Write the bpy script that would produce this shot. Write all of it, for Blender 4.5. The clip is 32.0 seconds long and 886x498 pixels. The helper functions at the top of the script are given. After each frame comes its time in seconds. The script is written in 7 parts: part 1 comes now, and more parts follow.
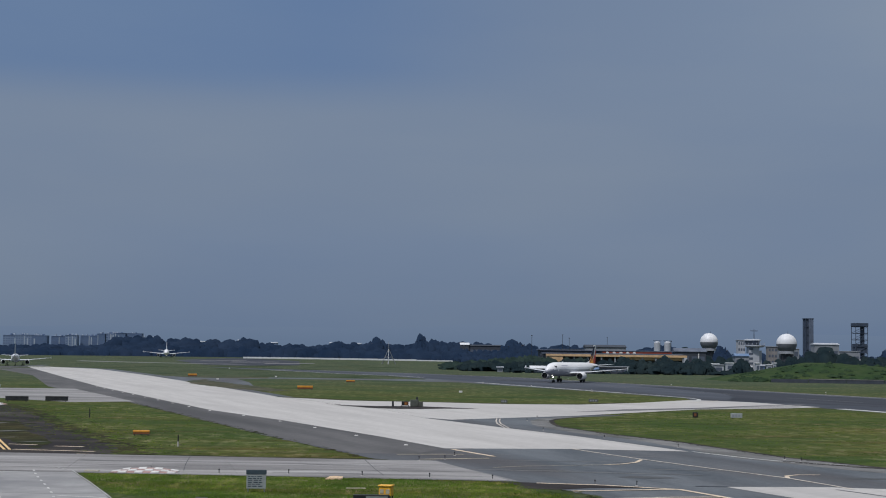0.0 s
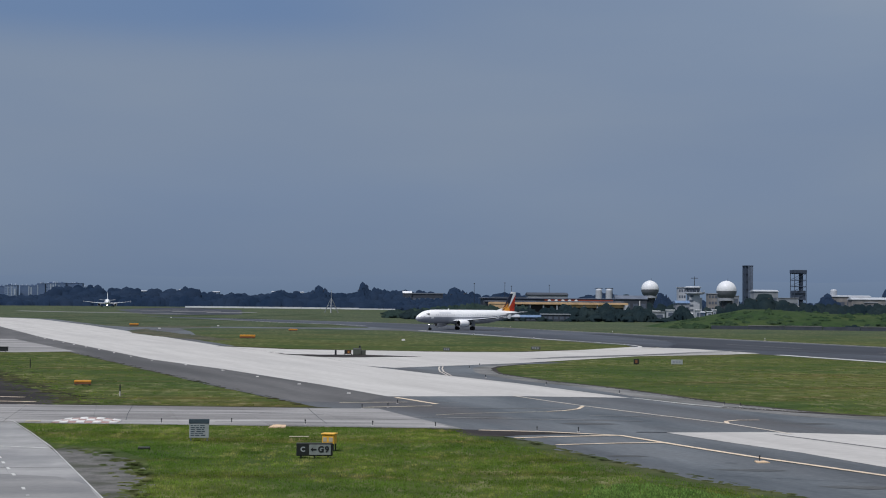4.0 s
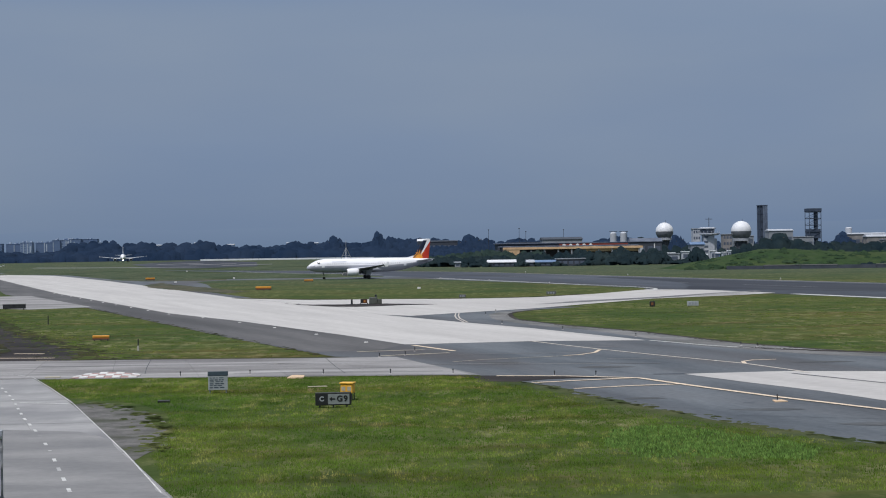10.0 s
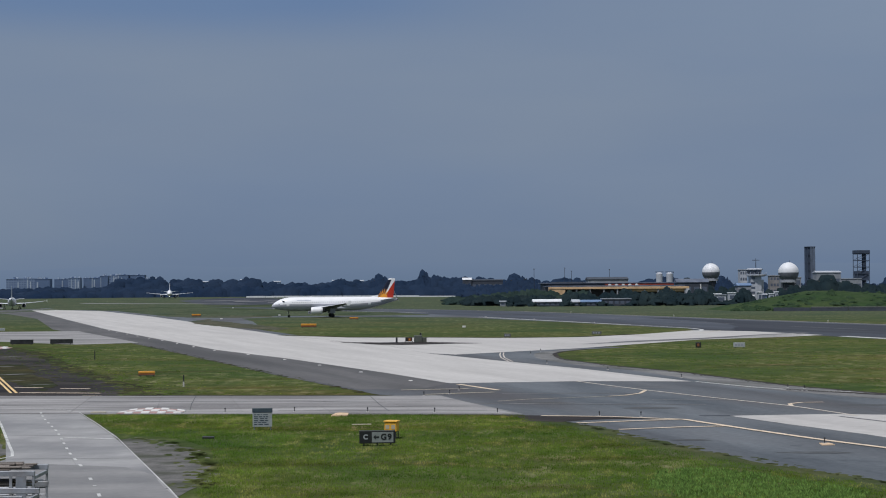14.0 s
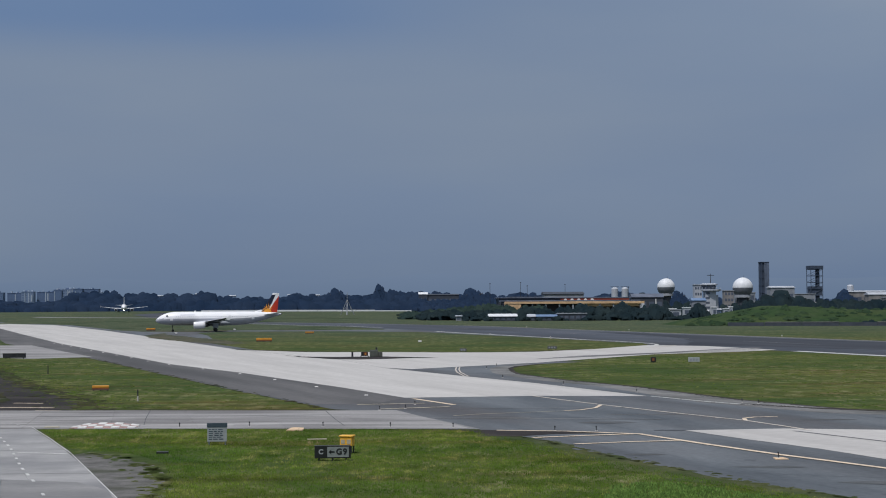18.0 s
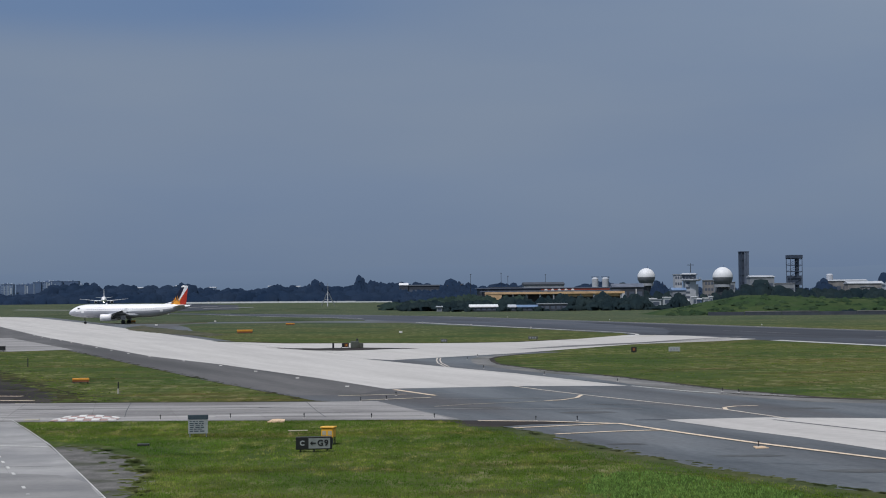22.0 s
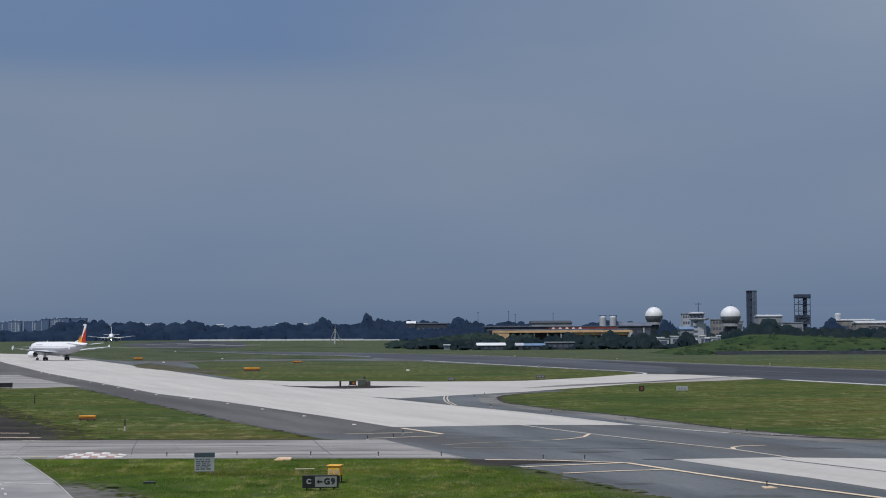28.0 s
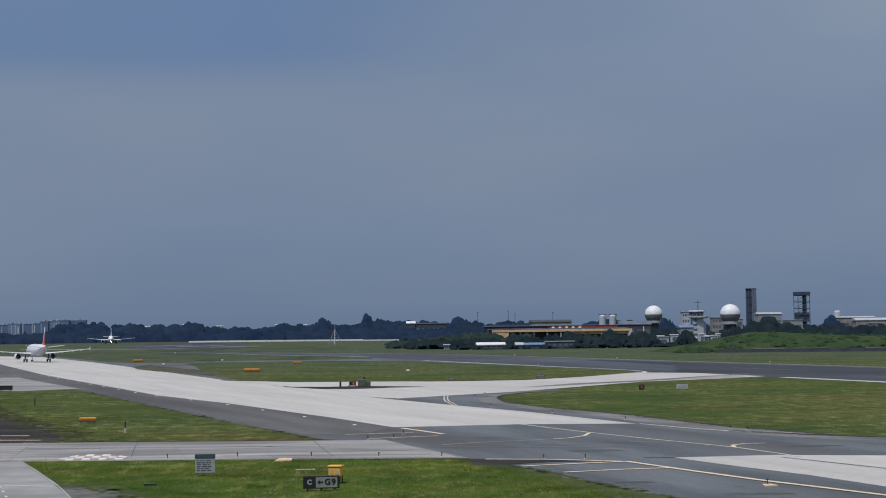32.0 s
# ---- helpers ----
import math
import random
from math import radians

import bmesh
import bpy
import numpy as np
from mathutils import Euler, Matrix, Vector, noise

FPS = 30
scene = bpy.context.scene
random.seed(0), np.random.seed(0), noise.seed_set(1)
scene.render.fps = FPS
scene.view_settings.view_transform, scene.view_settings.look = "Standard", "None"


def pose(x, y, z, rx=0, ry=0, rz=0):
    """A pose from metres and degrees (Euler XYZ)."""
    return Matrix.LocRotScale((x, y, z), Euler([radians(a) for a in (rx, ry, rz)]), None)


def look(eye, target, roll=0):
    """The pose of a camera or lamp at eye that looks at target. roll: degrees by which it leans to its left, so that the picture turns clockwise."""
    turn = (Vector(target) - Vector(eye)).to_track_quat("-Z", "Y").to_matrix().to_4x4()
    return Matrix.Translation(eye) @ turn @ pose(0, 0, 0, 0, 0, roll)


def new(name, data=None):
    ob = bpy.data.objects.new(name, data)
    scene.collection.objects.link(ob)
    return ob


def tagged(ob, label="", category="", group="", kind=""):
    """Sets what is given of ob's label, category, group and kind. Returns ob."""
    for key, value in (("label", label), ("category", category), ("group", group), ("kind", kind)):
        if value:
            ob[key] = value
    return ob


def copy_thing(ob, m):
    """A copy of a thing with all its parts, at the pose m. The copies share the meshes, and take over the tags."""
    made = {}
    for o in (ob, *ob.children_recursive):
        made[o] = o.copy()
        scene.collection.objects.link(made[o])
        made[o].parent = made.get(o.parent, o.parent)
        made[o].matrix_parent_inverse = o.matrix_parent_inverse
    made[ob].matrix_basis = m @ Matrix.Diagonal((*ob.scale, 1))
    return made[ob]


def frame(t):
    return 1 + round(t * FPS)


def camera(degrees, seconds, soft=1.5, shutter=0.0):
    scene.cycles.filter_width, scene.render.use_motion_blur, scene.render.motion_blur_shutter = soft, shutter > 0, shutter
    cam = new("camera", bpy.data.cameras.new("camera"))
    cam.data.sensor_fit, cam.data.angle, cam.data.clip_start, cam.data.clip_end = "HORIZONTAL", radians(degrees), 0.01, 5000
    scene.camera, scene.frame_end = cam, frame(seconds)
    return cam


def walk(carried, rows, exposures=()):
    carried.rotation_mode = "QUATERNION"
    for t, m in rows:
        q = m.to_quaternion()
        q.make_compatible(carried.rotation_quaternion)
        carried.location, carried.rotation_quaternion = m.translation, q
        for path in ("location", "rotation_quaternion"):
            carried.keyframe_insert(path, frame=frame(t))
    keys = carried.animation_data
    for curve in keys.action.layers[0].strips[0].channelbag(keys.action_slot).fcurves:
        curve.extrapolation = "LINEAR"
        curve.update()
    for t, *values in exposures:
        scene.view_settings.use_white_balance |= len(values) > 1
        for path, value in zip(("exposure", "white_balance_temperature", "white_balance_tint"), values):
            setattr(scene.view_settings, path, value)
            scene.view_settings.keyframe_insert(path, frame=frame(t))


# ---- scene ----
cam = camera(31.0, 32.0, soft=1.05)
EYE = (0.0, 0.0, 6.8)
TURNS = [
    (0.0, 93.854, -0.755, -0.422), (0.5, 93.591, -0.655, -0.807), (1.0, 93.382, -0.642, -0.96), (1.5, 93.206, -0.615, -1.251),
    (2.0, 93.067, -0.629, -1.518), (2.5, 92.812, -0.553, -1.843), (3.0, 92.481, -0.486, -2.196), (3.5, 92.247, -0.52, -2.32),
    (5.5, 91.601, -0.371, -3.047), (6.0, 91.852, -0.475, -3.124), (6.5, 92.18, -0.59, -3.537), (7.0, 92.213, -0.409, -4.432),
    (7.5, 92.011, -0.026, -4.757), (8.0, 91.102, 0.124, -4.941), (8.5, 91.146, 0.225, -4.813), (9.0, 91.001, 0.454, -4.662),
    (9.5, 90.023, 0.769, -4.0), (10.0, 90.136, 0.893, -1.949), (10.5, 90.283, 0.874, -0.782), (11.0, 90.808, 0.997, 0.084),
    (11.5, 91.643, 0.867, 0.618), (12.0, 91.923, 0.788, 0.273), (12.5, 91.908, 0.714, 0.27), (13.0, 91.803, 0.601, 0.019),
    (13.5, 91.624, 0.448, -0.17), (14.0, 91.543, 0.392, -0.327), (14.5, 91.387, 0.48, -1.092), (16.5, 91.463, 0.349, -1.647),
    (17.0, 91.622, 0.303, -1.768), (17.5, 91.86, 0.425, -1.891), (18.0, 92.053, 0.296, -1.905), (18.5, 92.248, 0.365, -1.997),
    (19.0, 92.433, 0.42, -2.067), (19.5, 92.506, 0.587, -2.125), (20.0, 92.409, 0.704, -2.199), (20.5, 92.104, 0.688, -2.384),
    (21.0, 91.934, 0.707, -2.519), (21.5, 91.826, 0.598, -2.556), (22.0, 91.718, 0.552, -2.597), (22.5, 91.73, 0.497, -2.562),
    (23.0, 91.775, 0.442, -2.602), (23.5, 91.947, 0.538, -2.593), (24.0, 92.076, 0.522, -2.666), (24.5, 92.23, 0.538, -2.542),
    (25.0, 92.402, 0.448, -2.498), (25.5, 92.604, 0.359, -2.407), (26.0, 92.742, 0.324, -2.363), (26.5, 92.921, 0.215, -2.273),
    (28.5, 93.222, 0.431, -2.297), (29.0, 93.386, 0.485, -2.117), (29.5, 93.349, 0.525, -2.154), (30.0, 93.321, 0.588, -2.17),
    (30.5, 93.308, 0.651, -2.082), (31.0, 93.224, 0.58, -2.181), (31.5, 93.154, 0.636, -2.273), (32.0, 93.082, 0.733, -2.341),
]
walk(cam, [(t, pose(*EYE, rx, ry, rz)) for t, rx, ry, rz in TURNS], exposures=[(0.0, -0.06), (1.5, -0.06), (2.2, -0.04), (3.0, 0.10), (5.5, 0.04), (7.0, 0.0), (8.0, -0.01), (9.0, 0.02), (9.5, 0.11), (10.2, 0.20), (11.0, 0.17), (11.5, 0.08), (12.0, 0.0), (13.0, 0.0), (18.0, 0.02), (24.0, 0.02), (32.0, 0.02)])

# ---- sky and sun ----
SUN_ELEV, SUN_TURN = radians(62), radians(215)
world = bpy.data.worlds.new("overcast_sky")
scene.world = world
world.use_nodes = True
wn, wl = world.node_tree.nodes, world.node_tree.links
wn.clear()
w_out = wn.new("ShaderNodeOutputWorld")
w_bg = wn.new("ShaderNodeBackground")
w_sky = wn.new("ShaderNodeTexSky")
w_sky.sky_type = "NISHITA"
w_sky.sun_disc = False
w_sky.sun_elevation, w_sky.sun_rotation = SUN_ELEV, SUN_TURN
w_sky.dust_density = 3.0
w_dim = wn.new("ShaderNodeMix")
w_dim.data_type = "RGBA"
w_dim.blend_type = "MULTIPLY"
w_dim.inputs[0].default_value = 1.0
w_dim.inputs[7].default_value = (0.1, 0.1, 0.1, 1)
wl.new(w_sky.outputs[0], w_dim.inputs[6])
w_tc = wn.new("ShaderNodeTexCoord")
w_sep = wn.new("ShaderNodeSeparateXYZ")
wl.new(w_tc.outputs["Generated"], w_sep.inputs[0])
# cloud deck: slate near the horizon, paler in the middle, bluer above
w_ramp = wn.new("ShaderNodeValToRGB")
els = w_ramp.color_ramp.elements
els[0].position, els[0].color = 0.0, (0.1369, 0.1962, 0.3040, 1)
els[1].position, els[1].color = 1.0, (0.3940, 0.4225, 0.4500, 1)
for pos, col in ((0.035, (0.1625, 0.2203, 0.3240, 1)), (0.07, (0.1753, 0.2314, 0.3360, 1)), (0.10, (0.1793, 0.2324, 0.3320, 1)), (0.17, (0.1901, 0.2445, 0.3420, 1)), (0.22, (0.1842, 0.2414, 0.3450, 1)), (0.4, (0.2660, 0.3119, 0.3700, 1))):
    e = els.new(pos)
    e.color = col
wl.new(w_sep.outputs[2], w_ramp.inputs[0])
w_map = wn.new("ShaderNodeMapping")
w_map.inputs["Scale"].default_value = (2.2, 2.2, 9.0)
wl.new(w_tc.outputs["Generated"], w_map.inputs[0])
w_noise = wn.new("ShaderNodeTexNoise")
w_noise.inputs["Scale"].default_value = 1.3
w_noise.inputs["Detail"].default_value = 5.0
w_noise.inputs["Roughness"].default_value = 0.45
wl.new(w_map.outputs[0], w_noise.inputs["Vector"])
w_cr = wn.new("ShaderNodeValToRGB")
w_cr.color_ramp.elements[0].position, w_cr.color_ramp.elements[0].color = 0.34, (0.905, 0.945, 1.0, 1)
w_cr.color_ramp.elements[1].position, w_cr.color_ramp.elements[1].color = 0.64, (1.065, 1.045, 1.015, 1)
wl.new(w_noise.outputs[0], w_cr.inputs[0])
w_mul = wn.new("ShaderNodeMix")
w_mul.data_type = "RGBA"
w_mul.blend_type = "MULTIPLY"
w_mul.inputs[0].default_value = 1.0
wl.new(w_ramp.outputs[0], w_mul.inputs[6])
wl.new(w_cr.outputs[0], w_mul.inputs[7])
# a bluer bank of cloud high on one side
w_hi = wn.new("ShaderNodeMapRange")
w_hi.interpolation_type = "SMOOTHSTEP"
w_hi.inputs["From Min"].default_value, w_hi.inputs["From Max"].default_value = 0.148, 0.176
w_wob = wn.new("ShaderNodeMath")
w_wob.operation = "MULTIPLY_ADD"
w_wob.inputs[1].default_value, w_wob.inputs[2].default_value = 0.05, -0.025
wl.new(w_noise.outputs[0], w_wob.inputs[0])
w_add = wn.new("ShaderNodeMath")
wl.new(w_sep.outputs[2], w_add.inputs[0])
wl.new(w_wob.outputs[0], w_add.inputs[1])
wl.new(w_add.outputs[0], w_hi.inputs[0])
w_side = wn.new("ShaderNodeMapRange")
w_side.interpolation_type = "SMOOTHSTEP"
w_side.inputs["From Min"].default_value, w_side.inputs["From Max"].default_value = 0.10, -0.08
wl.new(w_sep.outputs[0], w_side.inputs[0])
w_fac = wn.new("ShaderNodeMath")
w_fac.operation = "MULTIPLY"
wl.new(w_hi.outputs[0], w_fac.inputs[0])
wl.new(w_side.outputs[0], w_fac.inputs[1])
w_bank = wn.new("ShaderNodeMix")
w_bank.data_type = "RGBA"
w_bank.blend_type = "MULTIPLY"
wl.new(w_fac.outputs[0], w_bank.inputs[0])
wl.new(w_mul.outputs[2], w_bank.inputs[6])
w_bank.inputs[7].default_value = (0.70, 0.84, 1.02, 1)
# thinner, paler cloud high on the other side
w_right = wn.new("ShaderNodeMapRange")
w_right.interpolation_type = "SMOOTHSTEP"
w_right.inputs["From Min"].default_value, w_right.inputs["From Max"].default_value = 0.06, 0.30
wl.new(w_sep.outputs[0], w_right.inputs[0])
w_high = wn.new("ShaderNodeMapRange")
w_high.interpolation_type = "SMOOTHSTEP"
w_high.inputs["From Min"].default_value, w_high.inputs["From Max"].default_value = 0.09, 0.21
wl.new(w_add.outputs[0], w_high.inputs[0])
w_pf = wn.new("ShaderNodeMath")
w_pf.operation = "MULTIPLY"
wl.new(w_right.outputs[0], w_pf.inputs[0])
wl.new(w_high.outputs[0], w_pf.inputs[1])
w_pale = wn.new("ShaderNodeMix")
w_pale.data_type = "RGBA"
w_pale.blend_type = "MULTIPLY"
wl.new(w_pf.outputs[0], w_pale.inputs[0])
wl.new(w_bank.outputs[2], w_pale.inputs[6])
w_pale.inputs[7].default_value = (1.22, 1.16, 1.08, 1)
w_mix = wn.new("ShaderNodeMix")
w_mix.data_type = "RGBA"
w_mix.inputs[0].default_value = 0.92
wl.new(w_dim.outputs[2], w_mix.inputs[6])
wl.new(w_pale.outputs[2], w_mix.inputs[7])
wl.new(w_mix.outputs[2], w_bg.inputs[0])
w_bg.inputs[1].default_value = 1.0
wl.new(w_bg.outputs[0], w_out.inputs[0])

sun = new("sun", bpy.data.lights.new("sun", "SUN"))
sun.data.energy, sun.data.angle, sun.data.color = 2.85, radians(4), (1.0, 0.968, 0.975)
sun_way = Vector((math.sin(SUN_TURN) * math.cos(SUN_ELEV), math.cos(SUN_TURN) * math.cos(SUN_ELEV), math.sin(SUN_ELEV)))
sun.matrix_world = look(sun_way * 200, (0, 0, 0))


# ---- materials ----
def surf(name, c1, c2, scale=1.0, rough=0.8, metal=0.0, bump=0.0, c3=None, scale3=0.1, amount3=0.5, fine=None, stretch=(1, 1, 1), turn=0.0, spec=0.5, island=0.0, rand=0.0):
    """Two-colour noise surface with an optional large-scale third colour, fine grain and relief."""
    m = bpy.data.materials.new(name)
    m.use_nodes = True
    n, l = m.node_tree.nodes, m.node_tree.links
    b = n["Principled BSDF"]
    b.inputs["Roughness"].default_value, b.inputs["Metallic"].default_value = rough, metal
    b.inputs["Specular IOR Level"].default_value = spec
    tc = n.new("ShaderNodeTexCoord")
    mp = n.new("ShaderNodeMapping")
    mp.inputs["Scale"].default_value = stretch
    mr = n.new("ShaderNodeMapping")
    mr.inputs["Rotation"].default_value = (0, 0, radians(-turn))
    l.new(tc.outputs["Object"], mr.inputs[0])
    l.new(mr.outputs[0], mp.inputs[0])
    no = n.new("ShaderNodeTexNoise")
    no.inputs["Scale"].default_value, no.inputs["Detail"].default_value, no.inputs["Roughness"].default_value = scale, 6, 0.6
    l.new(mp.outputs[0], no.inputs["Vector"])
    rp = n.new("ShaderNodeValToRGB")
    rp.color_ramp.elements[0].position, rp.color_ramp.elements[0].color = 0.32, (*c1, 1)
    rp.color_ramp.elements[1].position, rp.color_ramp.elements[1].color = 0.68, (*c2, 1)
    l.new(no.outputs[0], rp.inputs[0])
    out = rp.outputs[0]
    if c3:
        n3 = n.new("ShaderNodeTexNoise")
        n3.inputs["Scale"].default_value, n3.inputs["Detail"].default_value = scale3, 4
        l.new(mp.outputs[0], n3.inputs["Vector"])
        r3 = n.new("ShaderNodeValToRGB")
        r3.color_ramp.elements[0].position, r3.color_ramp.elements[1].position = 0.48, 0.66
        l.new(n3.outputs[0], r3.inputs[0])
        ml = n.new("ShaderNodeMath")
        ml.operation = "MULTIPLY"
        ml.inputs[1].default_value = amount3
        l.new(r3.outputs[0], ml.inputs[0])
        mx = n.new("ShaderNodeMix")
        mx.data_type = "RGBA"
        l.new(ml.outputs[0], mx.inputs[0])
        l.new(out, mx.inputs[6])
        mx.inputs[7].default_value = (*c3, 1)
        out = mx.outputs[2]
    if fine:
        nf = n.new("ShaderNodeTexNoise")
        nf.inputs["Scale"].default_value, nf.inputs["Detail"].default_value = fine[0], 3
        l.new(tc.outputs["Object"], nf.inputs["Vector"])
        rf = n.new("ShaderNodeMapRange")
        rf.inputs["To Min"].default_value, rf.inputs["To Max"].default_value = 1 - fine[1], 1 + fine[1]
        l.new(nf.outputs[0], rf.inputs[0])
        mf = n.new("ShaderNodeMix")
        mf.data_type, mf.blend_type = "RGBA", "MULTIPLY"
        mf.inputs[0].default_value = 1.0
        l.new(out, mf.inputs[6])
        l.new(rf.outputs[0], mf.inputs[7])
        out = mf.outputs[2]
    if island or rand:
        src = n.new("ShaderNodeNewGeometry").outputs["Random Per Island"] if island else n.new("ShaderNodeObjectInfo").outputs["Random"]
        ri = n.new("ShaderNodeMapRange")
        k = island or rand
        ri.inputs["To Min"].default_value, ri.inputs["To Max"].default_value = 1 - k, 1 + k
        l.new(src, ri.inputs[0])
        mi = n.new("ShaderNodeMix")
        mi.data_type, mi.blend_type = "RGBA", "MULTIPLY"
        mi.inputs[0].default_value = 1.0
        l.new(out, mi.inputs[6])
        l.new(ri.outputs[0], mi.inputs[7])
        out = mi.outputs[2]
    l.new(out, b.inputs["Base Color"])
    if bump:
        bp = n.new("ShaderNodeBump")
        bp.inputs["Strength"].default_value, bp.inputs["Distance"].default_value = bump, 0.05
        l.new(no.outputs[0], bp.inputs["Height"])
        l.new(bp.outputs[0], b.inputs["Normal"])
    return m


def glow(name, col, power):
    m = bpy.data.materials.new(name)
    m.use_nodes = True
    b = m.node_tree.nodes["Principled BSDF"]
    b.inputs["Base Color"].default_value = (*col, 1)
    b.inputs["Emission Color"].default_value = (*col, 1)
    b.inputs["Emission Strength"].default_value = power
    return m


def turf(name, dark, mid, dry, dry_amount=0.6, fleck=0.75, region=0.075, far_haze=None, brown=0.0, island=0.0):
    """Grass: tonal drift, tufts, and flecks of straw gathered in drier regions."""
    m = bpy.data.materials.new(name)
    m.use_nodes = True
    n, l = m.node_tree.nodes, m.node_tree.links
    b = n["Principled BSDF"]
    b.inputs["Roughness"].default_value = 0.95
    b.inputs["Specular IOR Level"].default_value = 0.05
    tc = n.new("ShaderNodeTexCoord")

    def cloud(scale, detail, lo, hi, stretch=(1, 1, 1)):
        mp = n.new("ShaderNodeMapping")
        mp.inputs["Scale"].default_value = stretch
        l.new(tc.outputs["Object"], mp.inputs[0])
        no = n.new("ShaderNodeTexNoise")
        no.inputs["Scale"].default_value, no.inputs["Detail"].default_value, no.inputs["Roughness"].default_value = scale, detail, 0.62
        l.new(mp.outputs[0], no.inputs["Vector"])
        mr = n.new("ShaderNodeMapRange")
        mr.inputs["From Min"].default_value, mr.inputs["From Max"].default_value = lo, hi
        l.new(no.outputs[0], mr.inputs[0])
        return mr.outputs[0], no.outputs[0]

    def mix(fac, a, c, mode="MIX"):
        mx = n.new("ShaderNodeMix")
        mx.data_type, mx.blend_type = "RGBA", mode
        if isinstance(fac, float):
            mx.inputs[0].default_value = fac
        else:
            l.new(fac, mx.inputs[0])
        for k, v in ((6, a), (7, c)):
            if isinstance(v, tuple):
                mx.inputs[k].default_value = (*v, 1)
            else:
                l.new(v, mx.inputs[k])
        return mx.outputs[2]
    tone, _ = cloud(0.05, 4, 0.35, 0.65, (0.7, 1, 1))
    tuft, raw = cloud(0.40, 4, 0.34, 0.68, (0.8, 1, 1))
    area, _ = cloud(region, 3, 0.36, 0.58, (0.8, 0.6, 1))
    spot, _ = cloud(fleck, 5, 0.50, 0.68, (1.3, 0.55, 1))
    grain, _ = cloud(5.0, 3, 0.25, 0.75)
    col = mix(tuft, dark, mid)
    col = mix(tone, mix(1.0, col, (1.12, 1.06, 0.95), "MULTIPLY"), mix(1.0, col, (0.72, 0.88, 0.78), "MULTIPLY"))
    col = mix(area, mix(1.0, col, (0.84, 0.93, 0.86), "MULTIPLY"), mix(1.0, col, (1.22, 1.10, 0.98), "MULTIPLY"))
    # aerial haze painted in: the grass colour greys with distance along y
    if far_haze:
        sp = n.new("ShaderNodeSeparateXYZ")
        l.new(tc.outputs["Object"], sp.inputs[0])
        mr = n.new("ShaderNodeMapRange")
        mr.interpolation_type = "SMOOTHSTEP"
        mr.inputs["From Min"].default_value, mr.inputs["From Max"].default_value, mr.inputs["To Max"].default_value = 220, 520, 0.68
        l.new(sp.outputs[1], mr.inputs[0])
        col = mix(mr.outputs[0], col, far_haze)
    am = n.new("ShaderNodeMath")
    am.operation = "MULTIPLY"
    l.new(area, am.inputs[0])
    l.new(spot, am.inputs[1])
    am2 = n.new("ShaderNodeMath")
    am2.operation = "MULTIPLY"
    am2.inputs[1].default_value = dry_amount
    l.new(am.outputs[0], am2.inputs[0])
    col = mix(am2.outputs[0], col, dry)
    if brown:
        drift, _ = cloud(0.13, 4, 0.50, 0.66, (0.42, 1.5, 1))
        bm2 = n.new("ShaderNodeMath")
        bm2.operation = "MULTIPLY"
        bm2.inputs[1].default_value = brown
        l.new(drift, bm2.inputs[0])
        col = mix(bm2.outputs[0], col, mix(1.0, col, (0.98, 0.66, 0.72), "MULTIPLY"))
    if island:
        ri = n.new("ShaderNodeMapRange")
        ri.inputs["To Min"].default_value, ri.inputs["To Max"].default_value = 1 - island, 1 + island
        l.new(n.new("ShaderNodeNewGeometry").outputs["Random Per Island"], ri.inputs[0])
        col = mix(1.0, col, ri.outputs[0], "MULTIPLY")
    col = mix(1.0, col, mix(grain, (0.84, 0.84, 0.84), (1.16, 1.16, 1.16)), "MULTIPLY")
    l.new(col, b.inputs["Base Color"])
    bp = n.new("ShaderNodeBump")
    bp.inputs["Strength"].default_value, bp.inputs["Distance"].default_value = 0.6, 0.06
    l.new(raw, bp.inputs["Height"])
    l.new(bp.outputs[0], b.inputs["Normal"])
    return m


GRASS = turf("mown_grass", (0.043, 0.062, 0.021), (0.079, 0.099, 0.035), (0.25, 0.235, 0.130), 0.62, 0.62, far_haze=(0.054, 0.077, 0.056), brown=0.7)
BLADE = turf("grass_blades", (0.033, 0.063, 0.011), (0.083, 0.129, 0.024), (0.22, 0.21, 0.075), 0.75, 0.9, 0.16, brown=0.5, island=0.36)
WEED = surf("lush_weeds", (0.034, 0.074, 0.014), (0.088, 0.150, 0.034), 2.2, 0.85, island=0.5, spec=0.1)
MOUND = turf("overgrown_bank", (0.027, 0.048, 0.025), (0.042, 0.068, 0.032), (0.058, 0.078, 0.044), 0.5, 0.5, 0.04)
ASPHALT = surf("worn_asphalt", (0.068, 0.079, 0.091), (0.143, 0.157, 0.170), 0.26, 0.8, bump=0.25, c3=(0.076, 0.071, 0.073), scale3=0.075, amount3=0.85, fine=(3.0, 0.34), stretch=(1, 0.18, 1), turn=15, spec=0.3)
STAIN = surf("stained_asphalt", (0.050, 0.055, 0.060), (0.105, 0.110, 0.114), 0.5, 0.8, bump=0.2, c3=(0.066, 0.062, 0.060), scale3=0.2, amount3=0.6, fine=(3.0, 0.34), stretch=(0.6, 0.6, 1), spec=0.3)
STREAK = surf("wheel_streaked_concrete", (0.150, 0.147, 0.148), (0.30, 0.293, 0.290), 0.5, 0.85, bump=0.2, c3=(0.12, 0.117, 0.118), scale3=0.4, amount3=0.6, fine=(4.0, 0.25), stretch=(0.2, 1, 1), spec=0.3)
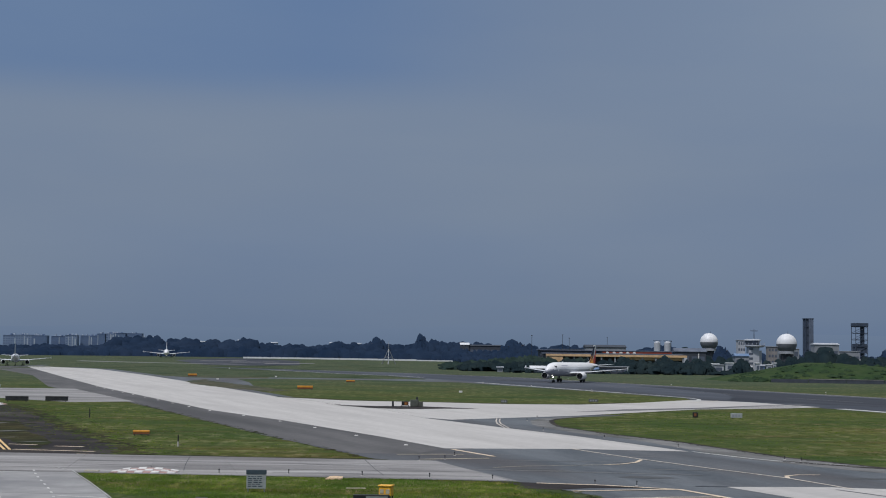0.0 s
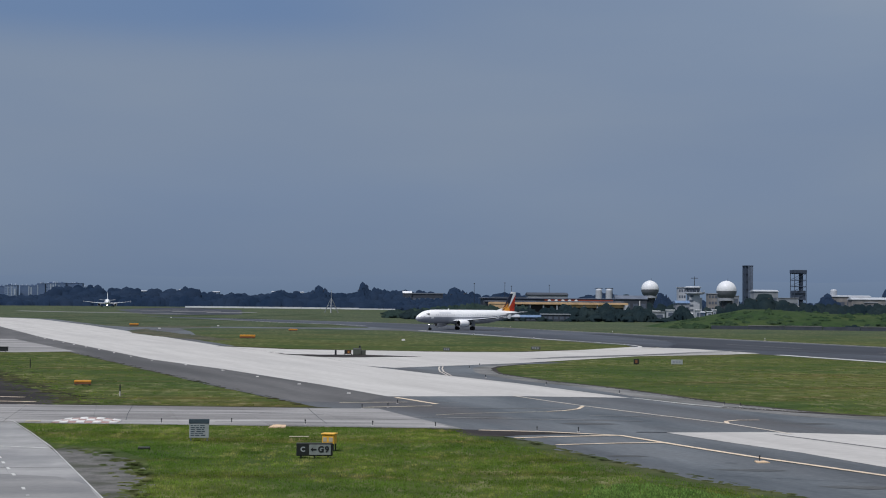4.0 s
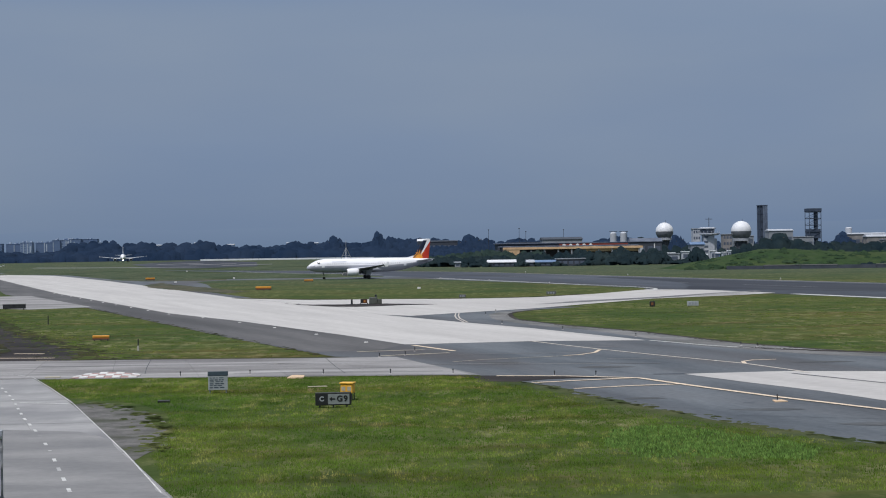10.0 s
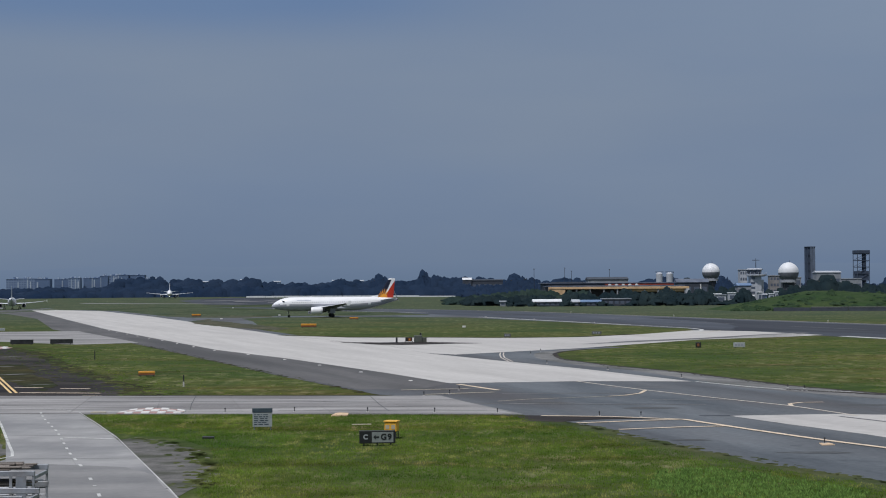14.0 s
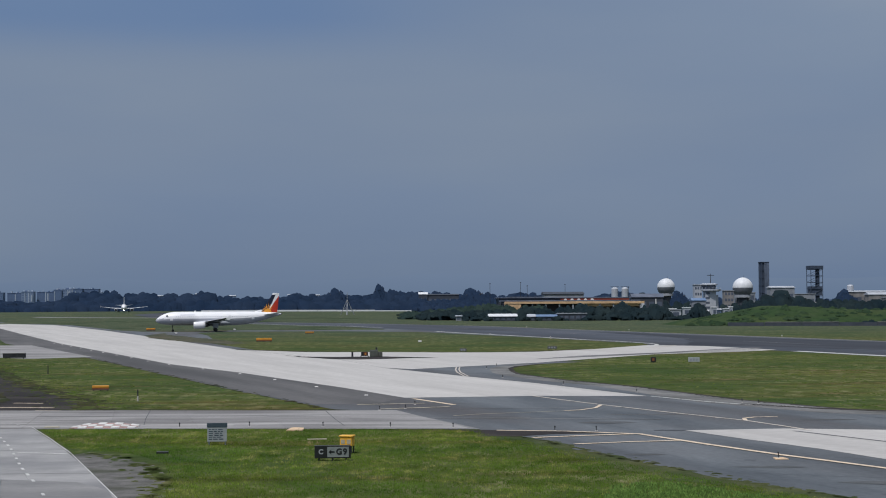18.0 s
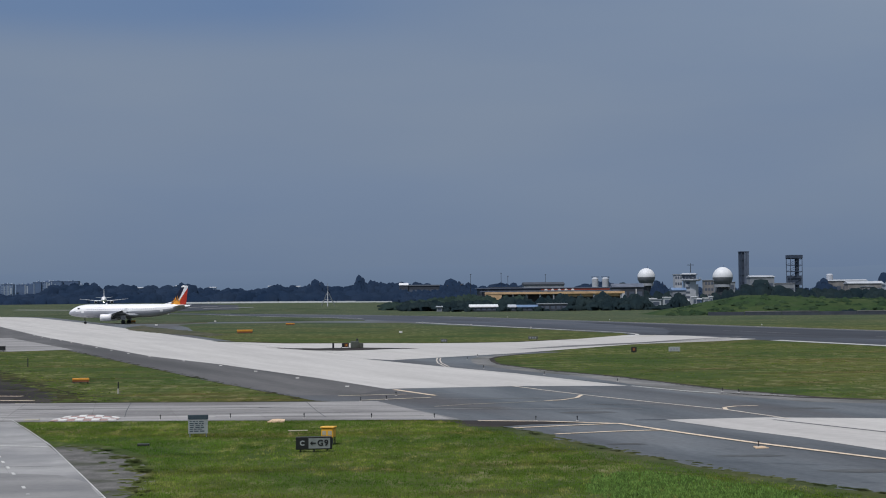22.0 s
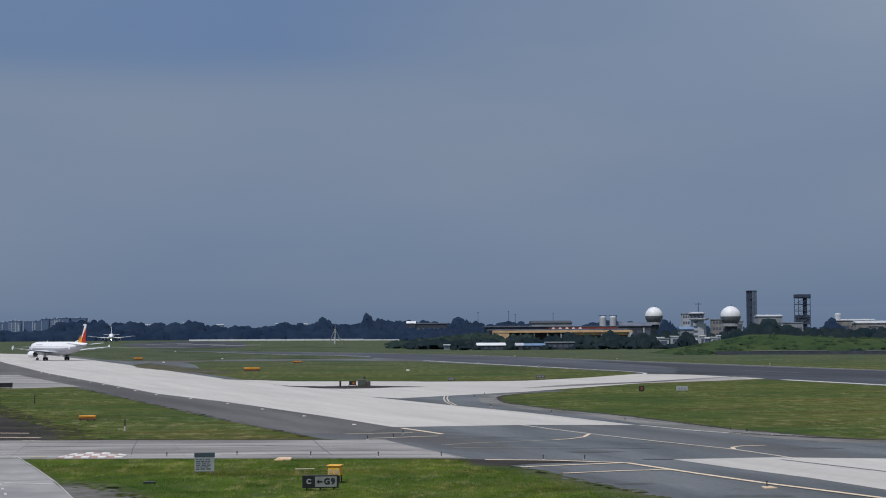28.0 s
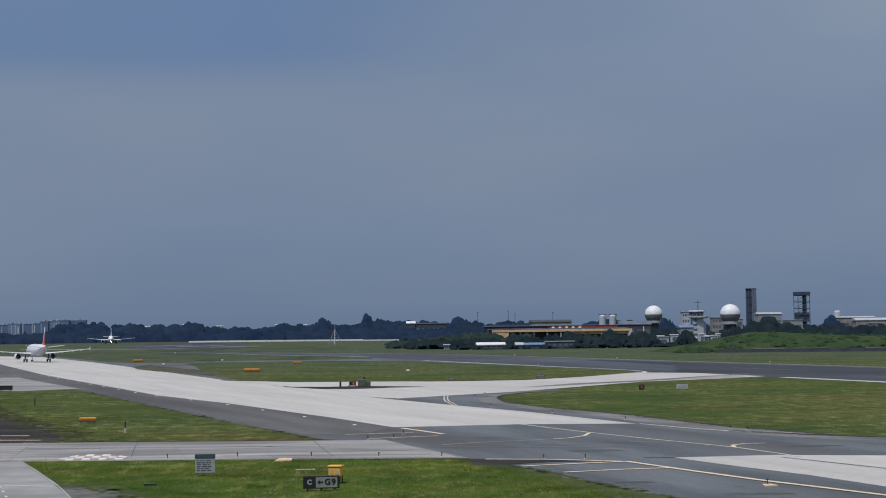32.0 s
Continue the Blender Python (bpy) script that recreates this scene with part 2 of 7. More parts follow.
ASPHALT_WARM = surf("brown_grey_asphalt", (0.078, 0.076, 0.076), (0.132, 0.128, 0.126), 0.30, 0.8, bump=0.25, c3=(0.058, 0.056, 0.056), scale3=0.08, amount3=0.7, fine=(1.6, 0.3), stretch=(1, 0.10, 1), turn=17, spec=0.3)
RUNWAY = surf("runway_asphalt", (0.040, 0.047, 0.061), (0.085, 0.094, 0.114), 0.10, 0.8, bump=0.2, c3=(0.032, 0.033, 0.040), scale3=0.03, amount3=0.8, fine=(1.2, 0.25), stretch=(1, 0.12, 1), turn=14, spec=0.3)
CONCRETE = surf("pale_concrete", (0.425, 0.41, 0.392), (0.515, 0.498, 0.477), 0.5, 0.85, bump=0.12, c3=(0.36, 0.345, 0.335), scale3=0.12, amount3=0.45, fine=(1.5, 0.16), stretch=(1, 0.07, 1), turn=17, spec=0.3)
CONCRETE_NEAR = surf("grey_concrete_slabs", (0.190, 0.184, 0.182), (0.385, 0.374, 0.366), 0.5, 0.85, bump=0.2, c3=(0.115, 0.108, 0.107), scale3=0.3, amount3=0.75, fine=(4.0, 0.2), stretch=(0.16, 1, 1), rand=0.05, spec=0.3)
CONCRETE_ROAD = surf("smooth_road_concrete", (0.235, 0.233, 0.234), (0.345, 0.341, 0.336), 0.35, 0.85, bump=0.15, c3=(0.185, 0.186, 0.192), scale3=0.16, amount3=0.75, fine=(3.0, 0.10), rand=0.03, spec=0.3)
SHOULDER = surf("gritty_grey_shoulder", (0.105, 0.108, 0.108), (0.225, 0.222, 0.217), 0.5, 0.9, bump=0.35, c3=(0.085, 0.086, 0.078), scale3=0.2, amount3=0.75, fine=(2.2, 0.36), stretch=(1, 0.3, 1), turn=25, spec=0.2)
CROSSING = surf("streaked_old_concrete", (0.19, 0.185, 0.183), (0.36, 0.35, 0.342), 0.3, 0.85, bump=0.2, c3=(0.13, 0.128, 0.128), scale3=0.12, amount3=0.75, fine=(1.5, 0.22), stretch=(0.3, 1, 1), turn=-8, spec=0.3)
CONCRETE_OLD = surf("weathered_concrete", (0.165, 0.165, 0.168), (0.27, 0.265, 0.26), 0.35, 0.85, bump=0.25, c3=(0.125, 0.125, 0.128), scale3=0.09, amount3=0.6, fine=(4.0, 0.14), stretch=(0.5, 1, 1), spec=0.3)
DIRT = surf("dark_tarred_soil", (0.014, 0.012, 0.012), (0.040, 0.034, 0.033), 0.25, 0.9, bump=0.4, c3=(0.082, 0.070, 0.058), scale3=0.30, amount3=0.45, fine=(3.0, 0.35), stretch=(0.35, 0.5, 1), turn=-12, spec=0.2)
GRAVEL = surf("grey_gravel", (0.082, 0.080, 0.075), (0.170, 0.164, 0.155), 0.9, 0.9, bump=0.6, c3=(0.052, 0.058, 0.034), scale3=0.5, amount3=0.85, fine=(9.0, 0.35), spec=0.2)
PLATE = surf("tan_painted_plate", (0.60, 0.41, 0.24), (0.76, 0.56, 0.38), 2.0, 0.7, c3=(0.44, 0.32, 0.20), scale3=1.2, amount3=0.5)
SIGN_FACE = surf("weathered_sign_face", (0.185, 0.21, 0.195), (0.26, 0.285, 0.27), 2.5, 0.6, c3=(0.14, 0.16, 0.15), scale3=1.5, amount3=0.5)
YELLOW = surf("yellow_line_paint", (0.60, 0.47, 0.335), (0.78, 0.645, 0.49), 2.0, 0.7, c3=(0.42, 0.35, 0.28), scale3=1.2, amount3=0.6)
WHITELINE = surf("white_line_paint", (0.42, 0.42, 0.40), (0.66, 0.66, 0.64), 1.5, 0.7, c3=(0.28, 0.28, 0.28), scale3=0.8, amount3=0.6)
SOIL_YELLOW = surf("strong_yellow_paint", (0.62, 0.42, 0.16), (0.78, 0.58, 0.28), 2.0, 0.7, c3=(0.40, 0.29, 0.16), scale3=1.0, amount3=0.5)
PALE_LINE = surf("pale_yellow_paint", (0.48, 0.43, 0.37), (0.66, 0.60, 0.53), 2.0, 0.7, c3=(0.30, 0.28, 0.25), scale3=0.9, amount3=0.6)
CREAMLINE = surf("faded_cream_paint", (0.36, 0.32, 0.24), (0.50, 0.45, 0.34), 1.5, 0.7, c3=(0.22, 0.21, 0.2), scale3=0.8, amount3=0.6)
ORANGE = surf("amber_sign_paint", (0.58, 0.24, 0.025), (0.74, 0.34, 0.04), 1.5, 0.5, fine=(8, 0.1))
RUST = surf("rust_brown_paint", (0.16, 0.055, 0.02), (0.25, 0.09, 0.03), 2, 0.7)
AMBER = surf("golden_yellow_paint", (0.70, 0.36, 0.03), (0.82, 0.47, 0.05), 2.0, 0.45, fine=(8, 0.1))
BLACK = surf("black_sign_face", (0.008, 0.010, 0.009), (0.018, 0.020, 0.018), 3, 0.45)
PALEGREY = surf("pale_grey_panel", (0.27, 0.30, 0.30), (0.36, 0.39, 0.39), 2.5, 0.6, c3=(0.20, 0.22, 0.22), scale3=1.5, amount3=0.5)
TEAL = surf("dark_teal_header", (0.026, 0.046, 0.060), (0.048, 0.075, 0.092), 3, 0.6)
OLIVE = surf("dull_olive_steel", (0.075, 0.085, 0.07), (0.12, 0.13, 0.11), 2, 0.6, c3=(0.05, 0.045, 0.035), scale3=1.2, amount3=0.6)
SOIL_GRASS = turf("thin_grass_on_soil", (0.024, 0.023, 0.017), (0.050, 0.052, 0.027), (0.105, 0.098, 0.060), 0.6, 0.6, 0.2)
COARSE = turf("coarse_dark_grass", (0.030, 0.046, 0.026), (0.046, 0.064, 0.038), (0.10, 0.105, 0.07), 0.5, 0.5, 0.05)
MUD = turf("mud_and_thin_grass", (0.058, 0.060, 0.048), (0.098, 0.096, 0.080), (0.17, 0.16, 0.14), 0.7, 0.5, 0.12)
MARGIN = turf("worn_grass_margin", (0.046, 0.058, 0.026), (0.074, 0.086, 0.046), (0.11, 0.115, 0.08), 0.6, 0.9, 0.3)
WHITE = surf("white_gloss_paint", (0.80, 0.81, 0.83), (0.86, 0.86, 0.87), 0.4, 0.28, fine=(0.9, 0.03))
BELLY = surf("grey_belly_paint", (0.33, 0.35, 0.38), (0.42, 0.44, 0.47), 0.5, 0.35)
ALUMINIUM = surf("bare_aluminium", (0.42, 0.44, 0.46), (0.55, 0.57, 0.59), 0.7, 0.38, metal=0.7)
DARKMETAL = surf("dark_metal", (0.025, 0.026, 0.03), (0.06, 0.062, 0.066), 2, 0.5, metal=0.5)
TYRE = surf("tyre_rubber", (0.012, 0.012, 0.013), (0.03, 0.03, 0.03), 6, 0.8)
GLASS = surf("dark_cockpit_glass", (0.01, 0.012, 0.016), (0.02, 0.024, 0.03), 2, 0.08, spec=0.8)
RED = surf("orange_red_livery", (0.41, 0.028, 0.014), (0.50, 0.044, 0.018), 0.6, 0.3)
NAVY = surf("navy_livery", (0.007, 0.009, 0.024), (0.012, 0.015, 0.036), 0.6, 0.3)
SUNNY = surf("sunburst_yellow", (0.76, 0.28, 0.03), (0.84, 0.38, 0.05), 0.6, 0.3)
STEEL = surf("galvanised_steel", (0.24, 0.26, 0.29), (0.38, 0.40, 0.43), 3, 0.5, metal=0.2, c3=(0.20, 0.18, 0.17), scale3=2.5, amount3=0.6)
TIMBER = surf("weathered_planks", (0.085, 0.070, 0.060), (0.27, 0.235, 0.205), 2.0, 0.85, stretch=(0.3, 6, 6), rand=0.4, bump=0.3)
REDBOX = surf("brick_red_paint", (0.20, 0.035, 0.02), (0.29, 0.055, 0.03), 3, 0.6)
PINK = surf("faded_red_paint", (0.32, 0.20, 0.18), (0.43, 0.29, 0.27), 2, 0.8)
CHALK = surf("chalk_white_paint", (0.60, 0.59, 0.57), (0.74, 0.73, 0.71), 2, 0.8, c3=(0.4, 0.38, 0.36), scale3=1.3, amount3=0.4)
# aerial haze painted into the far leaves as blue
LEAF_FAR = surf("hazed_far_foliage", (0.0125, 0.0245, 0.050), (0.0215, 0.0355, 0.064), 0.03, 0.95, island=0.10, spec=0.0)
LEAF = surf("dark_foliage", (0.010, 0.019, 0.025), (0.021, 0.032, 0.034), 0.08, 0.95, island=0.14, spec=0.0)
LEAF_BRIGHT = surf("shrub_foliage", (0.023, 0.043, 0.024), (0.038, 0.061, 0.033), 0.05, 0.95, island=0.15, spec=0.0)
# some haze is mixed into this grey-green as well
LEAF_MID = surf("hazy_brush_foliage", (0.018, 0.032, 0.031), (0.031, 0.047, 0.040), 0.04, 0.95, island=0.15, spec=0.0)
BARK = surf("grey_brown_bark", (0.07, 0.055, 0.04), (0.14, 0.115, 0.09), 2, 0.9, bump=0.4, stretch=(3, 3, 0.6))
RADOME = surf("white_radome_panel", (0.62, 0.64, 0.67), (0.72, 0.73, 0.75), 0.4, 0.5, fine=(1.0, 0.06))
CLAD_WHITE = surf("white_cladding", (0.36, 0.39, 0.44), (0.50, 0.52, 0.56), 0.3, 0.6, c3=(0.27, 0.29, 0.32), scale3=0.15, amount3=0.5)
CLAD_GREY = surf("grey_cladding", (0.20, 0.22, 0.25), (0.30, 0.32, 0.35), 0.3, 0.6, c3=(0.15, 0.16, 0.18), scale3=0.15, amount3=0.5)
# shade on the lower half of the domes, put into the colour
DOME_SHADE = surf("dome_underside_shade", (0.115, 0.125, 0.15), (0.165, 0.175, 0.20), 0.4, 0.7)
LOUVRE = surf("blue_grey_louvres", (0.100, 0.132, 0.190), (0.165, 0.202, 0.270), 0.5, 0.7, c3=(0.07, 0.09, 0.125), scale3=0.25, amount3=0.7)
# blue of the haze is mixed into the steel colour
TOWER_STEEL = surf("weathered_hazed_steel", (0.032, 0.050, 0.084), (0.058, 0.079, 0.120), 0.4, 0.7, c3=(0.03, 0.04, 0.058), scale3=0.2, amount3=0.5)
PANE = surf("pale_cabin_pane", (0.60, 0.61, 0.65), (0.68, 0.69, 0.72), 2, 0.25)
NAME_BLUE = surf("pale_blue_lettering", (0.42, 0.44, 0.52), (0.50, 0.52, 0.60), 2, 0.4)
RUBBER_DARK = surf("tyre_blackened_asphalt", (0.022, 0.025, 0.034), (0.042, 0.046, 0.057), 0.10, 0.8, bump=0.15, c3=(0.062, 0.066, 0.078), scale3=0.05, amount3=0.7, fine=(1.2, 0.2), stretch=(1, 0.10, 1), turn=14, spec=0.3)
RUBBER = surf("tyre_rubber_marks", (0.105, 0.107, 0.112), (0.185, 0.184, 0.185), 0.6, 0.85, stretch=(1, 0.2, 1), turn=17)
CLAD_YELLOW = surf("ochre_cladding", (0.56, 0.37, 0.20), (0.70, 0.48, 0.28), 0.3, 0.6, c3=(0.32, 0.21, 0.12), scale3=0.2, amount3=0.5)
# dark walls tinted blue to stand in for aerial haze
CLAD_DARK = surf("dark_hazed_wall", (0.030, 0.038, 0.053), (0.056, 0.066, 0.086), 0.4, 0.7)
SLATE = surf("blue_grey_roof_sheet", (0.085, 0.105, 0.150), (0.135, 0.157, 0.205), 0.3, 0.6, c3=(0.06, 0.075, 0.11), scale3=0.2, amount3=0.5)
# brown shifted towards blue for the same haze
RECESS = surf("hazed_brown_recess", (0.038, 0.033, 0.042), (0.062, 0.052, 0.060), 0.4, 0.7)
CLAD_BLUE = surf("blue_roof_sheet", (0.10, 0.17, 0.30), (0.16, 0.24, 0.38), 0.4, 0.5)
# tan greyed by haze painted into the wall colour
CLAD_TAN = surf("weathered_hazed_tan_wall", (0.20, 0.19, 0.185), (0.29, 0.275, 0.265), 0.3, 0.7, c3=(0.14, 0.14, 0.145), scale3=0.2, amount3=0.6)
# apartment colours with blue haze painted in; APT_BRIGHT also holds sunlight
APT = surf("hazed_blue_stucco", (0.078, 0.128, 0.232), (0.108, 0.165, 0.278), 0.1, 0.8, c3=(0.07, 0.115, 0.212), scale3=0.04, amount3=0.5)
APT_PALE = surf("hazed_pale_stucco", (0.135, 0.195, 0.305), (0.180, 0.242, 0.355), 0.1, 0.8, c3=(0.11, 0.165, 0.27), scale3=0.06, amount3=0.5)
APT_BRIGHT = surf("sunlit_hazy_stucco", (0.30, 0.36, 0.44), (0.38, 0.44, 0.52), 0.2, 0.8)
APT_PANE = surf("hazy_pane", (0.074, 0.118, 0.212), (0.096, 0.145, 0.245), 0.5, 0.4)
WING = surf("pale_wing_skin", (0.56, 0.58, 0.61), (0.66, 0.68, 0.71), 0.5, 0.4)
# shade beneath the wing, painted as a darker copy of the skin
WING_LOW = surf("painted_underside_shade", (0.085, 0.092, 0.108), (0.125, 0.132, 0.15), 0.5, 0.5)
# grey belly paint with underside shade mixed into its tone
BELLY_SKIN = surf("shaded_grey_belly", (0.36, 0.37, 0.42), (0.44, 0.45, 0.50), 0.4, 0.35, fine=(0.9, 0.04))
APT_WIN = surf("apartment_window", (0.07, 0.09, 0.13), (0.11, 0.13, 0.17), 0.5, 0.3)
LAMP = glow("landing_light", (1.0, 0.96, 0.88), 40.0)
# the range glows: haze is put into its emission, sky colour towards the top
MOUNTAIN = glow("glowing_distant_range", (0.135, 0.185, 0.268), 1.0)
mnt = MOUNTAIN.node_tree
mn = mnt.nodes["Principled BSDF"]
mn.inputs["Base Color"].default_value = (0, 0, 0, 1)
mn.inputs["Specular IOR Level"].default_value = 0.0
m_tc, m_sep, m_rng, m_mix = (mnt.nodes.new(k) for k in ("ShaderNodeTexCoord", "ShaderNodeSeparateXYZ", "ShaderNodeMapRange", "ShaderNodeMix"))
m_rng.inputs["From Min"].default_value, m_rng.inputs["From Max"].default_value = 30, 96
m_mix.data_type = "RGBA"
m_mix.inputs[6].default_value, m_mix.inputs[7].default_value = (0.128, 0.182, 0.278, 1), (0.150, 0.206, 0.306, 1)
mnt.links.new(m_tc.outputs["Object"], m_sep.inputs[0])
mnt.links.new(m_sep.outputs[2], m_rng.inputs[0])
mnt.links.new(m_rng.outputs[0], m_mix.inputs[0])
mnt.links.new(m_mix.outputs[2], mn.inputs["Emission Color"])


# ---- builders ----
def link(name, bm, material, parent=None, label="", smooth=False):
    me = bpy.data.meshes.new(name)
    bm.normal_update()
    bm.to_mesh(me)
    bm.free()
    me.materials.append(material)
    if smooth:
        for p in me.polygons:
            p.use_smooth = True
    ob = new(name, me)
    if parent:
        ob.parent = parent
    if label:
        ob["label"] = label
    return ob


def part(name, bm, material, parent, label="", smooth=False):
    return link(name, bm, material, parent, label, smooth)


def thing(name, m, label, category, group="", kind=""):
    ob = new(name)
    ob.empty_display_size = 0.3
    ob.matrix_world = m
    return tagged(ob, label, category, group, kind)


def box(bm, x0, x1, y0, y1, z0, z1, bevel=0.0):
    r = bmesh.ops.create_cube(bm, size=1.0)
    for v in r["verts"]:
        v.co = Vector(((x0 + x1) / 2 + v.co.x * (x1 - x0), (y0 + y1) / 2 + v.co.y * (y1 - y0), (z0 + z1) / 2 + v.co.z * (z1 - z0)))
    if bevel:
        edges = list({e for v in r["verts"] for e in v.link_edges})
        bmesh.ops.bevel(bm, geom=edges, offset=bevel, segments=1, affect="EDGES")
    return bm


def boxed(*a, bevel=0.0):
    return box(bmesh.new(), *a, bevel=bevel)


def rod(bm, p, q, r0, r1=None, sides=8):
    """A tapered round bar from p to q."""
    p, q = Vector(p), Vector(q)
    r1 = r0 if r1 is None else r1
    m = (q - p).to_track_quat("Z", "Y").to_matrix()
    rings = []
    for c, r in ((p, r0), (q, r1)):
        rings.append([bm.verts.new(c + m @ Vector((r * math.cos(2 * math.pi * k / sides), r * math.sin(2 * math.pi * k / sides), 0))) for k in range(sides)])
    for k in range(sides):
        bm.faces.new((rings[0][k], rings[0][(k + 1) % sides], rings[1][(k + 1) % sides], rings[1][k]))
    bm.faces.new(rings[0][::-1])
    bm.faces.new(rings[1])
    return bm


def loft(bm, rings, caps=True):
    vs = [[bm.verts.new(p) for p in ring] for ring in rings]
    for a, b in zip(vs, vs[1:]):
        for k in range(len(a)):
            bm.faces.new((a[k], a[(k + 1) % len(a)], b[(k + 1) % len(a)], b[k]))
    if caps:
        bm.faces.new(vs[0][::-1])
        bm.faces.new(vs[-1])
    bmesh.ops.recalc_face_normals(bm, faces=bm.faces[:])
    return bm


def circle(c, r, axis="x", n=20, rz=None):
    rz = r if rz is None else rz
    out = []
    for k in range(n):
        a, b = r * math.cos(2 * math.pi * k / n), rz * math.sin(2 * math.pi * k / n)
        out.append(Vector((c[0], c[1] + a, c[2] + b)) if axis == "x" else Vector((c[0] + a, c[1], c[2] + b)) if axis == "y" else Vector((c[0] + a, c[1] + b, c[2])))
    return out


def prism(pts, z0, z1, bm=None):
    """An upright prism over a plan polygon."""
    bm = bm or bmesh.new()
    lo, hi = [bm.verts.new((x, y, z0)) for x, y in pts], [bm.verts.new((x, y, z1)) for x, y in pts]
    n = len(pts)
    for k in range(n):
        bm.faces.new((lo[k], lo[(k + 1) % n], hi[(k + 1) % n], hi[k]))
    bm.faces.new(lo[::-1])
    bm.faces.new(hi)
    bmesh.ops.recalc_face_normals(bm, faces=bm.faces[:])
    return bm


# ---- the lie of the land ----
def land(x, y):
    """A long shallow dip under the far taxiway and a plateau behind it."""
    dip = -1.0 * math.exp(-((x + 222) / 110) ** 2 - ((y - 848) / 350) ** 2)
    rise = 3.37 * math.exp(-((x + 214) / 500) ** 2) * (math.exp(-((y - 1289) / 350) ** 2) if y < 1289 else 1.0)
    return dip + rise


def drape(bm, lift, step=20.0, near=140.0):
    """Cuts a flat mesh into squares where the land undulates, and lays it on the land."""
    bmesh.ops.triangulate(bm, faces=bm.faces[:])
    xs, ys = [v.co.x for v in bm.verts], [v.co.y for v in bm.verts]
    for axis, lo, hi in ((0, min(xs), max(xs)), (1, max(min(ys), near), max(ys))):
        if max(ys) < near:
            break
        k = math.floor(lo / step) + 1
        while k * step < hi:
            co, no = [0, 0, 0], [0, 0, 0]
            co[axis], no[axis] = k * step, 1
            bmesh.ops.bisect_plane(bm, geom=bm.verts[:] + bm.edges[:] + bm.faces[:], plane_co=co, plane_no=no)
            k += 1
    for v in bm.verts:
        v.co.z = land(v.co.x, v.co.y) + lift
    bmesh.ops.recalc_face_normals(bm, faces=bm.faces[:])
    if bm.faces and sum(f.normal.z for f in bm.faces) < 0:
        bmesh.ops.reverse_faces(bm, faces=bm.faces[:])
    return bm


def ragged(pts, amount, step=1.6):
    """The outline pts with its sides broken up and worn in and out by about amount metres."""
    out = []
    for k, p in enumerate(pts):
        a, b = Vector(p), Vector(pts[(k + 1) % len(pts)])
        n = max(1, min(24, int((b - a).length / step)))
        side = Vector((-(b - a).y, (b - a).x)).normalized() if (b - a).length > 0 else Vector((0, 0))
        for i in range(n):
            q = a.lerp(b, i / n)
            w = noise.noise((q.x * 0.55, q.y * 0.55, 3.1)) + 0.5 * noise.noise((q.x * 1.7, q.y * 1.7, 7.7))
            out.append((q + side * w * amount)[:])
    return out


def paving(name, pts, material, lift, label, category, parent=None, rough=0.0):
    bm = bmesh.new()
    if rough:
        pts = ragged(pts, rough)
    bm.faces.new([bm.verts.new((x, y, 0)) for x, y in pts])
    ob = link(name, drape(bm, lift), material, parent)
    return tagged(ob, label, category, kind="structure") if parent is None else ob


def stripe(name, pts, width, material, lift, label="", parent=None):
    """A painted line of constant width along pts."""
    bm = bmesh.new()
    left, right = [], []
    for k, p in enumerate(pts):
        a, b = Vector(pts[max(k - 1, 0)]), Vector(pts[min(k + 1, len(pts) - 1)])
        d = (b - a).normalized()
        s = Vector((-d.y, d.x)) * width / 2
        left.append(Vector(p) + s)
        right.append(Vector(p) - s)
    lv, rv = [bm.verts.new((p.x, p.y, 0)) for p in left], [bm.verts.new((p.x, p.y, 0)) for p in right]
    for k in range(len(pts) - 1):
        bm.faces.new((lv[k], lv[k + 1], rv[k + 1], rv[k]))
    ob = link(name, drape(bm, lift), material, parent)
    return tagged(ob, label, "line marking", kind="structure") if parent is None else ob


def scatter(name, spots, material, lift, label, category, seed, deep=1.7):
    """Flat uneven patches, one mesh: each spot is (x, y, size), deep times longer along the camera's view than wide."""
    rng = np.random.RandomState(seed)
    vs, fs = [], []
    for x, y, size in spots:
        base, n = len(vs), 9
        lean = rng.uniform(-0.5, 0.5)
        for k in range(n):
            a = 2 * math.pi * k / n
            r = size * rng.uniform(0.55, 1.1)
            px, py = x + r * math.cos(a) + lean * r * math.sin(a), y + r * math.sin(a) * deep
            vs.append((px, py, land(px, py) + lift))
        fs.append(tuple(range(base, base + n)))
    me = bpy.data.meshes.new(name)
    me.from_pydata(vs, [], fs)
    me.materials.append(material)
    return tagged(new(name, me), label, category, kind="stuff")


def along(line, count, reach, size, seed):
    """Spots thinning out on the left side of a line (the right side for a negative reach)."""
    rng = np.random.RandomState(seed)
    pts = [Vector(p) for p in line]
    runs = [(q - p).length for p, q in zip(pts, pts[1:])]
    out = []
    for k in range(count):
        i = rng.choice(len(runs), p=np.array(runs) / sum(runs))
        p, q = pts[i], pts[i + 1]
        side = Vector((-(q - p).y, (q - p).x)).normalized()
        far = rng.rand() ** 2
        c = p.lerp(q, rng.rand()) + side * reach * far
        out.append((c.x, c.y, size * rng.uniform(0.4, 1.2) * (1 - 0.6 * far)))
    return out


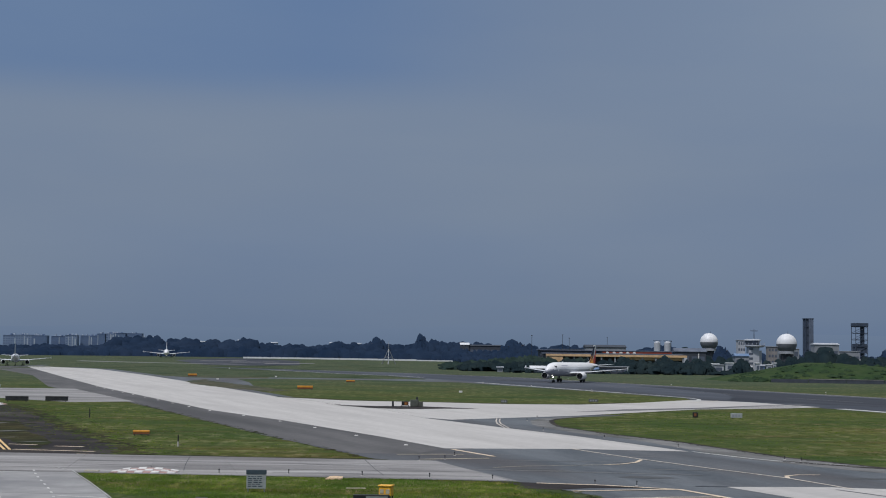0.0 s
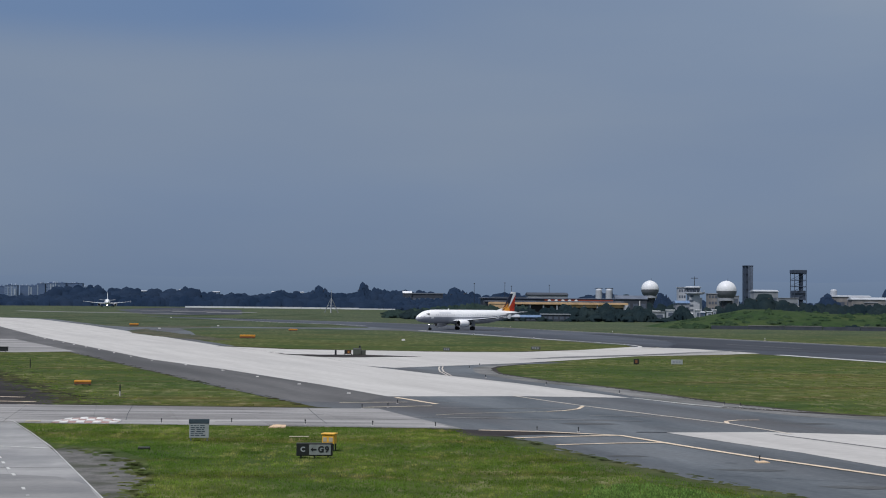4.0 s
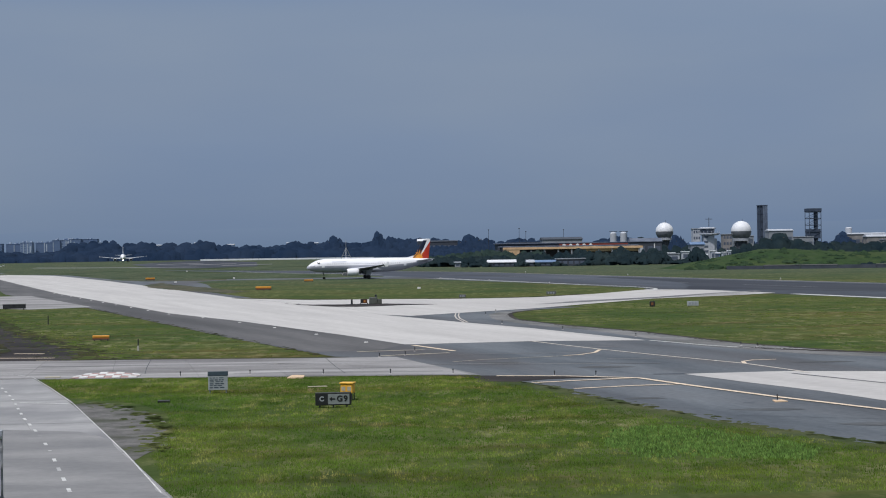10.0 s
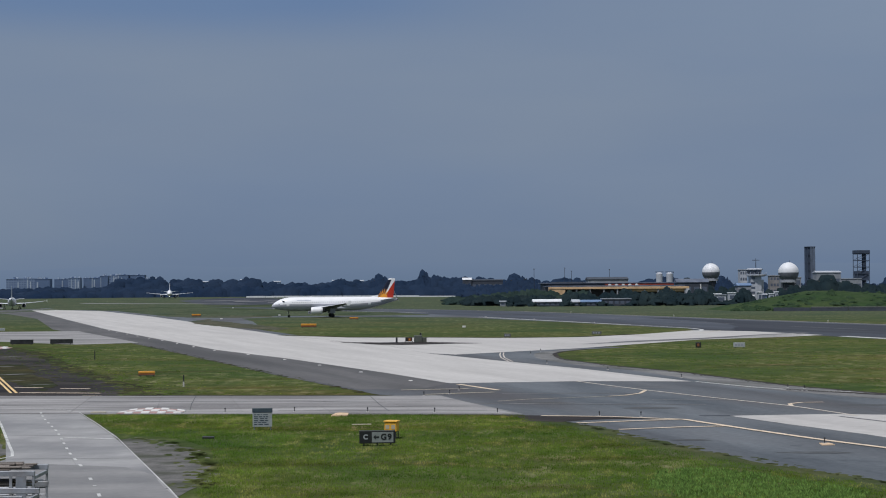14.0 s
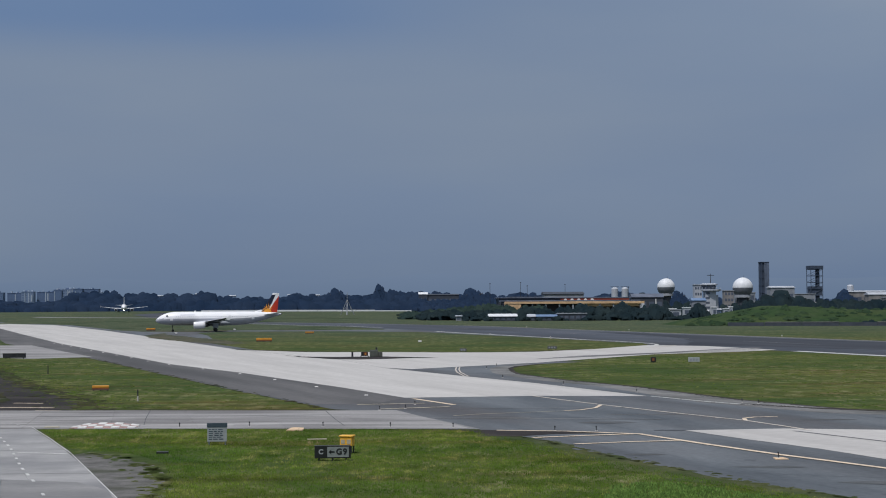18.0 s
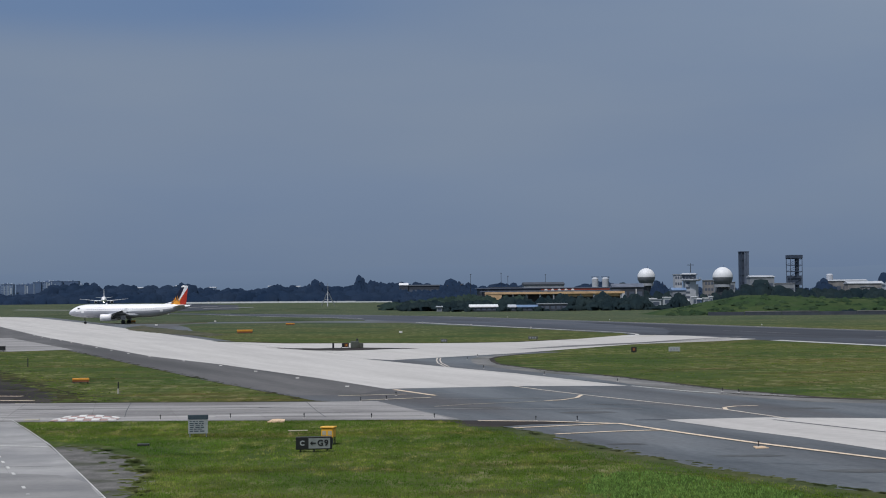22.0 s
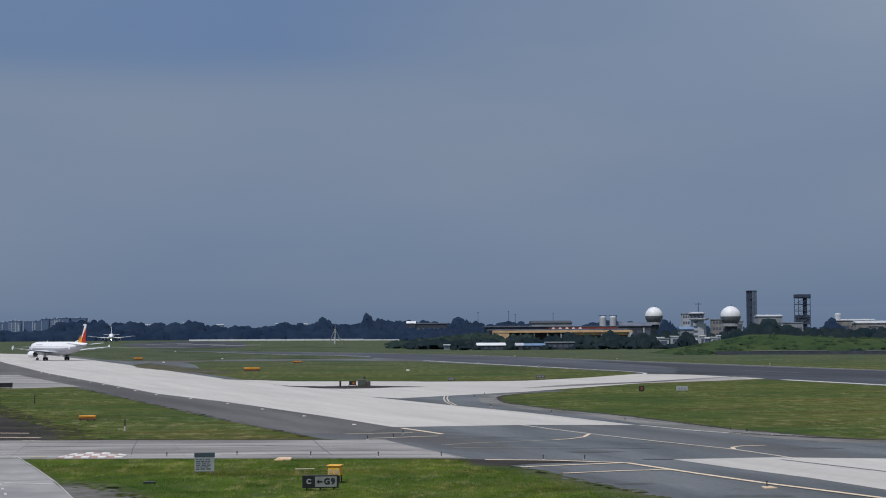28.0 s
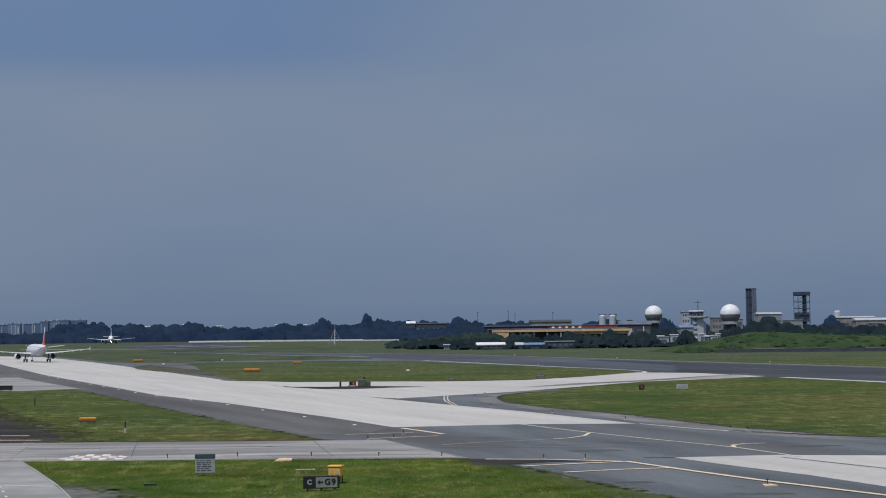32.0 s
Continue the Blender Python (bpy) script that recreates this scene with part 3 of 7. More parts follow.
def build_frayed_edges():
    edge = [(-54.5, 206), (-46.0, 186), (-39.4, 167), (-34.8, 152), (-29.8, 137.5), (-26.2, 128), (-22.2, 117.5), (-20.0, 107.6)]
    scatter("creeping_grass", along(edge, 150, -4.0, 0.5, 51), GRASS, 0.018, "grass creeping in patches over the dark soil", "grass patch", 61)
    scatter("bare_soil", along(edge, 220, 5.0, 0.5, 52), SOIL_GRASS, 0.006, "bare soil showing through the side grass", "soil", 62)
    scatter("soil_clods", [(-24.5 - 28 * u - 3 * math.sin(40 * u), 112 + 84 * u, 0.30 + 0.5 * ((7 * u * 13) % 1)) for u in [k / 34 for k in range(34)]], SOIL_GRASS, 0.017, "thin grass tufts strewn over dark soil", "grass patch", 63)
    verge = [(-14.2, 76.0), (-12.6, 74.4), (-11.0, 71.6), (-9.6, 67), (-8.5, 62.5), (-7.9, 58.5), (-8.1, 55.5)]
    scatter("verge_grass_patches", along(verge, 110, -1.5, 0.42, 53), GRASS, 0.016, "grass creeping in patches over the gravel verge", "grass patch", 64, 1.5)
    verge = [(-42, 79), (-30, 77), (-21.7, 75.4), (-20.4, 74.6)]
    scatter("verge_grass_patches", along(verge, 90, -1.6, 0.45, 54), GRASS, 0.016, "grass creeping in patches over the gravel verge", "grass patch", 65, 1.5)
    apron = [(4.9, 86.4), (6.4, 84.0), (7.4, 81.0), (9.2, 74), (10.6, 69.4), (12.2, 65.0), (13.7, 60.4), (15.4, 56.7), (18, 52)]
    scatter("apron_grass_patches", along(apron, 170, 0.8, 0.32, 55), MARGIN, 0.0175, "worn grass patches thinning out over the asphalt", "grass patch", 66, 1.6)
    side = [(-4.6, 107.4), (-12.3, 130.6), (-26, 173), (-41.2, 220.4)]
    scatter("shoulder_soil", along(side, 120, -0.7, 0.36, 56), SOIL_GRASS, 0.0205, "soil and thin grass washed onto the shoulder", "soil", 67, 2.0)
    field = [(36, 98.2), (30.1, 101.5), (25.1, 113.2), (20.5, 133.2), (16.0, 145.9), (12.8, 160), (13.1, 174)]
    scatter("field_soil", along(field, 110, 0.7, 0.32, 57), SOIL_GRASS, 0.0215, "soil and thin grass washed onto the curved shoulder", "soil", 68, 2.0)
    rng = np.random.RandomState(58)
    far = [(-0.13 * y + rng.uniform(-75, 75) * y / 700, y, rng.uniform(3, 11) * y / 700) for y in rng.uniform(480, 960, 90)]
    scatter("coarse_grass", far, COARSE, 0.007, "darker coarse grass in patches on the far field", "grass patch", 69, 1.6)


# ---- ground and pavements ----
def build_ground():
    xs = sorted(set([-4800, -3400, -2400, -1700] + list(range(-1200, 1201, 40)) + [1700, 2400, 3400, 4800]))
    ys = sorted(set([-4800, -2400, -1000, -300, 0, 40, 80] + list(range(120, 1801, 40)) + [2200, 2800, 3600, 4800]))
    verts = [(x, y, land(x, y)) for y in ys for x in xs]
    n = len(xs)
    faces = [(j * n + i, j * n + i + 1, (j + 1) * n + i + 1, (j + 1) * n + i) for j in range(len(ys) - 1) for i in range(n - 1)]
    me = bpy.data.meshes.new("ground")
    me.from_pydata(verts, [], faces)
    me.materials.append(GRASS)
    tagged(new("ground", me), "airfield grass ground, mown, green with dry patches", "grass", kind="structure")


def build_pavements():
    paving("pavement_apron", [(-300, 880), (-262, 800), (-165, 617), (-113, 457), (-74, 312), (-41, 220), (-12.2, 130), (-3.0, 104.4), (-2.0, 90), (5.0, 88.2), (5.3, 84), (6.6, 81), (9.3, 71), (12.3, 62), (15.3, 55.8), (21, 44), (70, 44),
                              (70, 97), (36, 98), (30.1, 101), (25.1, 113), (20.5, 133), (18.6, 139), (16.0, 145.7), (14.0, 154), (12.8, 160), (12.7, 165.4), (13.1, 174), (14.2, 179.4), (17.9, 186.7), (23.5, 192.6), (17.5, 191), (2.3, 174.4), (-0.8, 180), (-6.4, 207), (-20, 250), (-56, 390), (-84, 496), (-134, 674), (-176, 768), (-215, 880)],
           ASPHALT, 0.012, "worn grey asphalt apron with darker patches beside the taxiway", "asphalt pavement", rough=0.22)
    paving("taxiway_main", [(-192.6, 766), (-139, 574), (-97.9, 429), (-64, 312), (-26.3, 193), (-15.6, 167), (-4.1, 135), (1.1, 119), (11.1, 120.4), (19.2, 119), (12.8, 140), (6.8, 156), (-0.8, 177.5), (-6.4, 206), (-23.5, 254), (-60, 391), (-88.6, 496), (-140, 674), (-182, 765)],
           CONCRETE, 0.024, "pale concrete taxiway running into the distance", "taxiway")
    paving("shoulder_main", [(-186, 766), (-192.2, 766), (-138.7, 574), (-97.6, 429), (-63.7, 312), (-26.0, 193), (-15.4, 167), (-3.9, 135), (1.0, 119), (-1.0, 111.8), (-5.4, 112.2), (-12.4, 130.6), (-41.4, 220.4), (-74.4, 312.4), (-113.4, 457.4), (-165.4, 617.4), (-250, 778)], ASPHALT_WARM, 0.018, "brown-grey asphalt shoulder beside the concrete taxiway", "shoulder", rough=0.15)
    paving("taxiway_branch", [(-23.5, 254.2), (-16.4, 246.6), (-13.3, 241.7), (-8.1, 239.7), (-1.4, 238.6), (3.6, 236.7), (7.7, 234.4), (14, 233.8), (21.2, 235.4), (31.8, 248), (44.0, 271), (52, 262), (58, 238), (52, 231), (36.6, 220), (17.5, 190), (2.3, 173), (-0.8, 177.6), (-6.4, 206.2)],
           CONCRETE, 0.030, "pale concrete taxiway branch joining the runway", "taxiway")
    # the runway, 46 m wide, its far end narrowed to fit the camera's view, and the exit that leads to the main taxiway
    rx = lambda y: 8.1 - 0.2345 * (y - 442)
    w = 46 / math.cos(math.atan(0.2345))
    paving("runway", [(-112, 796), (-70, 690), (-34, 588), (-15, 550), (rx(500), 500), (rx(40), 40), (rx(40) + w, 40), (rx(470) + w, 470), (31.6, 544), (-2.6, 624), (-39.8, 686), (-71, 736), (-111, 800)], RUNWAY, 0.016, "dark asphalt runway with tyre-blackened surface and white edge lines", "runway")
    paving("taxiway_exit", [(rx(290) - 1, 290), (45.6, 291), (38, 316), (31.6, 340), (7.9, 425), (-18, 447), (-46, 449), (-52, 432), (-44, 388), (-36, 330), (-38, 312), (-64, 412), (-90, 500), (-96, 520), (-84, 480), (-66, 473), (-40, 472), (-2, 470), (rx(490) + 2, 490)],
           ASPHALT, 0.020, "grey asphalt exit taxiway between the runway and the concrete taxiway", "taxiway")
    paving("taxiway_link", [(44, 270), (45.6, 291), (rx(291) + 1, 291), (rx(229) + 1, 229), (58, 238), (52, 262)], RUNWAY, 0.018, "dark asphalt fillet where the branch meets the runway", "taxiway")
    # a wide shoulder beside the right-hand field
    rim = [(36, 98), (30.1, 101.3), (25.1, 113), (20.5, 133), (18.6, 139), (16.0, 145.7), (14.0, 154), (12.8, 160), (12.7, 165.4), (13.1, 174), (14.2, 179.4), (17.9, 186.7)]
    outer = [(16.6, 187.4), (12.4, 180.4), (10.9, 174.4), (10.4, 165.4), (10.6, 159.4), (11.9, 152.4), (13.8, 144.4), (16.4, 137.6), (17.9, 131.4), (21.6, 111.4), (27.2, 99.0), (34, 95.4)]
    paving("shoulder_curve", rim + outer, SHOULDER, 0.020, "weathered grey shoulder along the grass edge", "shoulder", rough=0.12)
    # cross taxiway far to the side
    paving("taxiway_cross", [(-130, 330), (-82, 296), (-66, 297), (-41.1, 223), (-48.5, 217), (-66, 236), (-130, 262)], CROSSING, 0.024, "weathered concrete cross taxiway beside dark soil", "taxiway")
    paving("pavement_soil", [(-110, 214), (-66, 212), (-54.5, 206), (-46.4, 186), (-39.8, 167), (-35.2, 152), (-30.2, 137.5), (-26.6, 128), (-22.6, 117.5), (-20.8, 110.5), (-21.4, 106.8), (-36, 108), (-70, 112), (-110, 116)], DIRT, 0.008, "dark tarred soil patch with scattered dry grass", "soil", rough=1.0)
    paving("soil_margin", [(-53.6, 206.5), (-45.5, 186), (-38.9, 167), (-34.3, 152), (-29.3, 137.5), (-25.7, 128), (-21.5, 117.5), (-19.2, 107.2), (-20.9, 107.0), (-22.9, 117.5), (-27.1, 128), (-31, 137.5), (-35.8, 152), (-40.5, 167), (-47.2, 186), (-55.2, 206)], SOIL_GRASS, 0.012, "thin grass creeping over dark soil", "soil", rough=0.8)
    paving("soil_turf", [(-40.2, 156), (-36, 143.4), (-33.2, 134), (-30.2, 127), (-28.0, 119.4), (-28.4, 117.2), (-30.4, 118.4), (-33.6, 126), (-38.6, 140), (-43.5, 156)], SOIL_GRASS, 0.014, "thin patch of grass on the dark soil", "grass patch", rough=0.9)
    stripe("field_edge", [(17.9, 186.8), (14.2, 179.4), (13.1, 174), (12.7, 165.4), (12.8, 160), (14.0, 154), (16.0, 145.7), (20.5, 133.2), (25.1, 113.2), (30.1, 101.4), (36, 98), (70, 97)], 0.5, DIRT, 0.026, "dark line along the grass edge")
    fringe = [(-19.4, 107.1), (-14, 106.4), (-8, 105.7), (-4.2, 105.2), (-2.6, 105.5), (-4.2, 106.4), (-9, 106.5), (-14, 107.2), (-19.2, 107.8)]
    paving("soil_fringe", fringe, SOIL_GRASS, 0.022, "dark soil and thin grass along the crossing band", "soil", rough=0.35)
    for x0, x1, y, dy, w in ((-46, -30, 101.5, -1.5, 0.35), (-34, -12, 98.6, -2.0, 0.22), (-22, -3, 101.2, -2.0, 0.40), (-12, 2.0, 96.2, -1.4, 0.25), (-30, -16, 95.0, -1.0, 0.22), (-9, 3.0, 92.6, -1.2, 0.30), (-20, -10, 103.6, -0.9, 0.2), (-7, 0.6, 100.0, -0.8, 0.22), (-44, -28, 97, -1.2, 0.3)):
        n = 8
        pts = [(x0 + (x1 - x0) * i / n, y + dy * i / n + 0.22 * math.sin(i * 1.9 + x0)) for i in range(n + 1)]
        stripe("wheel_streak", pts, w * 2.2, STREAK, 0.0475, "dark wheel streak along the concrete band")
    for x, y0, y1 in ((-27.6, 94.4, 107.6), (-14.2, 93.0, 106.2), (-2.6, 91.2, 104.4)):
        stripe("band_crack", [(x, y0), (x - 0.7, y0 * 0.6 + y1 * 0.4), (x - 1.6, y1)], 0.05, STAIN, 0.0485, "dark open joint across the concrete band")
    stripe("grass_border", [(-24.5, 257.4), (-16.6, 248.4), (-13.0, 243.2), (-8.1, 241.0), (-1.4, 239.9), (3.6, 238.0), (7.7, 235.7), (14, 235.0), (21.2, 236.6), (31.0, 249)], 2.4, SOIL_GRASS, 0.033, "dark soil and thin grass along the concrete branch")
    # white slab on the apron
    paving("pavement_slab", [(15.9, 86.3), (21.5, 87.0), (28.8, 85.0), (31.5, 80.5), (36, 76), (40, 60), (25.5, 58.5), (22.6, 66), (20.2, 74.6), (18.0, 80.2)], CONCRETE, 0.024, "pale concrete slab patch set into the asphalt", "concrete slab")
    stripe("slab_joint", [(21.6, 85.3), (24.5, 78), (29.5, 66)], 0.22, ASPHALT, 0.034, "dark tar joint across the pale slab")
    # the soil patch round the cabinets and the far service strip
    paving("pavement_soil_strip", [(-14.9, 226), (-12.0, 218.8), (-7.3, 216.4), (-4.3, 217.4), (-0.5, 217.2), (3.3, 213.6), (6.4, 210.8), (1.7, 209), (-1.2, 206.7), (-4.1, 205.4), (-7, 207.5), (-12, 216.6)], DIRT, 0.036, "dark soil strip with cabinets beside the branch", "soil", rough=0.5)
    paving("taxiway_far", [(-225, 1034), (-113, 936), (-105, 916), (-225, 1014)], CONCRETE_OLD, 0.03, "pale far service strip across the grass", "taxiway")
    # far apron, its dark colour also standing in for a mirage
    paving("pavement_far_apron", [(-176, 1100), (-160, 1320), (-92, 1118), (-74, 905), (-105, 868), (-129, 905)], RUBBER_DARK, 0.026, "dark far apron beside the runway", "asphalt pavement")
    paving("taxiway_cross_far", [(-300, 915), (-247, 877), (-233, 868), (-212, 788), (-230, 812), (-300, 850)], CONCRETE_OLD, 0.03, "pale far taxiway strip crossing beside the waiting jets", "taxiway")
    # pale patches that also paint the glints of the mirage
    for k in range(9):
        x, y = -150 + 9 * k, 1080 - 17 * k + 26 * (k % 3)
        paving("far_patch", [(x - 5, y - 12), (x + 6, y - 9), (x + 5, y + 9), (x - 6, y + 12)], CONCRETE_OLD, 0.04, "pale patch on the far apron, partly painted glint", "patch")
    for k in range(4):
        stripe("tyre_mark", [(19 + 2.2 * k, 204 + 3.5 * k), (31 + 2.6 * k, 216 + 3.6 * k), (42 + 2.4 * k, 228 + 4.4 * k), (54 + 1.6 * k, 234 + 6 * k)], 1.3, RUBBER, 0.04, "dark tyre rubber streak on the concrete branch")
    for p, q in (((24.0, 108.6), (27.5, 104.4)), ((27.5, 104.0), (31.5, 100.6))):
        stripe("seam_stain", [p, q], 0.9, DIRT, 0.036, "dark stain along the shoulder seam")
    paving("soil_edge", [(2.8, 88.6), (4.5, 86.6), (4.9, 83.9), (6.6, 83.0), (8.4, 84.4), (11.8, 84.9), (8.8, 86.3), (6.0, 87.3)], DIRT, 0.026, "dark soil washed onto the apron edge", "soil", rough=0.35)
    paving("grass_margin", [(4.9, 86.4), (6.4, 84.4), (7.7, 81.2), (9.4, 74), (10.7, 69.6), (12.2, 65.2), (13.7, 60.6), (15.4, 56.9), (18, 52), (17.2, 50.5), (14.3, 55.6), (11.2, 62), (8.3, 71), (5.7, 80.6), (4.3, 84)], MARGIN, 0.016, "thin worn grass fading onto the apron edge", "grass patch", rough=0.8)
    stripe("worn_line", [(4.5, 96.9), (8.5, 96.1), (12.3, 95.4), (16.1, 94.7)], 0.22, CONCRETE_OLD, 0.031, "faint worn line across the asphalt")
    for k, (x, y, l, w) in enumerate(((15.7, 69.5, 0.5, 0.12), (15.2, 86.4, 1.8, 0.3))):
        stripe("tar_patch", [(x - l / 2, y + 0.1), (x + l / 2, y)], w, RUNWAY, 0.032, "dark tar patch on worn asphalt")
    paving("rubber_band", [(50, 268), (57, 300), (60, 340), (52, 400), (58, 400), (74, 330), (84, 290), (97, 240), (112, 170), (100, 170), (84, 210), (70, 240), (60, 258)], RUBBER_DARK, 0.0305, "tyre-blackened middle of the runway", "tyre marks", rough=1.2)
    for x, y, l, w in ((11.6, 72.6, 2.0, 1.1), (15.8, 66.6, 3.2, 1.2), (18.6, 60.4, 3.0, 1.4), (6.5, 97.5, 3.4, 1.6), (12.5, 92.5, 3.6, 1.6), (25.5, 93.5, 4.0, 1.4)):
        paving("asphalt_stain", [(x - l / 2, y + w * 0.1), (x - l * 0.2, y + w * 0.5), (x + l * 0.3, y + w * 0.35), (x + l / 2, y - w * 0.2), (x + l * 0.1, y - w * 0.5), (x - l * 0.35, y - w * 0.3)], STAIN, 0.022, "soft dark stain on worn asphalt", "stain", rough=0.5)
    paving("muddy_verge", [(-60.0, 392), (-60, 426), (-56, 405), (-47, 374), (-36, 337), (-26.5, 303), (-29.5, 294), (-41, 320), (-53, 358)], MUD, 0.034, "muddy grass and broken asphalt beside the concrete taxiway", "soil", rough=1.4)
    paving("muddy_verge", [(-92, 512), (-84, 484), (-66, 476), (-48, 474), (-46, 456), (-56, 444), (-70, 456), (-88, 500)], MUD, 0.034, "muddy grass beside the exit taxiway", "soil", rough=1.4)
    for k, (x, y, l) in enumerate(((17, 63, 6), (21, 55, 7), (13, 96, 7), (17, 104, 6), (33, 93, 8), (30, 56, 7))):
        stripe("tar_seam", [(x - l / 2, y + 0.25 * l), (x, y + 0.05), (x + l / 2, y - 0.2 * l)], 0.06 + 0.03 * (k % 3), RUNWAY, 0.018, "dark tar seam across worn asphalt")
    for k, (x, y, l) in enumerate(((9, 106, 9), (5, 97, 7), (16, 99, 5), (3, 112, 6), (14, 112, 4))):
        stripe("pale_scuff", [(x - l / 2, y + 0.3), (x, y), (x + l / 2, y - 0.1)], 0.22, CONCRETE_OLD, 0.030, "pale scuff on worn asphalt")
    for x, y, w in ((-36, 137, 1.0), (-41, 152, 0.8), (-30, 121, 0.7), (-47, 176, 1.0), (-33.5, 127, 0.6)):
        paving("dry_patch", [(x - w * 1.6, y - 0.7), (x, y - w), (x + w * 1.8, y + 0.5), (x + w * 0.3, y + w * 1.4)], GRAVEL, 0.016, "pale dry patch on dark soil", "soil", rough=0.4)
    # gravel verge between road and grass
    paving("gravel_verge", [(-42, 79), (-30, 77), (-21.7, 75.4), (-20.4, 74.6), (-18.9, 71.1), (-18.0, 67.8), (-18.5, 66.2), (-21, 66), (-42, 65)], GRAVEL, 0.010, "grey gravel verge with thin grass beside the service road", "gravel", rough=0.7)
    paving("gravel_verge", [(-14.7, 75), (-14.2, 76.0), (-12.6, 74.4), (-11.0, 71.6), (-9.6, 67), (-8.5, 62.5), (-7.9, 58.5), (-8.1, 55.5), (-8.6, 53.6), (-12, 54), (-15, 66), (-17.5, 75)], GRAVEL, 0.010, "grey gravel verge beside the service road", "gravel", rough=0.7)


def build_markings():
    stripe("yellow_line", [(5.8, 87.2), (9.5, 86.2), (13.1, 84), (15.4, 77.5), (17.5, 72), (18.9, 69), (24, 57.5), (27, 51)], 0.36, YELLOW, 0.040, "weathered yellow taxi guide line on asphalt")
    stripe("yellow_line", [(7.3, 82.2), (10, 83.2), (12.8, 84.1)], 0.34, YELLOW, 0.038, "weathered yellow taxi guide line on asphalt")
    stripe("yellow_line", [(9.0, 78.2), (12, 79.3), (14.7, 79.8)], 0.30, YELLOW, 0.038, "weathered yellow taxi guide line on asphalt")
    stripe("yellow_line", [(10.6, 120.6), (12.4, 114.8), (14.4, 109), (17.5, 101), (20.8, 93.2), (22.0, 88.4), (22.6, 85.6)], 0.24, PALE_LINE, 0.038, "weathered yellow taxi guide line on asphalt")
    stripe("cream_line", [(3.9, 99.0), (5.9, 100.6), (9.3, 102.0), (11.2, 102.9)], 0.16, CREAMLINE, 0.036, "faded cream lead-off line")
    stripe("yellow_line", [(11.2, 102.9), (12.4, 103.8), (13.6, 105.7), (14.3, 108.6)], 0.26, YELLOW, 0.036, "curved yellow lead-off line on asphalt")
    stripe("yellow_line", [(20.8, 93.2), (21.1, 95), (22.0, 96), (23.4, 96.2)], 0.26, YELLOW, 0.036, "curved yellow lead-off line on asphalt")
    stripe("edge_line", [(19.4, 118.6), (22.2, 111.5), (24.4, 107.6), (27.4, 105.4)], 0.3, WHITELINE, 0.036, "thin pale edge line along the shoulder")
    stripe("cream_line", [(1.7, 117.6), (3.2, 113.4), (4.4, 110)], 0.4, YELLOW, 0.038, "faded yellow hold line corner")
    stripe("cream_line", [(-2.3, 111), (0, 111.5), (2.4, 112)], 0.45, CREAMLINE, 0.036, "faded cream hold line")
    stripe("cream_line", [(-0.7, 106), (1.6, 107), (4.0, 108)], 0.45, CREAMLINE, 0.036, "faded cream hold line")
    for off in (0.0, 0.36):
        stripe("curved_line", [(7.35 + off, 177.4), (7.0 + off, 171), (6.85 + off, 164), (7.2 + off, 154.4)], 0.15, PALE_LINE, 0.04, "curved double pale line on dark asphalt")
    for off in (0.0, 0.38):
        stripe("double_line", [(-57.6 + off, 196), (-51.0 + off, 176.3), (-39.9 + off, 143.3), (-29.3 + off, 110.9)], 0.19, SOIL_YELLOW, 0.024, "double yellow boundary line across dark soil")
    for a, b in (((-30.8, 117.6), (-28.6, 117.1)), ((-27.0, 115.8), (-24.8, 115.3)), ((-28.8, 111.3), (-22.9, 110.0)), ((-23.6, 107.2), (-21.2, 106.7))):
        stripe("short_yellow_line", [a, b], 0.42, YELLOW, 0.024, "short worn yellow bar on dark soil")
    # runway edge lines and centre dashes
    rx = lambda y: 8.1 - 0.2345 * (y - 442)
    for y0, y1 in ((40, 231), (318, 430)):
        stripe("runway_edge_line", [(rx(y1) + 1.4, y1), (rx(y0) + 1.4, y0)], 1.8 if y0 < 100 else 1.2, WHITELINE, 0.032, "white runway edge line")
    stripe("runway_edge_line", [(-70, 692), (-33.4, 590), (-14, 553), (-2.5, 518)], 1.1, WHITELINE, 0.032, "white runway edge line")
    stripe("runway_edge_line", [(-70, 732), (-39.5, 684), (-3.4, 621), (30.4, 541), (rx(470) + 45.6, 470), (rx(40) + 45, 40)], 0.7, CREAMLINE, 0.032, "faded far runway edge line")
    for k in range(9):
        y0 = 60 + k * 52
        stripe("runway_dash", [(rx(y0) + 23.5, y0), (rx(y0 + 28) + 23.5, y0 + 28)], 0.45, CONCRETE_OLD, 0.034, "faded runway centreline dash")
    stripe("exit_curve_line", [(rx(320) + 1.4, 320), (42.4, 303), (44.5, 292.8), (46.1, 283), (46.2, 276), (45.2, 270), (43.2, 264)], 0.7, WHITELINE, 0.036, "white curved exit line round the branch corner")
    stripe("exit_curve_line", [(48, 268), (44, 258), (37, 247), (28, 238)], 0.35, CREAMLINE, 0.042, "pale curved lead-in line on the branch")
    # service road: dashes and cross line
    way = [Vector(p) for p in ((-22.6, 92.0), (-21.5, 88.1), (-18.5, 78.7), (-15.7, 68.8), (-13.4, 61.5), (-12.0, 56.6), (-8.9, 45.0))]
    done = 0.0
    for p, q in zip(way, way[1:]):
        long = (q - p).length
        while done < long:
            stripe("road_dash", [p.lerp(q, done / long)[:], p.lerp(q, min(1, (done + 0.8) / long))[:]], 0.12, WHITELINE, 0.052, "white dashed centreline of the service road")
            done += 2.45
        done -= long
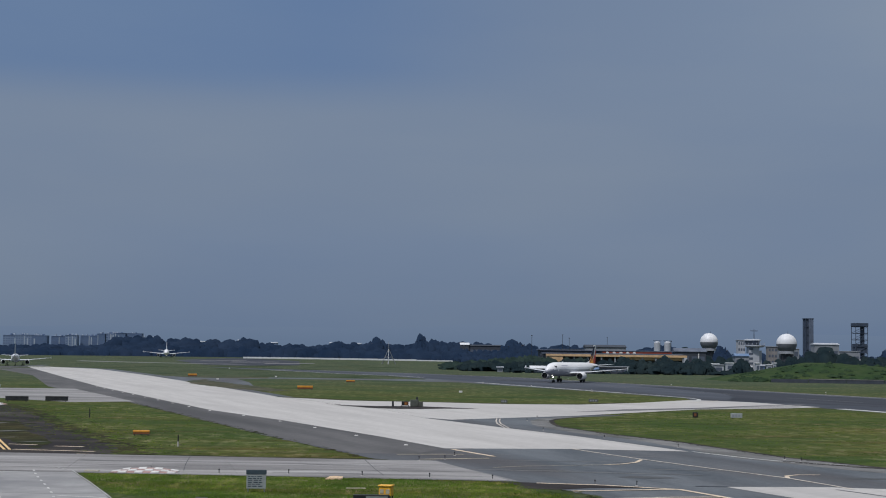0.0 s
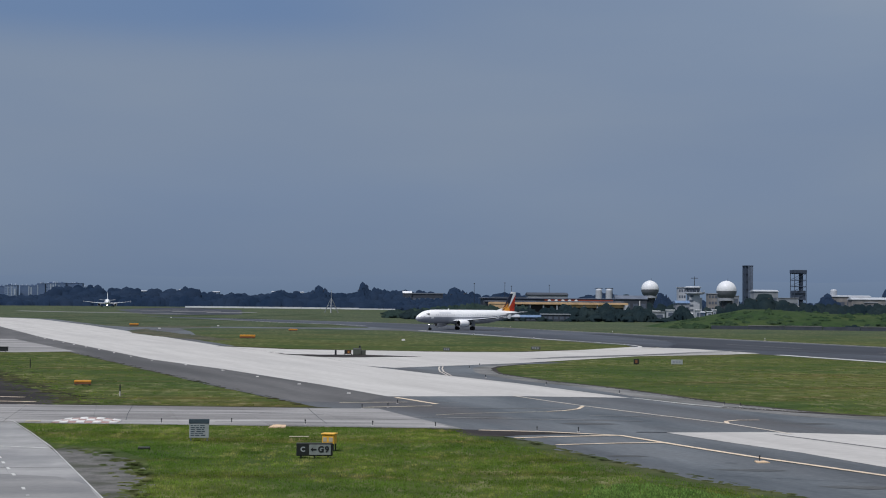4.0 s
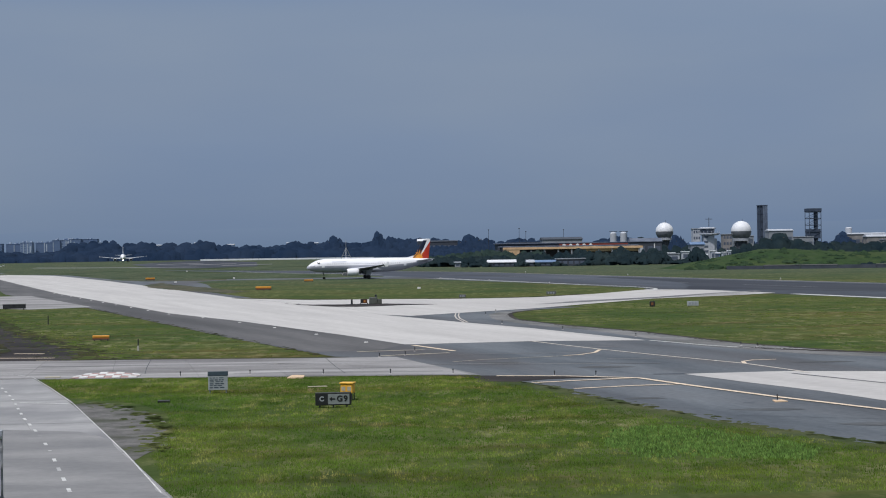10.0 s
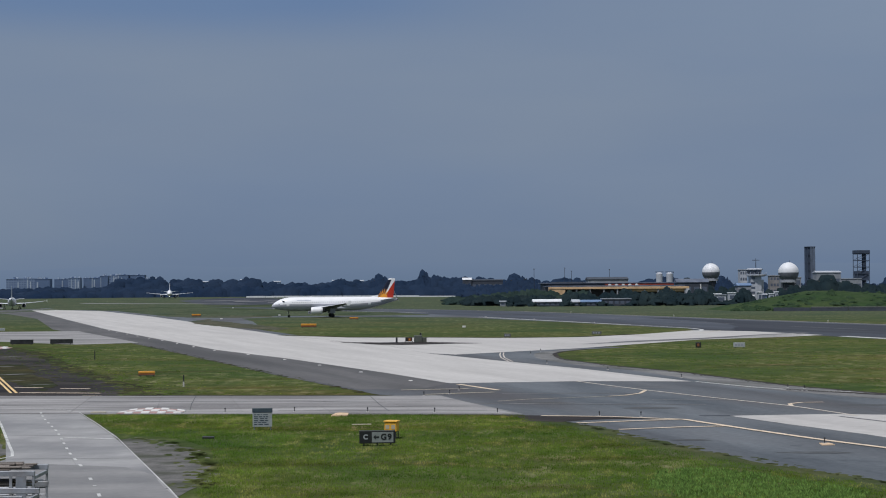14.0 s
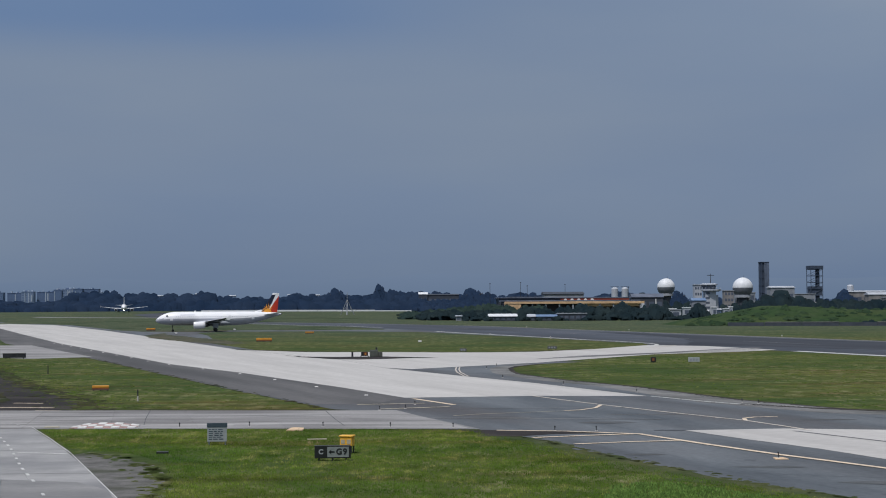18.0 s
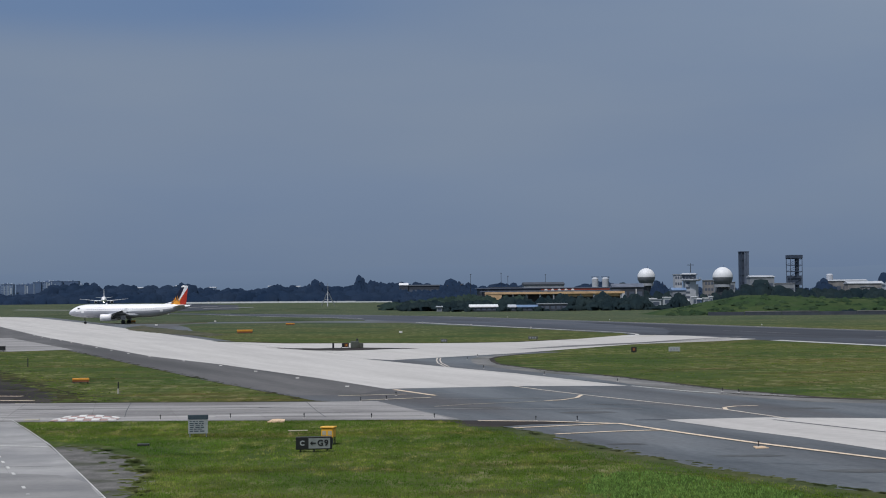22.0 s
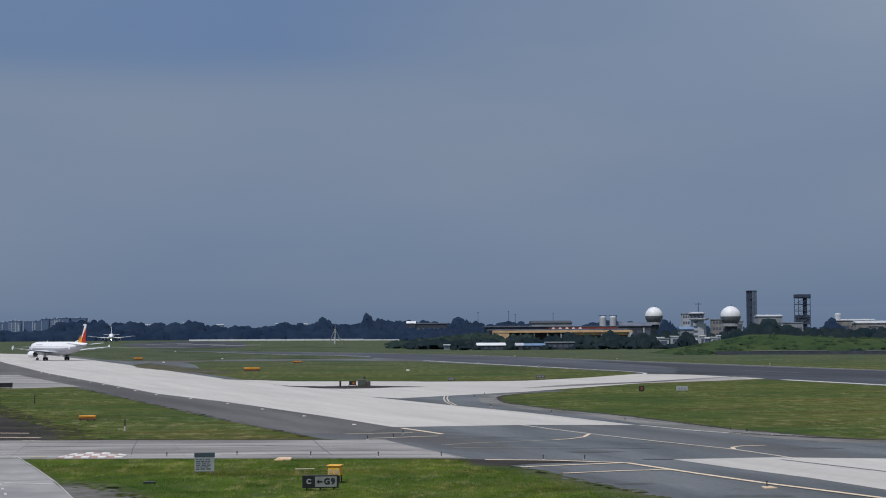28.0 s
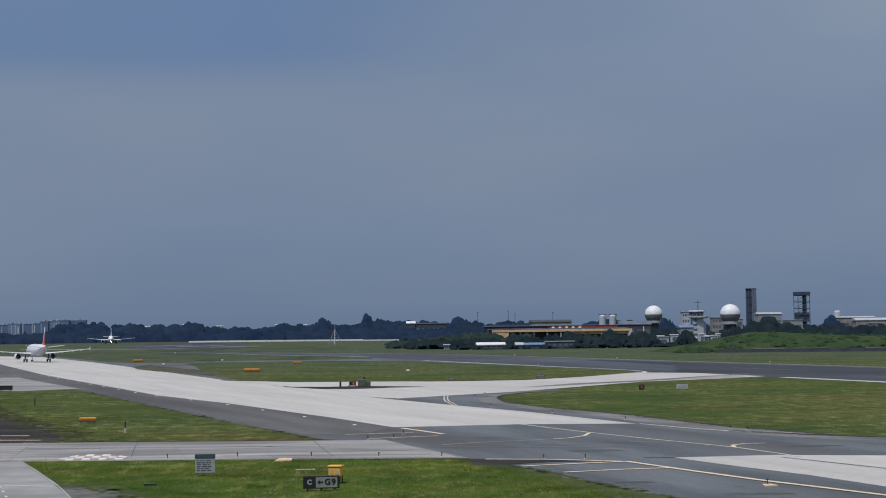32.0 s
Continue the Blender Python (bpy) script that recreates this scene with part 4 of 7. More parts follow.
    stripe("road_cross_line", [(-17.5, 75.9), (-15.0, 75.0)], 0.22, WHITELINE, 0.052, "faint pale line across the service road")
    stripe("road_edge_line", [(-23.3, 94.8), (-21.8, 94.2), (-20.4, 92.0), (-17.5, 83.4), (-14.8, 75), (-12.2, 66), (-9.2, 55.6), (-6.6, 46)], 0.05, WHITELINE, 0.052, "pale edge line of the service road")
    stripe("road_edge_line", [(-27.0, 93.2), (-26.0, 93.0), (-24.8, 90.6), (-22.3, 82.6), (-19.4, 73), (-18.2, 69.1), (-17.7, 67.2), (-18.0, 66.0), (-20, 65.2)], 0.13, WHITELINE, 0.052, "pale edge line of the service road")
    paving("road_patch", [(-16.9, 64.6), (-12.1, 62.8), (-10.9, 61.0), (-6.3, 45), (-12.0, 45), (-14.4, 54.6)], CONCRETE_OLD, 0.046, "darker stretch of the service road", "service road", rough=0.3)


def slabs(parent, quad, along, across, gap, z, material):
    """Concrete slabs, one mesh each, over a four-sided stretch (a, b near edge, c, d far edge)."""
    a, b, c, d = (Vector(p) for p in quad)
    rng = random.Random(5)
    for i in range(along):
        for j in range(across):
            u0, u1, v0, v1 = i / along, (i + 1) / along, j / across, (j + 1) / across
            P = lambda u, v: a.lerp(b, u).lerp(d.lerp(c, u), v)
            q = [P(u0, v0), P(u1, v0), P(u1, v1), P(u0, v1)]
            m = sum(q, Vector((0, 0))) / 4
            q = [m + (p - m) * (1 - gap / max((p - m).length, 0.1)) for p in q]
            zz = z + rng.uniform(-0.003, 0.003)
            part("concrete_slab", prism([p[:] for p in q], -0.03, zz), material, parent)


def build_service_road():
    base = paving("road_base", [(-60, 110.5), (-36, 108.6), (-20.1, 106.2), (-2.9, 104.2), (0, 105.6), (5.0, 88.4), (-8.4, 89.9), (-20.0, 90.8), (-15.3, 77), (-12.2, 66), (-9.2, 55.6), (-5.8, 44), (-16, 40), (-40, 40), (-40, 60), (-20, 64.4), (-17.8, 65.4), (-17.6, 67.4), (-19.8, 75), (-22.6, 83.8), (-24.9, 91), (-60, 95)],
                  CONCRETE_OLD, 0.016, "weathered concrete service road and crossing band", "service road")
    # the crossing band: two rows of slabs; the road: two lanes
    slabs(base, [(-46, 93.2), (4.4, 88.9), (0.4, 104.6), (-46, 109.2)], 10, 3, 0.014, 0.040, CONCRETE_NEAR)
    for quad in ([(-24.75, 90.9), (-20.1, 90.9), (-15.5, 77.1), (-20.6, 77.1)], [(-20.6, 77.0), (-15.5, 77.0), (-12.25, 66.2), (-17.7, 66.2)],
                 [(-17.7, 66.1), (-12.2, 66.1), (-9.25, 55.8), (-14.6, 55.8)], [(-14.6, 55.7), (-9.2, 55.7), (-6.2, 45), (-12.0, 45)]):
        slabs(base, quad, 2, 2, 0.008, 0.040, CONCRETE_ROAD)


# ---- aircraft ----
def airfoil(y, le, chord, z, t):
    """A wing section at span y, from the leading edge le back along -x."""
    up = [(0, 0), (0.08, 0.42), (0.3, 0.6), (0.6, 0.42), (1, 0.02)]
    lo = [(0.6, -0.22), (0.3, -0.38), (0.08, -0.30)]
    return [Vector((le - u * chord, y, z + v * t * chord)) for u, v in up + lo]


def fin_section(z, le, chord, t):
    up = [(0, 0), (0.12, 0.5), (0.4, 0.6), (1, 0.04)]
    lo = [(0.4, -0.6), (0.12, -0.5)]
    return [Vector((le - u * chord, v * t * chord, z)) for u, v in up + lo]


def wheel_mesh(radius, width):
    bm = bmesh.new()
    prof = [(-width / 2, radius * 0.5), (-width / 2, radius * 0.86), (-width * 0.3, radius), (width * 0.3, radius), (width / 2, radius * 0.86), (width / 2, radius * 0.5)]
    return loft(bm, [circle((0, y, 0), r, "y", 18) for y, r in prof])


def airliner(m, label, accent, fin_base, full=True, size=1.0):
    """A twin-jet airliner, 37.6 m long times size, which is set to suit the camera's view; its origin lies on the
    ground between the main wheels, nose along +x.
    """
    a = thing("airliner", m, label, "airplane", "airliners on the field")
    NX, ZC = 17.71, 3.95
    st = [(0.0, 0.06, -0.62), (0.25, 0.42, -0.58), (0.7, 0.76, -0.48), (1.4, 1.12, -0.34), (2.4, 1.48, -0.18), (3.6, 1.76, -0.07), (5.2, 1.94, 0), (7, 1.99, 0), (15, 1.99, 0), (23.5, 1.99, 0), (26, 1.93, 0.06), (28.5, 1.72, 0.24), (31, 1.38, 0.52), (33.5, 0.98, 0.82), (35.8, 0.58, 1.08), (37.3, 0.26, 1.26), (37.57, 0.10, 1.30)]
    sx, sr, sd = [NX - q[0] for q in st][::-1], [q[1] for q in st][::-1], [q[2] for q in st][::-1]

    def skin(x, z, proud=0.012):
        """Half width of the fuselage at station x and height z."""
        r, dz = float(np.interp(x, sx, sr)), float(np.interp(x, sx, sd))
        return r * 0.985 * math.sqrt(max(0.0, 1 - ((z - ZC - dz) / (r * 1.03)) ** 2)) + proud

    def plate(x0, x1, z0, z1, s, n=5):
        """A thin panel that follows the fuselage skin."""
        zs = [z0 + (z1 - z0) * k / n for k in range(n + 1)]
        out = [[Vector((x, s * skin(x, z), z)) for z in zs] + [Vector((x, s * skin(x, z, -0.03), z)) for z in zs[::-1]] for x in (x0, (x0 + x1) / 2, x1)]
        return loft(bmesh.new(), out)
    body = loft(bmesh.new(), [circle((NX - s, 0, ZC + dz), r * 0.985, "x", 32, r * 1.03) for s, r, dz in st])
    low = body.copy()
    # belly colour reaches up to where shade begins, above the real paint line
    line = lambda f: f.calc_center_median().z < 3.86 + max(0.0, (-6.0 - f.calc_center_median().x) * 0.10)
    for bm, drop in ((body, True), (low, False)):
        bmesh.ops.delete(bm, geom=[f for f in bm.faces if line(f) == drop], context="FACES")
    part("fuselage", body, WHITE, a, "glossy white fuselage", smooth=True)
    part("belly_skin", low, BELLY_SKIN if accent else WHITE, a, "grey lower fuselage, some shade painted in" if accent else "", smooth=True)
    bel = [(8.0, 0.25, 0.10), (6.8, 1.5, 0.62), (4.5, 1.95, 0.95), (0, 2.0, 1.0), (-3, 1.9, 0.92), (-5.2, 1.3, 0.6), (-6.4, 0.3, 0.12)]
    part("belly_fairing", loft(bmesh.new(), [circle((x, 0, 2.72), r, "x", 20, rz) for x, r, rz in bel]), BELLY, a, "grey belly fairing", smooth=True)
    wheel = wheel_mesh(0.58, 0.42)
    small = wheel_mesh(0.38, 0.24)
    wm = bpy.data.meshes.new("wheel")
    wheel.to_mesh(wm)
    wm.materials.append(TYRE)
    sm = bpy.data.meshes.new("nose_wheel")
    small.to_mesh(sm)
    sm.materials.append(TYRE)
    for s in (1, -1):
        ws = [(1.2, 5.9, 7.5, 2.70, 0.13), (3.6, 4.5, 5.9, 2.86, 0.12), (6.4, 3.0, 4.2, 3.08, 0.11), (11, 0.55, 2.95, 3.55, 0.105), (15.5, -1.85, 1.85, 4.05, 0.10), (16.9, -2.65, 1.45, 4.22, 0.09)]
        top = loft(bmesh.new(), [airfoil(s * y, le, c, z, t) for y, le, c, z, t in ws])
        top.normal_update()
        # split off the lower faces to give them the painted shade
        under = top.copy()
        for bm, drop in ((top, True), (under, False)):
            bmesh.ops.delete(bm, geom=[f for f in bm.faces if (f.normal.z < 0.05) == drop], context="FACES")
        wing = part("wing", top, WING, a, "swept wing with pale grey skin")
        part("wing_underside", under, WING_LOW, wing, "wing underside, shade painted dark grey")
        tip = [fin_section(z, le, c, 0.09) for z, le, c in ((3.55, -3.1, 0.7), (4.2, -2.7, 1.5), (4.9, -3.6, 0.6))]
        part("wingtip_fence", loft(bmesh.new(), [[v + Vector((0, s * 16.95, 0)) for v in r] for r in tip]), WHITE, wing)
        for y in (8.2, 11.4, 14.0):
            le = 3.0 - (y - 6.4) * 0.535
            part("flap_fairing", loft(bmesh.new(), [circle((le - u, s * y, 3.0 + (y - 6.4) * 0.103), r, "x", 8) for u, r in ((1.6, 0.05), (2.4, 0.22), (3.4, 0.20), (4.3, 0.04))]), BELLY, wing)
        # engine: hollow nacelle, fan, core and pylon
        ex, ey, ez = 6.5, s * 5.75, 1.98
        prof = [(0.0, 0.94), (0.02, 0.99), (0.15, 1.03), (0.6, 1.08), (1.5, 1.09), (2.6, 1.02), (3.4, 0.88), (3.42, 0.80), (2.9, 0.78)]
        eng = part("engine_nacelle", loft(bmesh.new(), [circle((ex - u, ey, ez), r, "x", 22) for u, r in prof], caps=False), WHITE, a, "white engine nacelle with bare metal lip", smooth=True)
        part("fan", loft(bmesh.new(), [circle((ex - u, ey, ez), r, "x", 18) for u, r in ((0.25, 0.04), (0.5, 0.24), (0.62, 0.3), (0.64, 0.86), (0.8, 0.86))]), DARKMETAL, eng, "dark fan disc")
        part("intake_liner", loft(bmesh.new(), [circle((ex - u, ey, ez), r, "x", 22) for u, r in ((0.7, 0.85), (0.3, 0.86), (0.03, 0.93))], caps=False), DARKMETAL, eng, "dark intake liner", smooth=True)
        part("exhaust_cone", loft(bmesh.new(), [circle((ex - u, ey, ez), r, "x", 16) for u, r in ((2.8, 0.78), (3.3, 0.60), (4.3, 0.42), (4.9, 0.10))]), DARKMETAL, eng, "dark exhaust cone")
        part("pylon", loft(bmesh.new(), [[Vector((x + dx, ey + dy, z)) for dx, dy in ((0.0, 0), (-0.6, 0.16), (-2.6, 0.05), (-2.6, -0.05), (-0.6, -0.16))] for x, z in ((5.2, 2.7), (3.9, 3.05))]), WHITE, eng)
        ts = [(0.6, -14.2, 4.1, 4.95, 0.09), (6.2, -17.6, 1.6, 5.55, 0.08)]
        part("tailplane", loft(bmesh.new(), [airfoil(s * y, le, c, z, t) for y, le, c, z, t in ts]), WING, a)
        # main gear with twin wheels
        gear = part("main_gear", rod(rod(bmesh.new(), (0, s * 3.8, 0.58), (0, s * 3.75, 3.0), 0.14), (0, s * 3.8, 1.2), (0, s * 2.2, 2.6), 0.08), DARKMETAL, a)
        for d in (-0.46, 0.46):
            ob = new("wheel", wm)
            ob.parent = gear
            ob.matrix_local = pose(0, s * 3.8 + d, 0.58)
        door = part("gear_door", boxed(-0.8, 0.8, s * 4.05 - 0.03, s * 4.05 + 0.03, 1.2, 2.6, bevel=0.02), BELLY, gear)
        # cockpit panes and doors
        for k, (x0, x1, yy, z0, z1) in enumerate(((15.50, 15.1, 0.42, 4.52, 4.88), (15.0, 14.5, 0.94, 4.50, 4.90), (14.4, 14.0, 1.32, 4.50, 4.86))):
            bm = bmesh.new()
            f = 0.05
            q = [(x0 + 0.18, s * (yy + f), z0), (x1 + 0.1, s * (yy + 0.40 + f), z0), (x1 - 0.1, s * (yy + 0.30 + f), z1), (x0 - 0.1, s * (yy + f - 0.06), z1)]
            loft(bm, [[Vector(p) for p in q], [Vector(p) + Vector((0.06, s * 0.05, 0.08)) for p in q]])
            part("cockpit_window", bm, GLASS, a, "dark cockpit pane")
        for x in (13.0, -11.2):
            part("cabin_door", plate(x - 0.42, x + 0.42, 3.35 if x > 0 else 3.6, 5.0 if x > 0 else 5.2, s), WHITE, a)
    # the fin in small cells, sorted by livery colour: navy front, white stripe, red rear, yellow sun
    cells = {}
    prof = ((0.0, 0.0), (0.05, 0.03), (0.12, 0.046), (0.25, 0.054), (0.4, 0.056), (0.7, 0.034), (1.0, 0.003))

    def half(u):
        for (u0, t0), (u1, t1) in zip(prof, prof[1:]):
            if u <= u1:
                return t0 + (t1 - t0) * (u - u0) / (u1 - u0)
        return 0.003

    def fp(u, v, s):
        c = 4.9 - v * 3.0
        return Vector((-13.6 - v * 3.6 - u * c, s * half(u) * c, 5.7 + v * 5.7))
    NU, NV = 44, 44
    for i in range(NU):
        for j in range(NV):
            u, v = (i + 0.5) / NU, (j + 0.5) / NV
            p = fp(u, v, 0) - fp(0.42, 0.03, 0)
            ang, rad = math.degrees(math.atan2(p.z, -p.x)), math.hypot(p.x, p.z)
            kind = "white"
            if accent:
                kind = "navy" if ang > 66 else "red" if ang < 56 else "white"
                if v > 0.93:
                    kind = "white"
                if rad < 1.0 or (rad < 2.5 and ang > 40 and (ang % 17) < 7.0 * (2.6 - rad)):
                    kind = "yellow"
            cells.setdefault(kind, []).append((i, j))
    skins = {"white": ("tail_fin", fin_base, "upright white tail fin"), "navy": ("navy_panel", NAVY, "navy blue front of the fin"), "red": ("red_panel", RED, "orange-red rear of the fin"), "yellow": ("sun_emblem", SUNNY, "plain yellow sun shape")}
    for kind, group in cells.items():
        bm = bmesh.new()
        for i, j in group:
            for s in (1, -1):
                q = [bm.verts.new(fp(uu / NU, vv / NV, s)) for uu, vv in ((i, j), (i + 1, j), (i + 1, j + 1), (i, j + 1))]
                bm.faces.new(q if s > 0 else q[::-1])
        bmesh.ops.remove_doubles(bm, verts=bm.verts[:], dist=0.0005)
        part(skins[kind][0], bm, skins[kind][1], a, skins[kind][2])
    part("fin_tip", loft(bmesh.new(), [fin_section(11.39, -17.2, 1.9, 0.092), fin_section(11.47, -17.35, 1.7, 0.05)]), fin_base, a)
    part("fin_root", loft(bmesh.new(), [fin_section(5.6, -10.6, 3.6, 0.05), fin_section(6.5, -13.7, 0.6, 0.05)]), fin_base, a)
    nose = part("nose_gear", rod(bmesh.new(), (12.64, 0, 0.38), (12.75, 0, 2.6), 0.09), DARKMETAL, a)
    for d in (-0.25, 0.25):
        ob = new("wheel", sm)
        ob.parent = nose
        ob.matrix_local = pose(12.64, d, 0.38)
    big = 0.24 if full == "lit" else 0.15
    if full:
        part("taxi_light", loft(bmesh.new(), [circle((12.86 + u, 0, 1.55), r, "x", 12) for u, r in ((0, big * 0.8), (0.03, big * 0.8))]), LAMP, nose, "bright round taxi light")
    part("light_hood", loft(bmesh.new(), [circle((12.72 + u, 0, 1.55), r, "x", 12) for u, r in ((0, big * 0.4), (0.10, big), (0.24, big * 1.05), (0.24, big * 0.92), (0.13, big * 0.85))], caps=False), DARKMETAL, nose, "dark lamp hood")
    part("beacon", rod(bmesh.new(), (2.0, 0, ZC + 1.99), (2.0, 0, ZC + 2.17), 0.10, 0.06), REDBOX, a, "small red beacon")
    part("antenna", loft(bmesh.new(), [[Vector((x + dx, dy, z)) for dx, dy in ((0.0, 0), (-0.2, 0.03), (-0.45, 0), (-0.2, -0.03))] for x, z in ((6.4, ZC + 2.0), (6.2, ZC + 2.4))]), WHITE, a)
    part("tail_cone", loft(bmesh.new(), [circle((NX - 37.4 - u, 0, ZC + 1.28), r, "x", 10) for u, r in ((0, 0.20), (0.35, 0.12))]), DARKMETAL, a)
    if full:
        pane = boxed(-0.13, 0.13, -0.02, 0.02, -0.18, 0.18, bevel=0.015)
        me = bpy.data.meshes.new("cabin_window")
        pane.to_mesh(me)
        me.materials.append(PANE)
        for s in (1, -1):
            for k in range(34):
                x = 11.6 - k * 0.64
                ob = new("cabin_window", me)
                ob.parent = a
                ob.matrix_local = pose(x, s * skin(x, 4.42, 0.0), 4.42, -13 * s, 0, 0)
        if accent:
            for s in (1, -1):
                part("name_bar", plate(6.2, 10.4, 4.94, 5.16, s), NAME_BLUE, a, "plain blue bar in place of lettering")
    done = set()
    for ob in a.children_recursive:
        if ob.data.name not in done:
            done.add(ob.data.name)
            ob.data.transform(Matrix.Scale(size, 4))
        ob.location = ob.location * size
    return a


# ---- signs, markers and lights on the field ----
def letters(text, size, parent, material, m, name="letter"):
    for_each = bpy.data.curves.new("letter_curve", "FONT")
    for_each.body, for_each.size, for_each.extrude, for_each.offset = text, size, 0.006, 0.012
    for_each.align_x, for_each.align_y = "CENTER", "CENTER"
    tmp = new("letter_tmp", for_each)
    me = bpy.data.meshes.new_from_object(tmp.evaluated_get(bpy.context.evaluated_depsgraph_get()))
    bpy.data.objects.remove(tmp)
    me.materials.clear()
    me.materials.append(material)
    ob = new(name, me)
    ob.parent = parent
    ob.matrix_local = m
    return ob


def build_guide_sign():
    """The taxi guidance sign: black letter box and pale direction panel."""
    X, Y = -2.55, 71.0
    s = thing("taxiway_sign", pose(X, Y, 0.0, 0, 0, 3), "black and pale taxiway sign reading C, arrow and G9, in grass", "sign")
    part("sign_case", boxed(-0.80, 0.80, -0.11, 0.11, 0.12, 0.69, bevel=0.02), BLACK, s, "black sign housing")
    part("direction_face", boxed(-0.24, 0.71, -0.125, -0.112, 0.17, 0.62, bevel=0.004), SIGN_FACE, s, "pale grey direction face")
    for x in (-0.6, 0.0, 0.6):
        part("leg", rod(bmesh.new(), (x, 0, 0), (x, 0, 0.13), 0.035), DARKMETAL, s)
    face = lambda x: pose(x, -0.132, 0.405, 90, 0, 0)
    letters("C", 0.29, s, PALEGREY, pose(-0.52, -0.118, 0.405, 90, 0, 0))
    letters("G", 0.36, s, BLACK, face(0.28))
    letters("9", 0.36, s, BLACK, face(0.54))
    bm = bmesh.new()
    box(bm, -0.06, 0.10, -0.006, 0.006, -0.03, 0.03)
    v = [bm.verts.new(p) for p in ((-0.16, -0.006, 0), (-0.05, -0.006, 0.10), (-0.05, -0.006, -0.10), (-0.16, 0.006, 0), (-0.05, 0.006, 0.10), (-0.05, 0.006, -0.10))]
    for f in ((0, 2, 1), (3, 4, 5), (0, 1, 4, 3), (1, 2, 5, 4), (2, 0, 3, 5)):
        bm.faces.new([v[i] for i in f])
    ar = part("arrow", bm, BLACK, s, "black left arrow")
    ar.matrix_local = pose(-0.02, -0.132, 0.405)


def build_yellow_cabinet():
    s = thing("equipment_box", pose(-2.0, 74.5, 0.0, 0, 0, -14), "golden yellow equipment box standing in grass behind the sign", "box")
    part("cabinet_body", boxed(-0.29, 0.29, -0.25, 0.25, 0.34, 0.78, bevel=0.03), AMBER, s, "golden yellow steel body")
    part("lid", boxed(-0.33, 0.33, -0.29, 0.29, 0.782, 0.85, bevel=0.02), AMBER, s)
    for x in (-0.14, 0.14):
        part("label_plate", boxed(x - 0.09, x + 0.09, -0.262, -0.253, 0.46, 0.66, bevel=0.003), CREAMLINE, s, "pale label plate")
    for x in (-0.25, 0.25):
        for y in (-0.2, 0.2):
            part("leg", rod(bmesh.new(), (x, y, 0), (x, y, 0.345), 0.03), DARKMETAL, s)


def build_notice_board():
    s = thing("notice_board", pose(-8.55, 79.5, 0, 0, 0, 4), "pale grey notice board with dull teal header on two posts", "sign")
    part("board", boxed(-0.48, 0.48, -0.03, 0.03, 0.18, 0.88, bevel=0.01), PALEGREY, s, "pale grey board")
    part("header", boxed(-0.50, 0.50, -0.045, 0.04, 0.885, 1.10, bevel=0.01), TEAL, s, "dull teal header strip")
    words = random.Random(4)
    for k in range(6):
        z, x = 0.78 - k * 0.095, -0.41
        while x < 0.26:
            w = words.uniform(0.07, 0.24)
            part("text_bar", boxed(x, min(x + w, 0.42), -0.036, -0.031, z - 0.022 - 0.012 * (k % 2), z + 0.022), TEAL, s, "plain bar in place of lettering")
            x += w + words.uniform(0.03, 0.09)
    for x in (-0.4, 0.4):
        part("post", boxed(x - 0.03, x + 0.03, 0.032, 0.09, 0, 1.05), STEEL, s)


def field_marker(x, y, width, height, turn, label, mat=None):
    """A low amber field sign seen on its side: long case, cap and stub legs."""
    z = land(x, y)
    s = thing("field_marker", pose(x, y, z, 0, 0, turn), label, "sign", "amber field markers")
    part("case", boxed(-width / 2, width / 2, -0.14, 0.14, height * 0.60, height, bevel=0.03), mat or ORANGE, s)
    part("lower_face", boxed(-width / 2 + 0.01, width / 2 - 0.01, -0.125, 0.125, height * 0.32, height * 0.60 - 0.003, bevel=0.01), RUST, s, "rust-brown lower face")
    part("rim", boxed(-width / 2 - 0.03, width / 2 + 0.03, -0.16, 0.16, height * 0.22, height * 0.32, bevel=0.01), DARKMETAL, s, "dark base rim")
    for k in (-0.4, 0, 0.4):
        part("leg", rod(bmesh.new(), (k * width, 0, 0), (k * width, 0, height * 0.25), 0.04), DARKMETAL, s)


